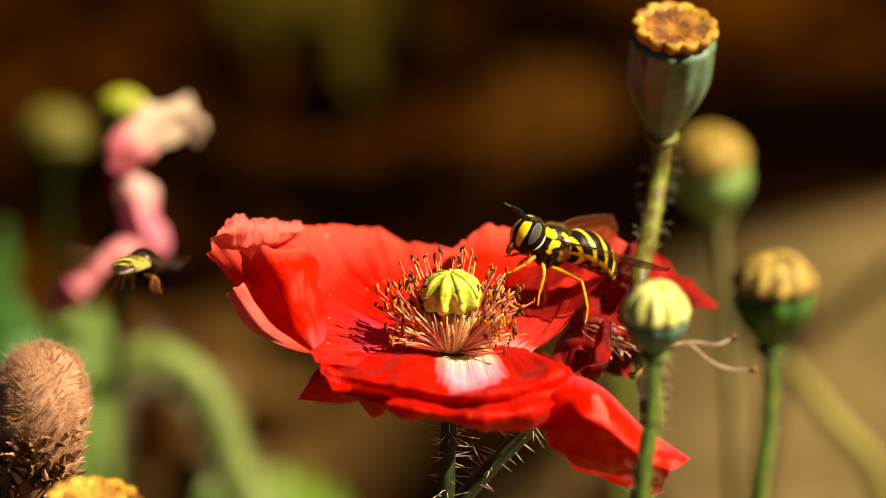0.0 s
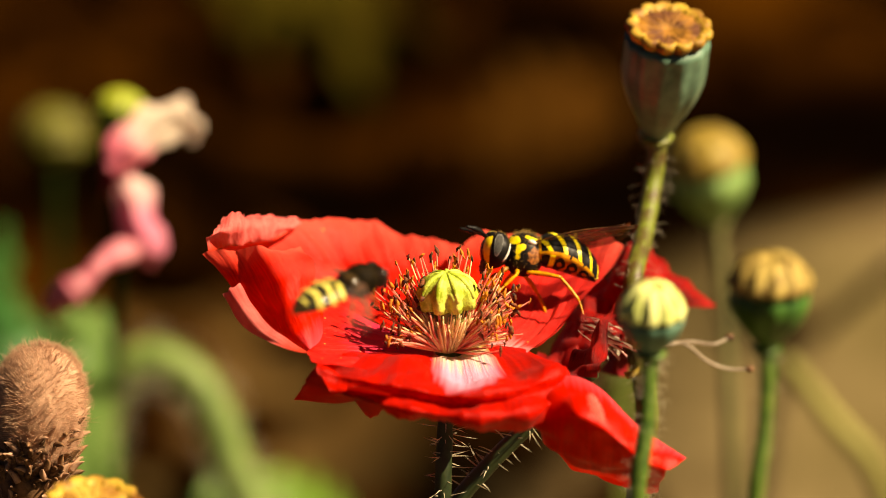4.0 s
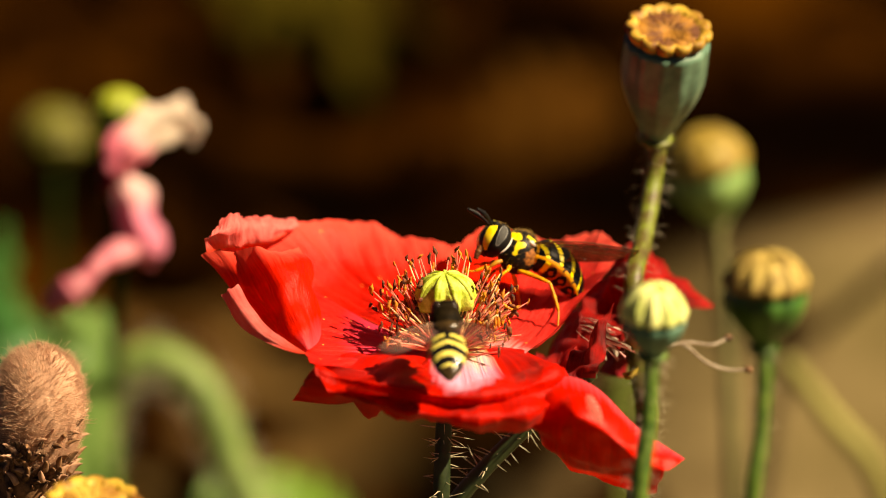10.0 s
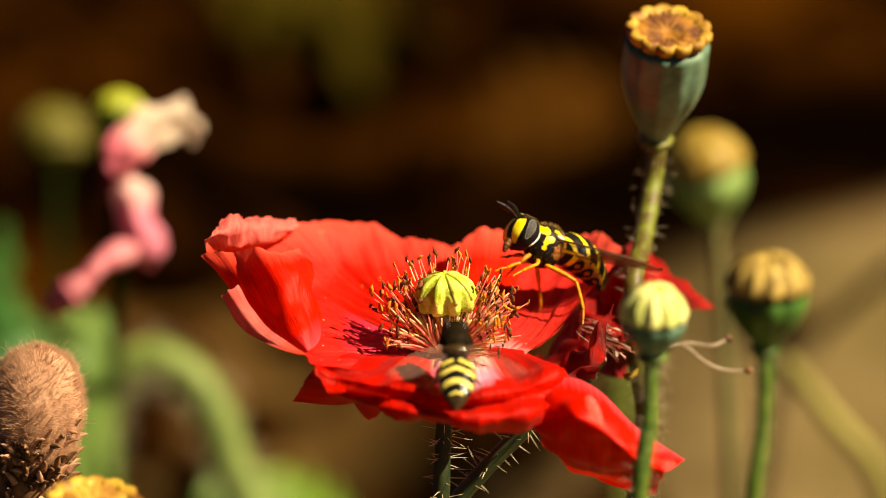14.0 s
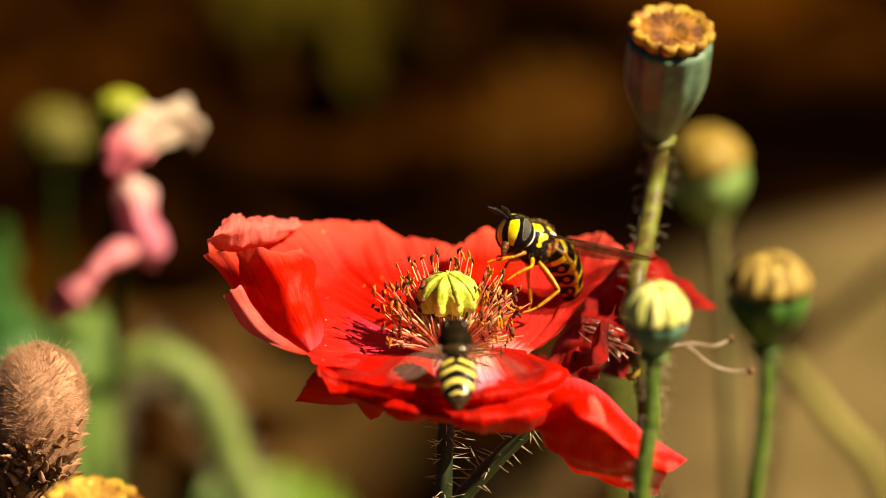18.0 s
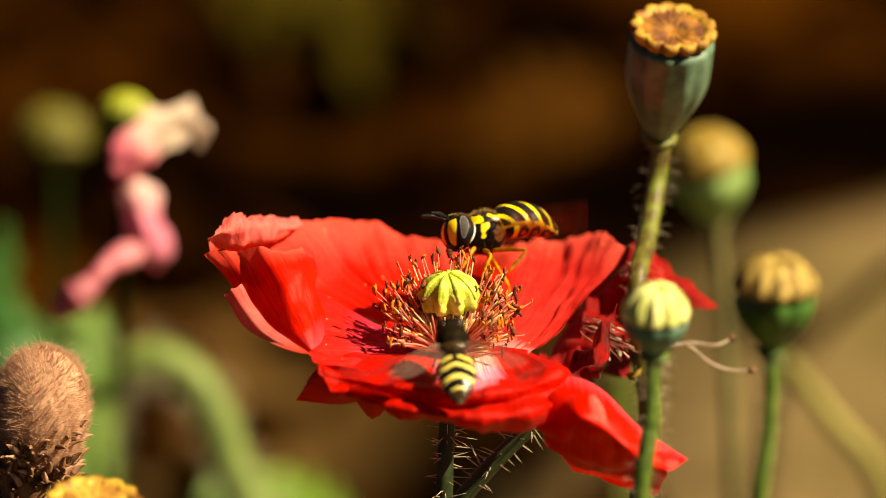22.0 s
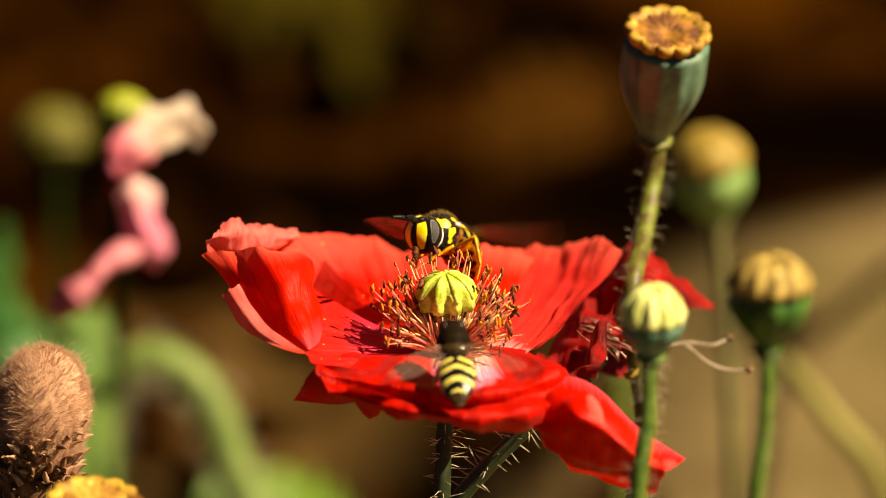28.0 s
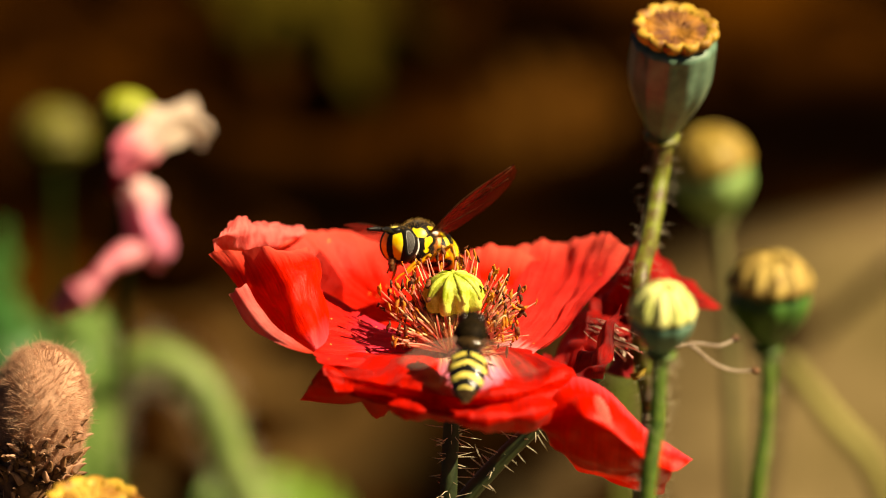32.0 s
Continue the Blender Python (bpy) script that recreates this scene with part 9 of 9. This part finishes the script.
    # the near legs: the way of each thigh and shin, time by time
    turns = {
        "fore": ((0, (0.47, 0.31, -0.83), (0.48, -0.19, -0.85)), (2, (0.62, 0.20, -0.75), (0.57, -0.13, -0.81)), (9, (0.59, -0.11, -0.80), (0.67, -0.31, -0.68)), (14.5, (0.42, 0.05, -0.91), (0.62, -0.20, -0.76)), (17, (0.65, -0.07, -0.76), (0.63, -0.50, -0.60)), (19, (0.76, -0.12, -0.64), (0.59, -0.53, -0.61)), (20, (0.56, 0.07, -0.82), (0.36, -0.35, -0.86)), (22, (0.52, 0.48, -0.70), (0.46, -0.26, -0.85)), (24, (0.35, 0.73, -0.58), (0.36, -0.11, -0.93)), (25, (0.12, 0.68, -0.73), (0.23, -0.14, -0.96)), (25.5, (0.53, -0.12, -0.84), (0.48, -0.43, -0.76)), (28, (0.74, 0.61, -0.29), (0.44, -0.61, -0.66)), (32, (0.71, 0.69, -0.12), (0.47, -0.47, -0.74))),
        "mid": ((0, (-0.26, 0.64, -0.72), (-0.19, 0.11, -0.97)), (2, (-0.14, 0.70, -0.70), (0.45, -0.02, -0.90)), (3, (0.07, 0.98, -0.20), (0.60, 0.06, -0.80)), (5.5, (0.09, 0.70, -0.71), (0.55, -0.05, -0.83)), (9, (0.31, 0.69, -0.66), (0.72, -0.21, -0.67)), (11, (0.09, 0.88, -0.47), (-0.04, -0.15, -0.99)), (13, (0.28, 0.81, -0.52), (0.45, -0.23, -0.86)), (14.5, (0.29, 0.83, -0.48), (0.62, -0.20, -0.76)), (17, (0.34, 0.62, -0.71), (0.58, -0.49, -0.65)), (19, (0.24, 0.55, -0.80), (0.34, -0.47, -0.82)), (20, (-0.06, 0.97, -0.25), (0.36, -0.35, -0.86)), (22, (-0.13, 0.87, -0.48), (0.33, -0.22, -0.92)), (24, (-0.20, 0.91, -0.35), (0.10, -0.09, -0.99)), (25, (-0.22, 0.83, -0.52), (-0.08, -0.11, -0.99)), (25.5, (0.16, 0.61, -0.77), (0.32, -0.30, -0.90)), (28, (0.35, 0.83, 0.43), (0.47, -0.65, -0.60)), (32, (0.25, 0.85, 0.47), (0.53, -0.55, -0.64))),
        "hind": ((0, (-0.81, 0.58, 0.08), (-0.53, 0.39, -0.75)), (2, (-0.90, 0.43, -0.01), (-0.68, 0.33, -0.66)), (5.5, (-0.97, 0.25, 0.06), (-0.76, -0.06, -0.65)), (9, (-0.87, 0.49, 0.06), (-0.69, 0.07, -0.72)), (12, (-0.87, 0.49, -0.03), (-0.73, 0.11, -0.68)), (14.5, (-0.87, 0.48, -0.08), (-0.59, 0.09, -0.80)), (16.5, (-0.64, 0.45, -0.62), (0.38, -0.40, -0.84)), (19, (-0.65, 0.49, -0.58), (0.28, -0.45, -0.85)), (20, (-0.22, 0.92, -0.31), (-0.56, 0.34, -0.76)), (20.5, (-0.35, 0.93, -0.14), (-0.24, 0.10, -0.97)), (22, (-0.79, 0.62, -0.04), (0.62, -0.02, -0.79)), (24, (-0.85, 0.47, -0.24), (0.56, -0.02, -0.83)), (25, (-0.82, 0.43, -0.38), (0.03, -0.02, -1.00)), (25.5, (-0.50, 0.39, -0.77), (0.42, -0.22, -0.88)), (28, (0.08, 0.87, 0.49), (-0.04, 0.28, -0.96)), (32, (-0.03, 0.86, 0.52), (-0.01, 0.30, -0.95))),
    }
    for name, rows in turns.items():
        ob, shin, (hip, thigh, calf) = FLY_LEGS[name, 1]
        swing, bend = [], []
        for t, a, b in rows + ((32.0, *rows[-1][1:]),) * (rows[-1][0] < 32):
            q = thigh.rotation_difference(Vector(a)).to_matrix().to_4x4()
            w = calf.rotation_difference(q.inverted().to_3x3() @ Vector(b)).to_matrix().to_4x4()
            swing.append((t, Matrix.Translation(hip * MM) @ q))
            bend.append((t, Matrix.Translation(thigh * MM) @ w @ Matrix.Translation(-thigh * MM)))
        walk(ob, swing)
        walk(shin, bend)
    near = [(0, 52, 14, -4), (1, 60, 11, -8), (2, 65, 13, -10), (3, 65, 20, -22), (3.5, 73, 21, -16), (5.5, 77, 18, -4), (8, 71, 20, -10), (9, 61, 19, -6), (10, 65, 22, -8), (11, 59, 17, -4), (12, 61, 16, -2), (13, 59, 15, 2), (14, 58, 8, 8), (14.5, 61, 15, 6), (16.5, 53, 8, 8), (17, 49, 8, 8), (18, 45, 4, 10), (19.3, 57, 7, 8), (25, 64, 29, -50), (25.5, 31, 39, 2), (27.5, 7, 2, -26), (28.5, 13, 24, -10), (29, 3, 24, 0), (30, 25, 18, -44), (30.5, 22, 20, -14), (31, 25, 27, -4), (31.5, 16, 29, -6), (32, 14, 41, -14)]
    far = [(0, 51, 32, -10), (1, 101, 17, -26), (3, 89, 26, -14), (5.5, 87, 27, -36), (9, 103, 28, -38), (12, 103, 25, -38), (14, 110, 17, -34), (19.3, 108, 16, -34), (25, 88, 35, -24), (27.5, 20, 6, -28), (32, 15, 5, -28)]
    beat(FLY_WINGS[0], (0.1, 1.75, 1.35), 1, [(19.6, 24.7), (27.0, 28.6)], near)
    beat(FLY_WINGS[1], (0.1, -1.75, 1.35), -1, [(19.6, 24.8)], far)
    for ob, side in zip(VISITOR_WINGS, (1, -1)):
        beat(ob, (0.0, side * 1.41, 0.9), side, [(-1, 9.6)], [(0, 38, 4, -6), (32, 38, 4, -6)])


motions()
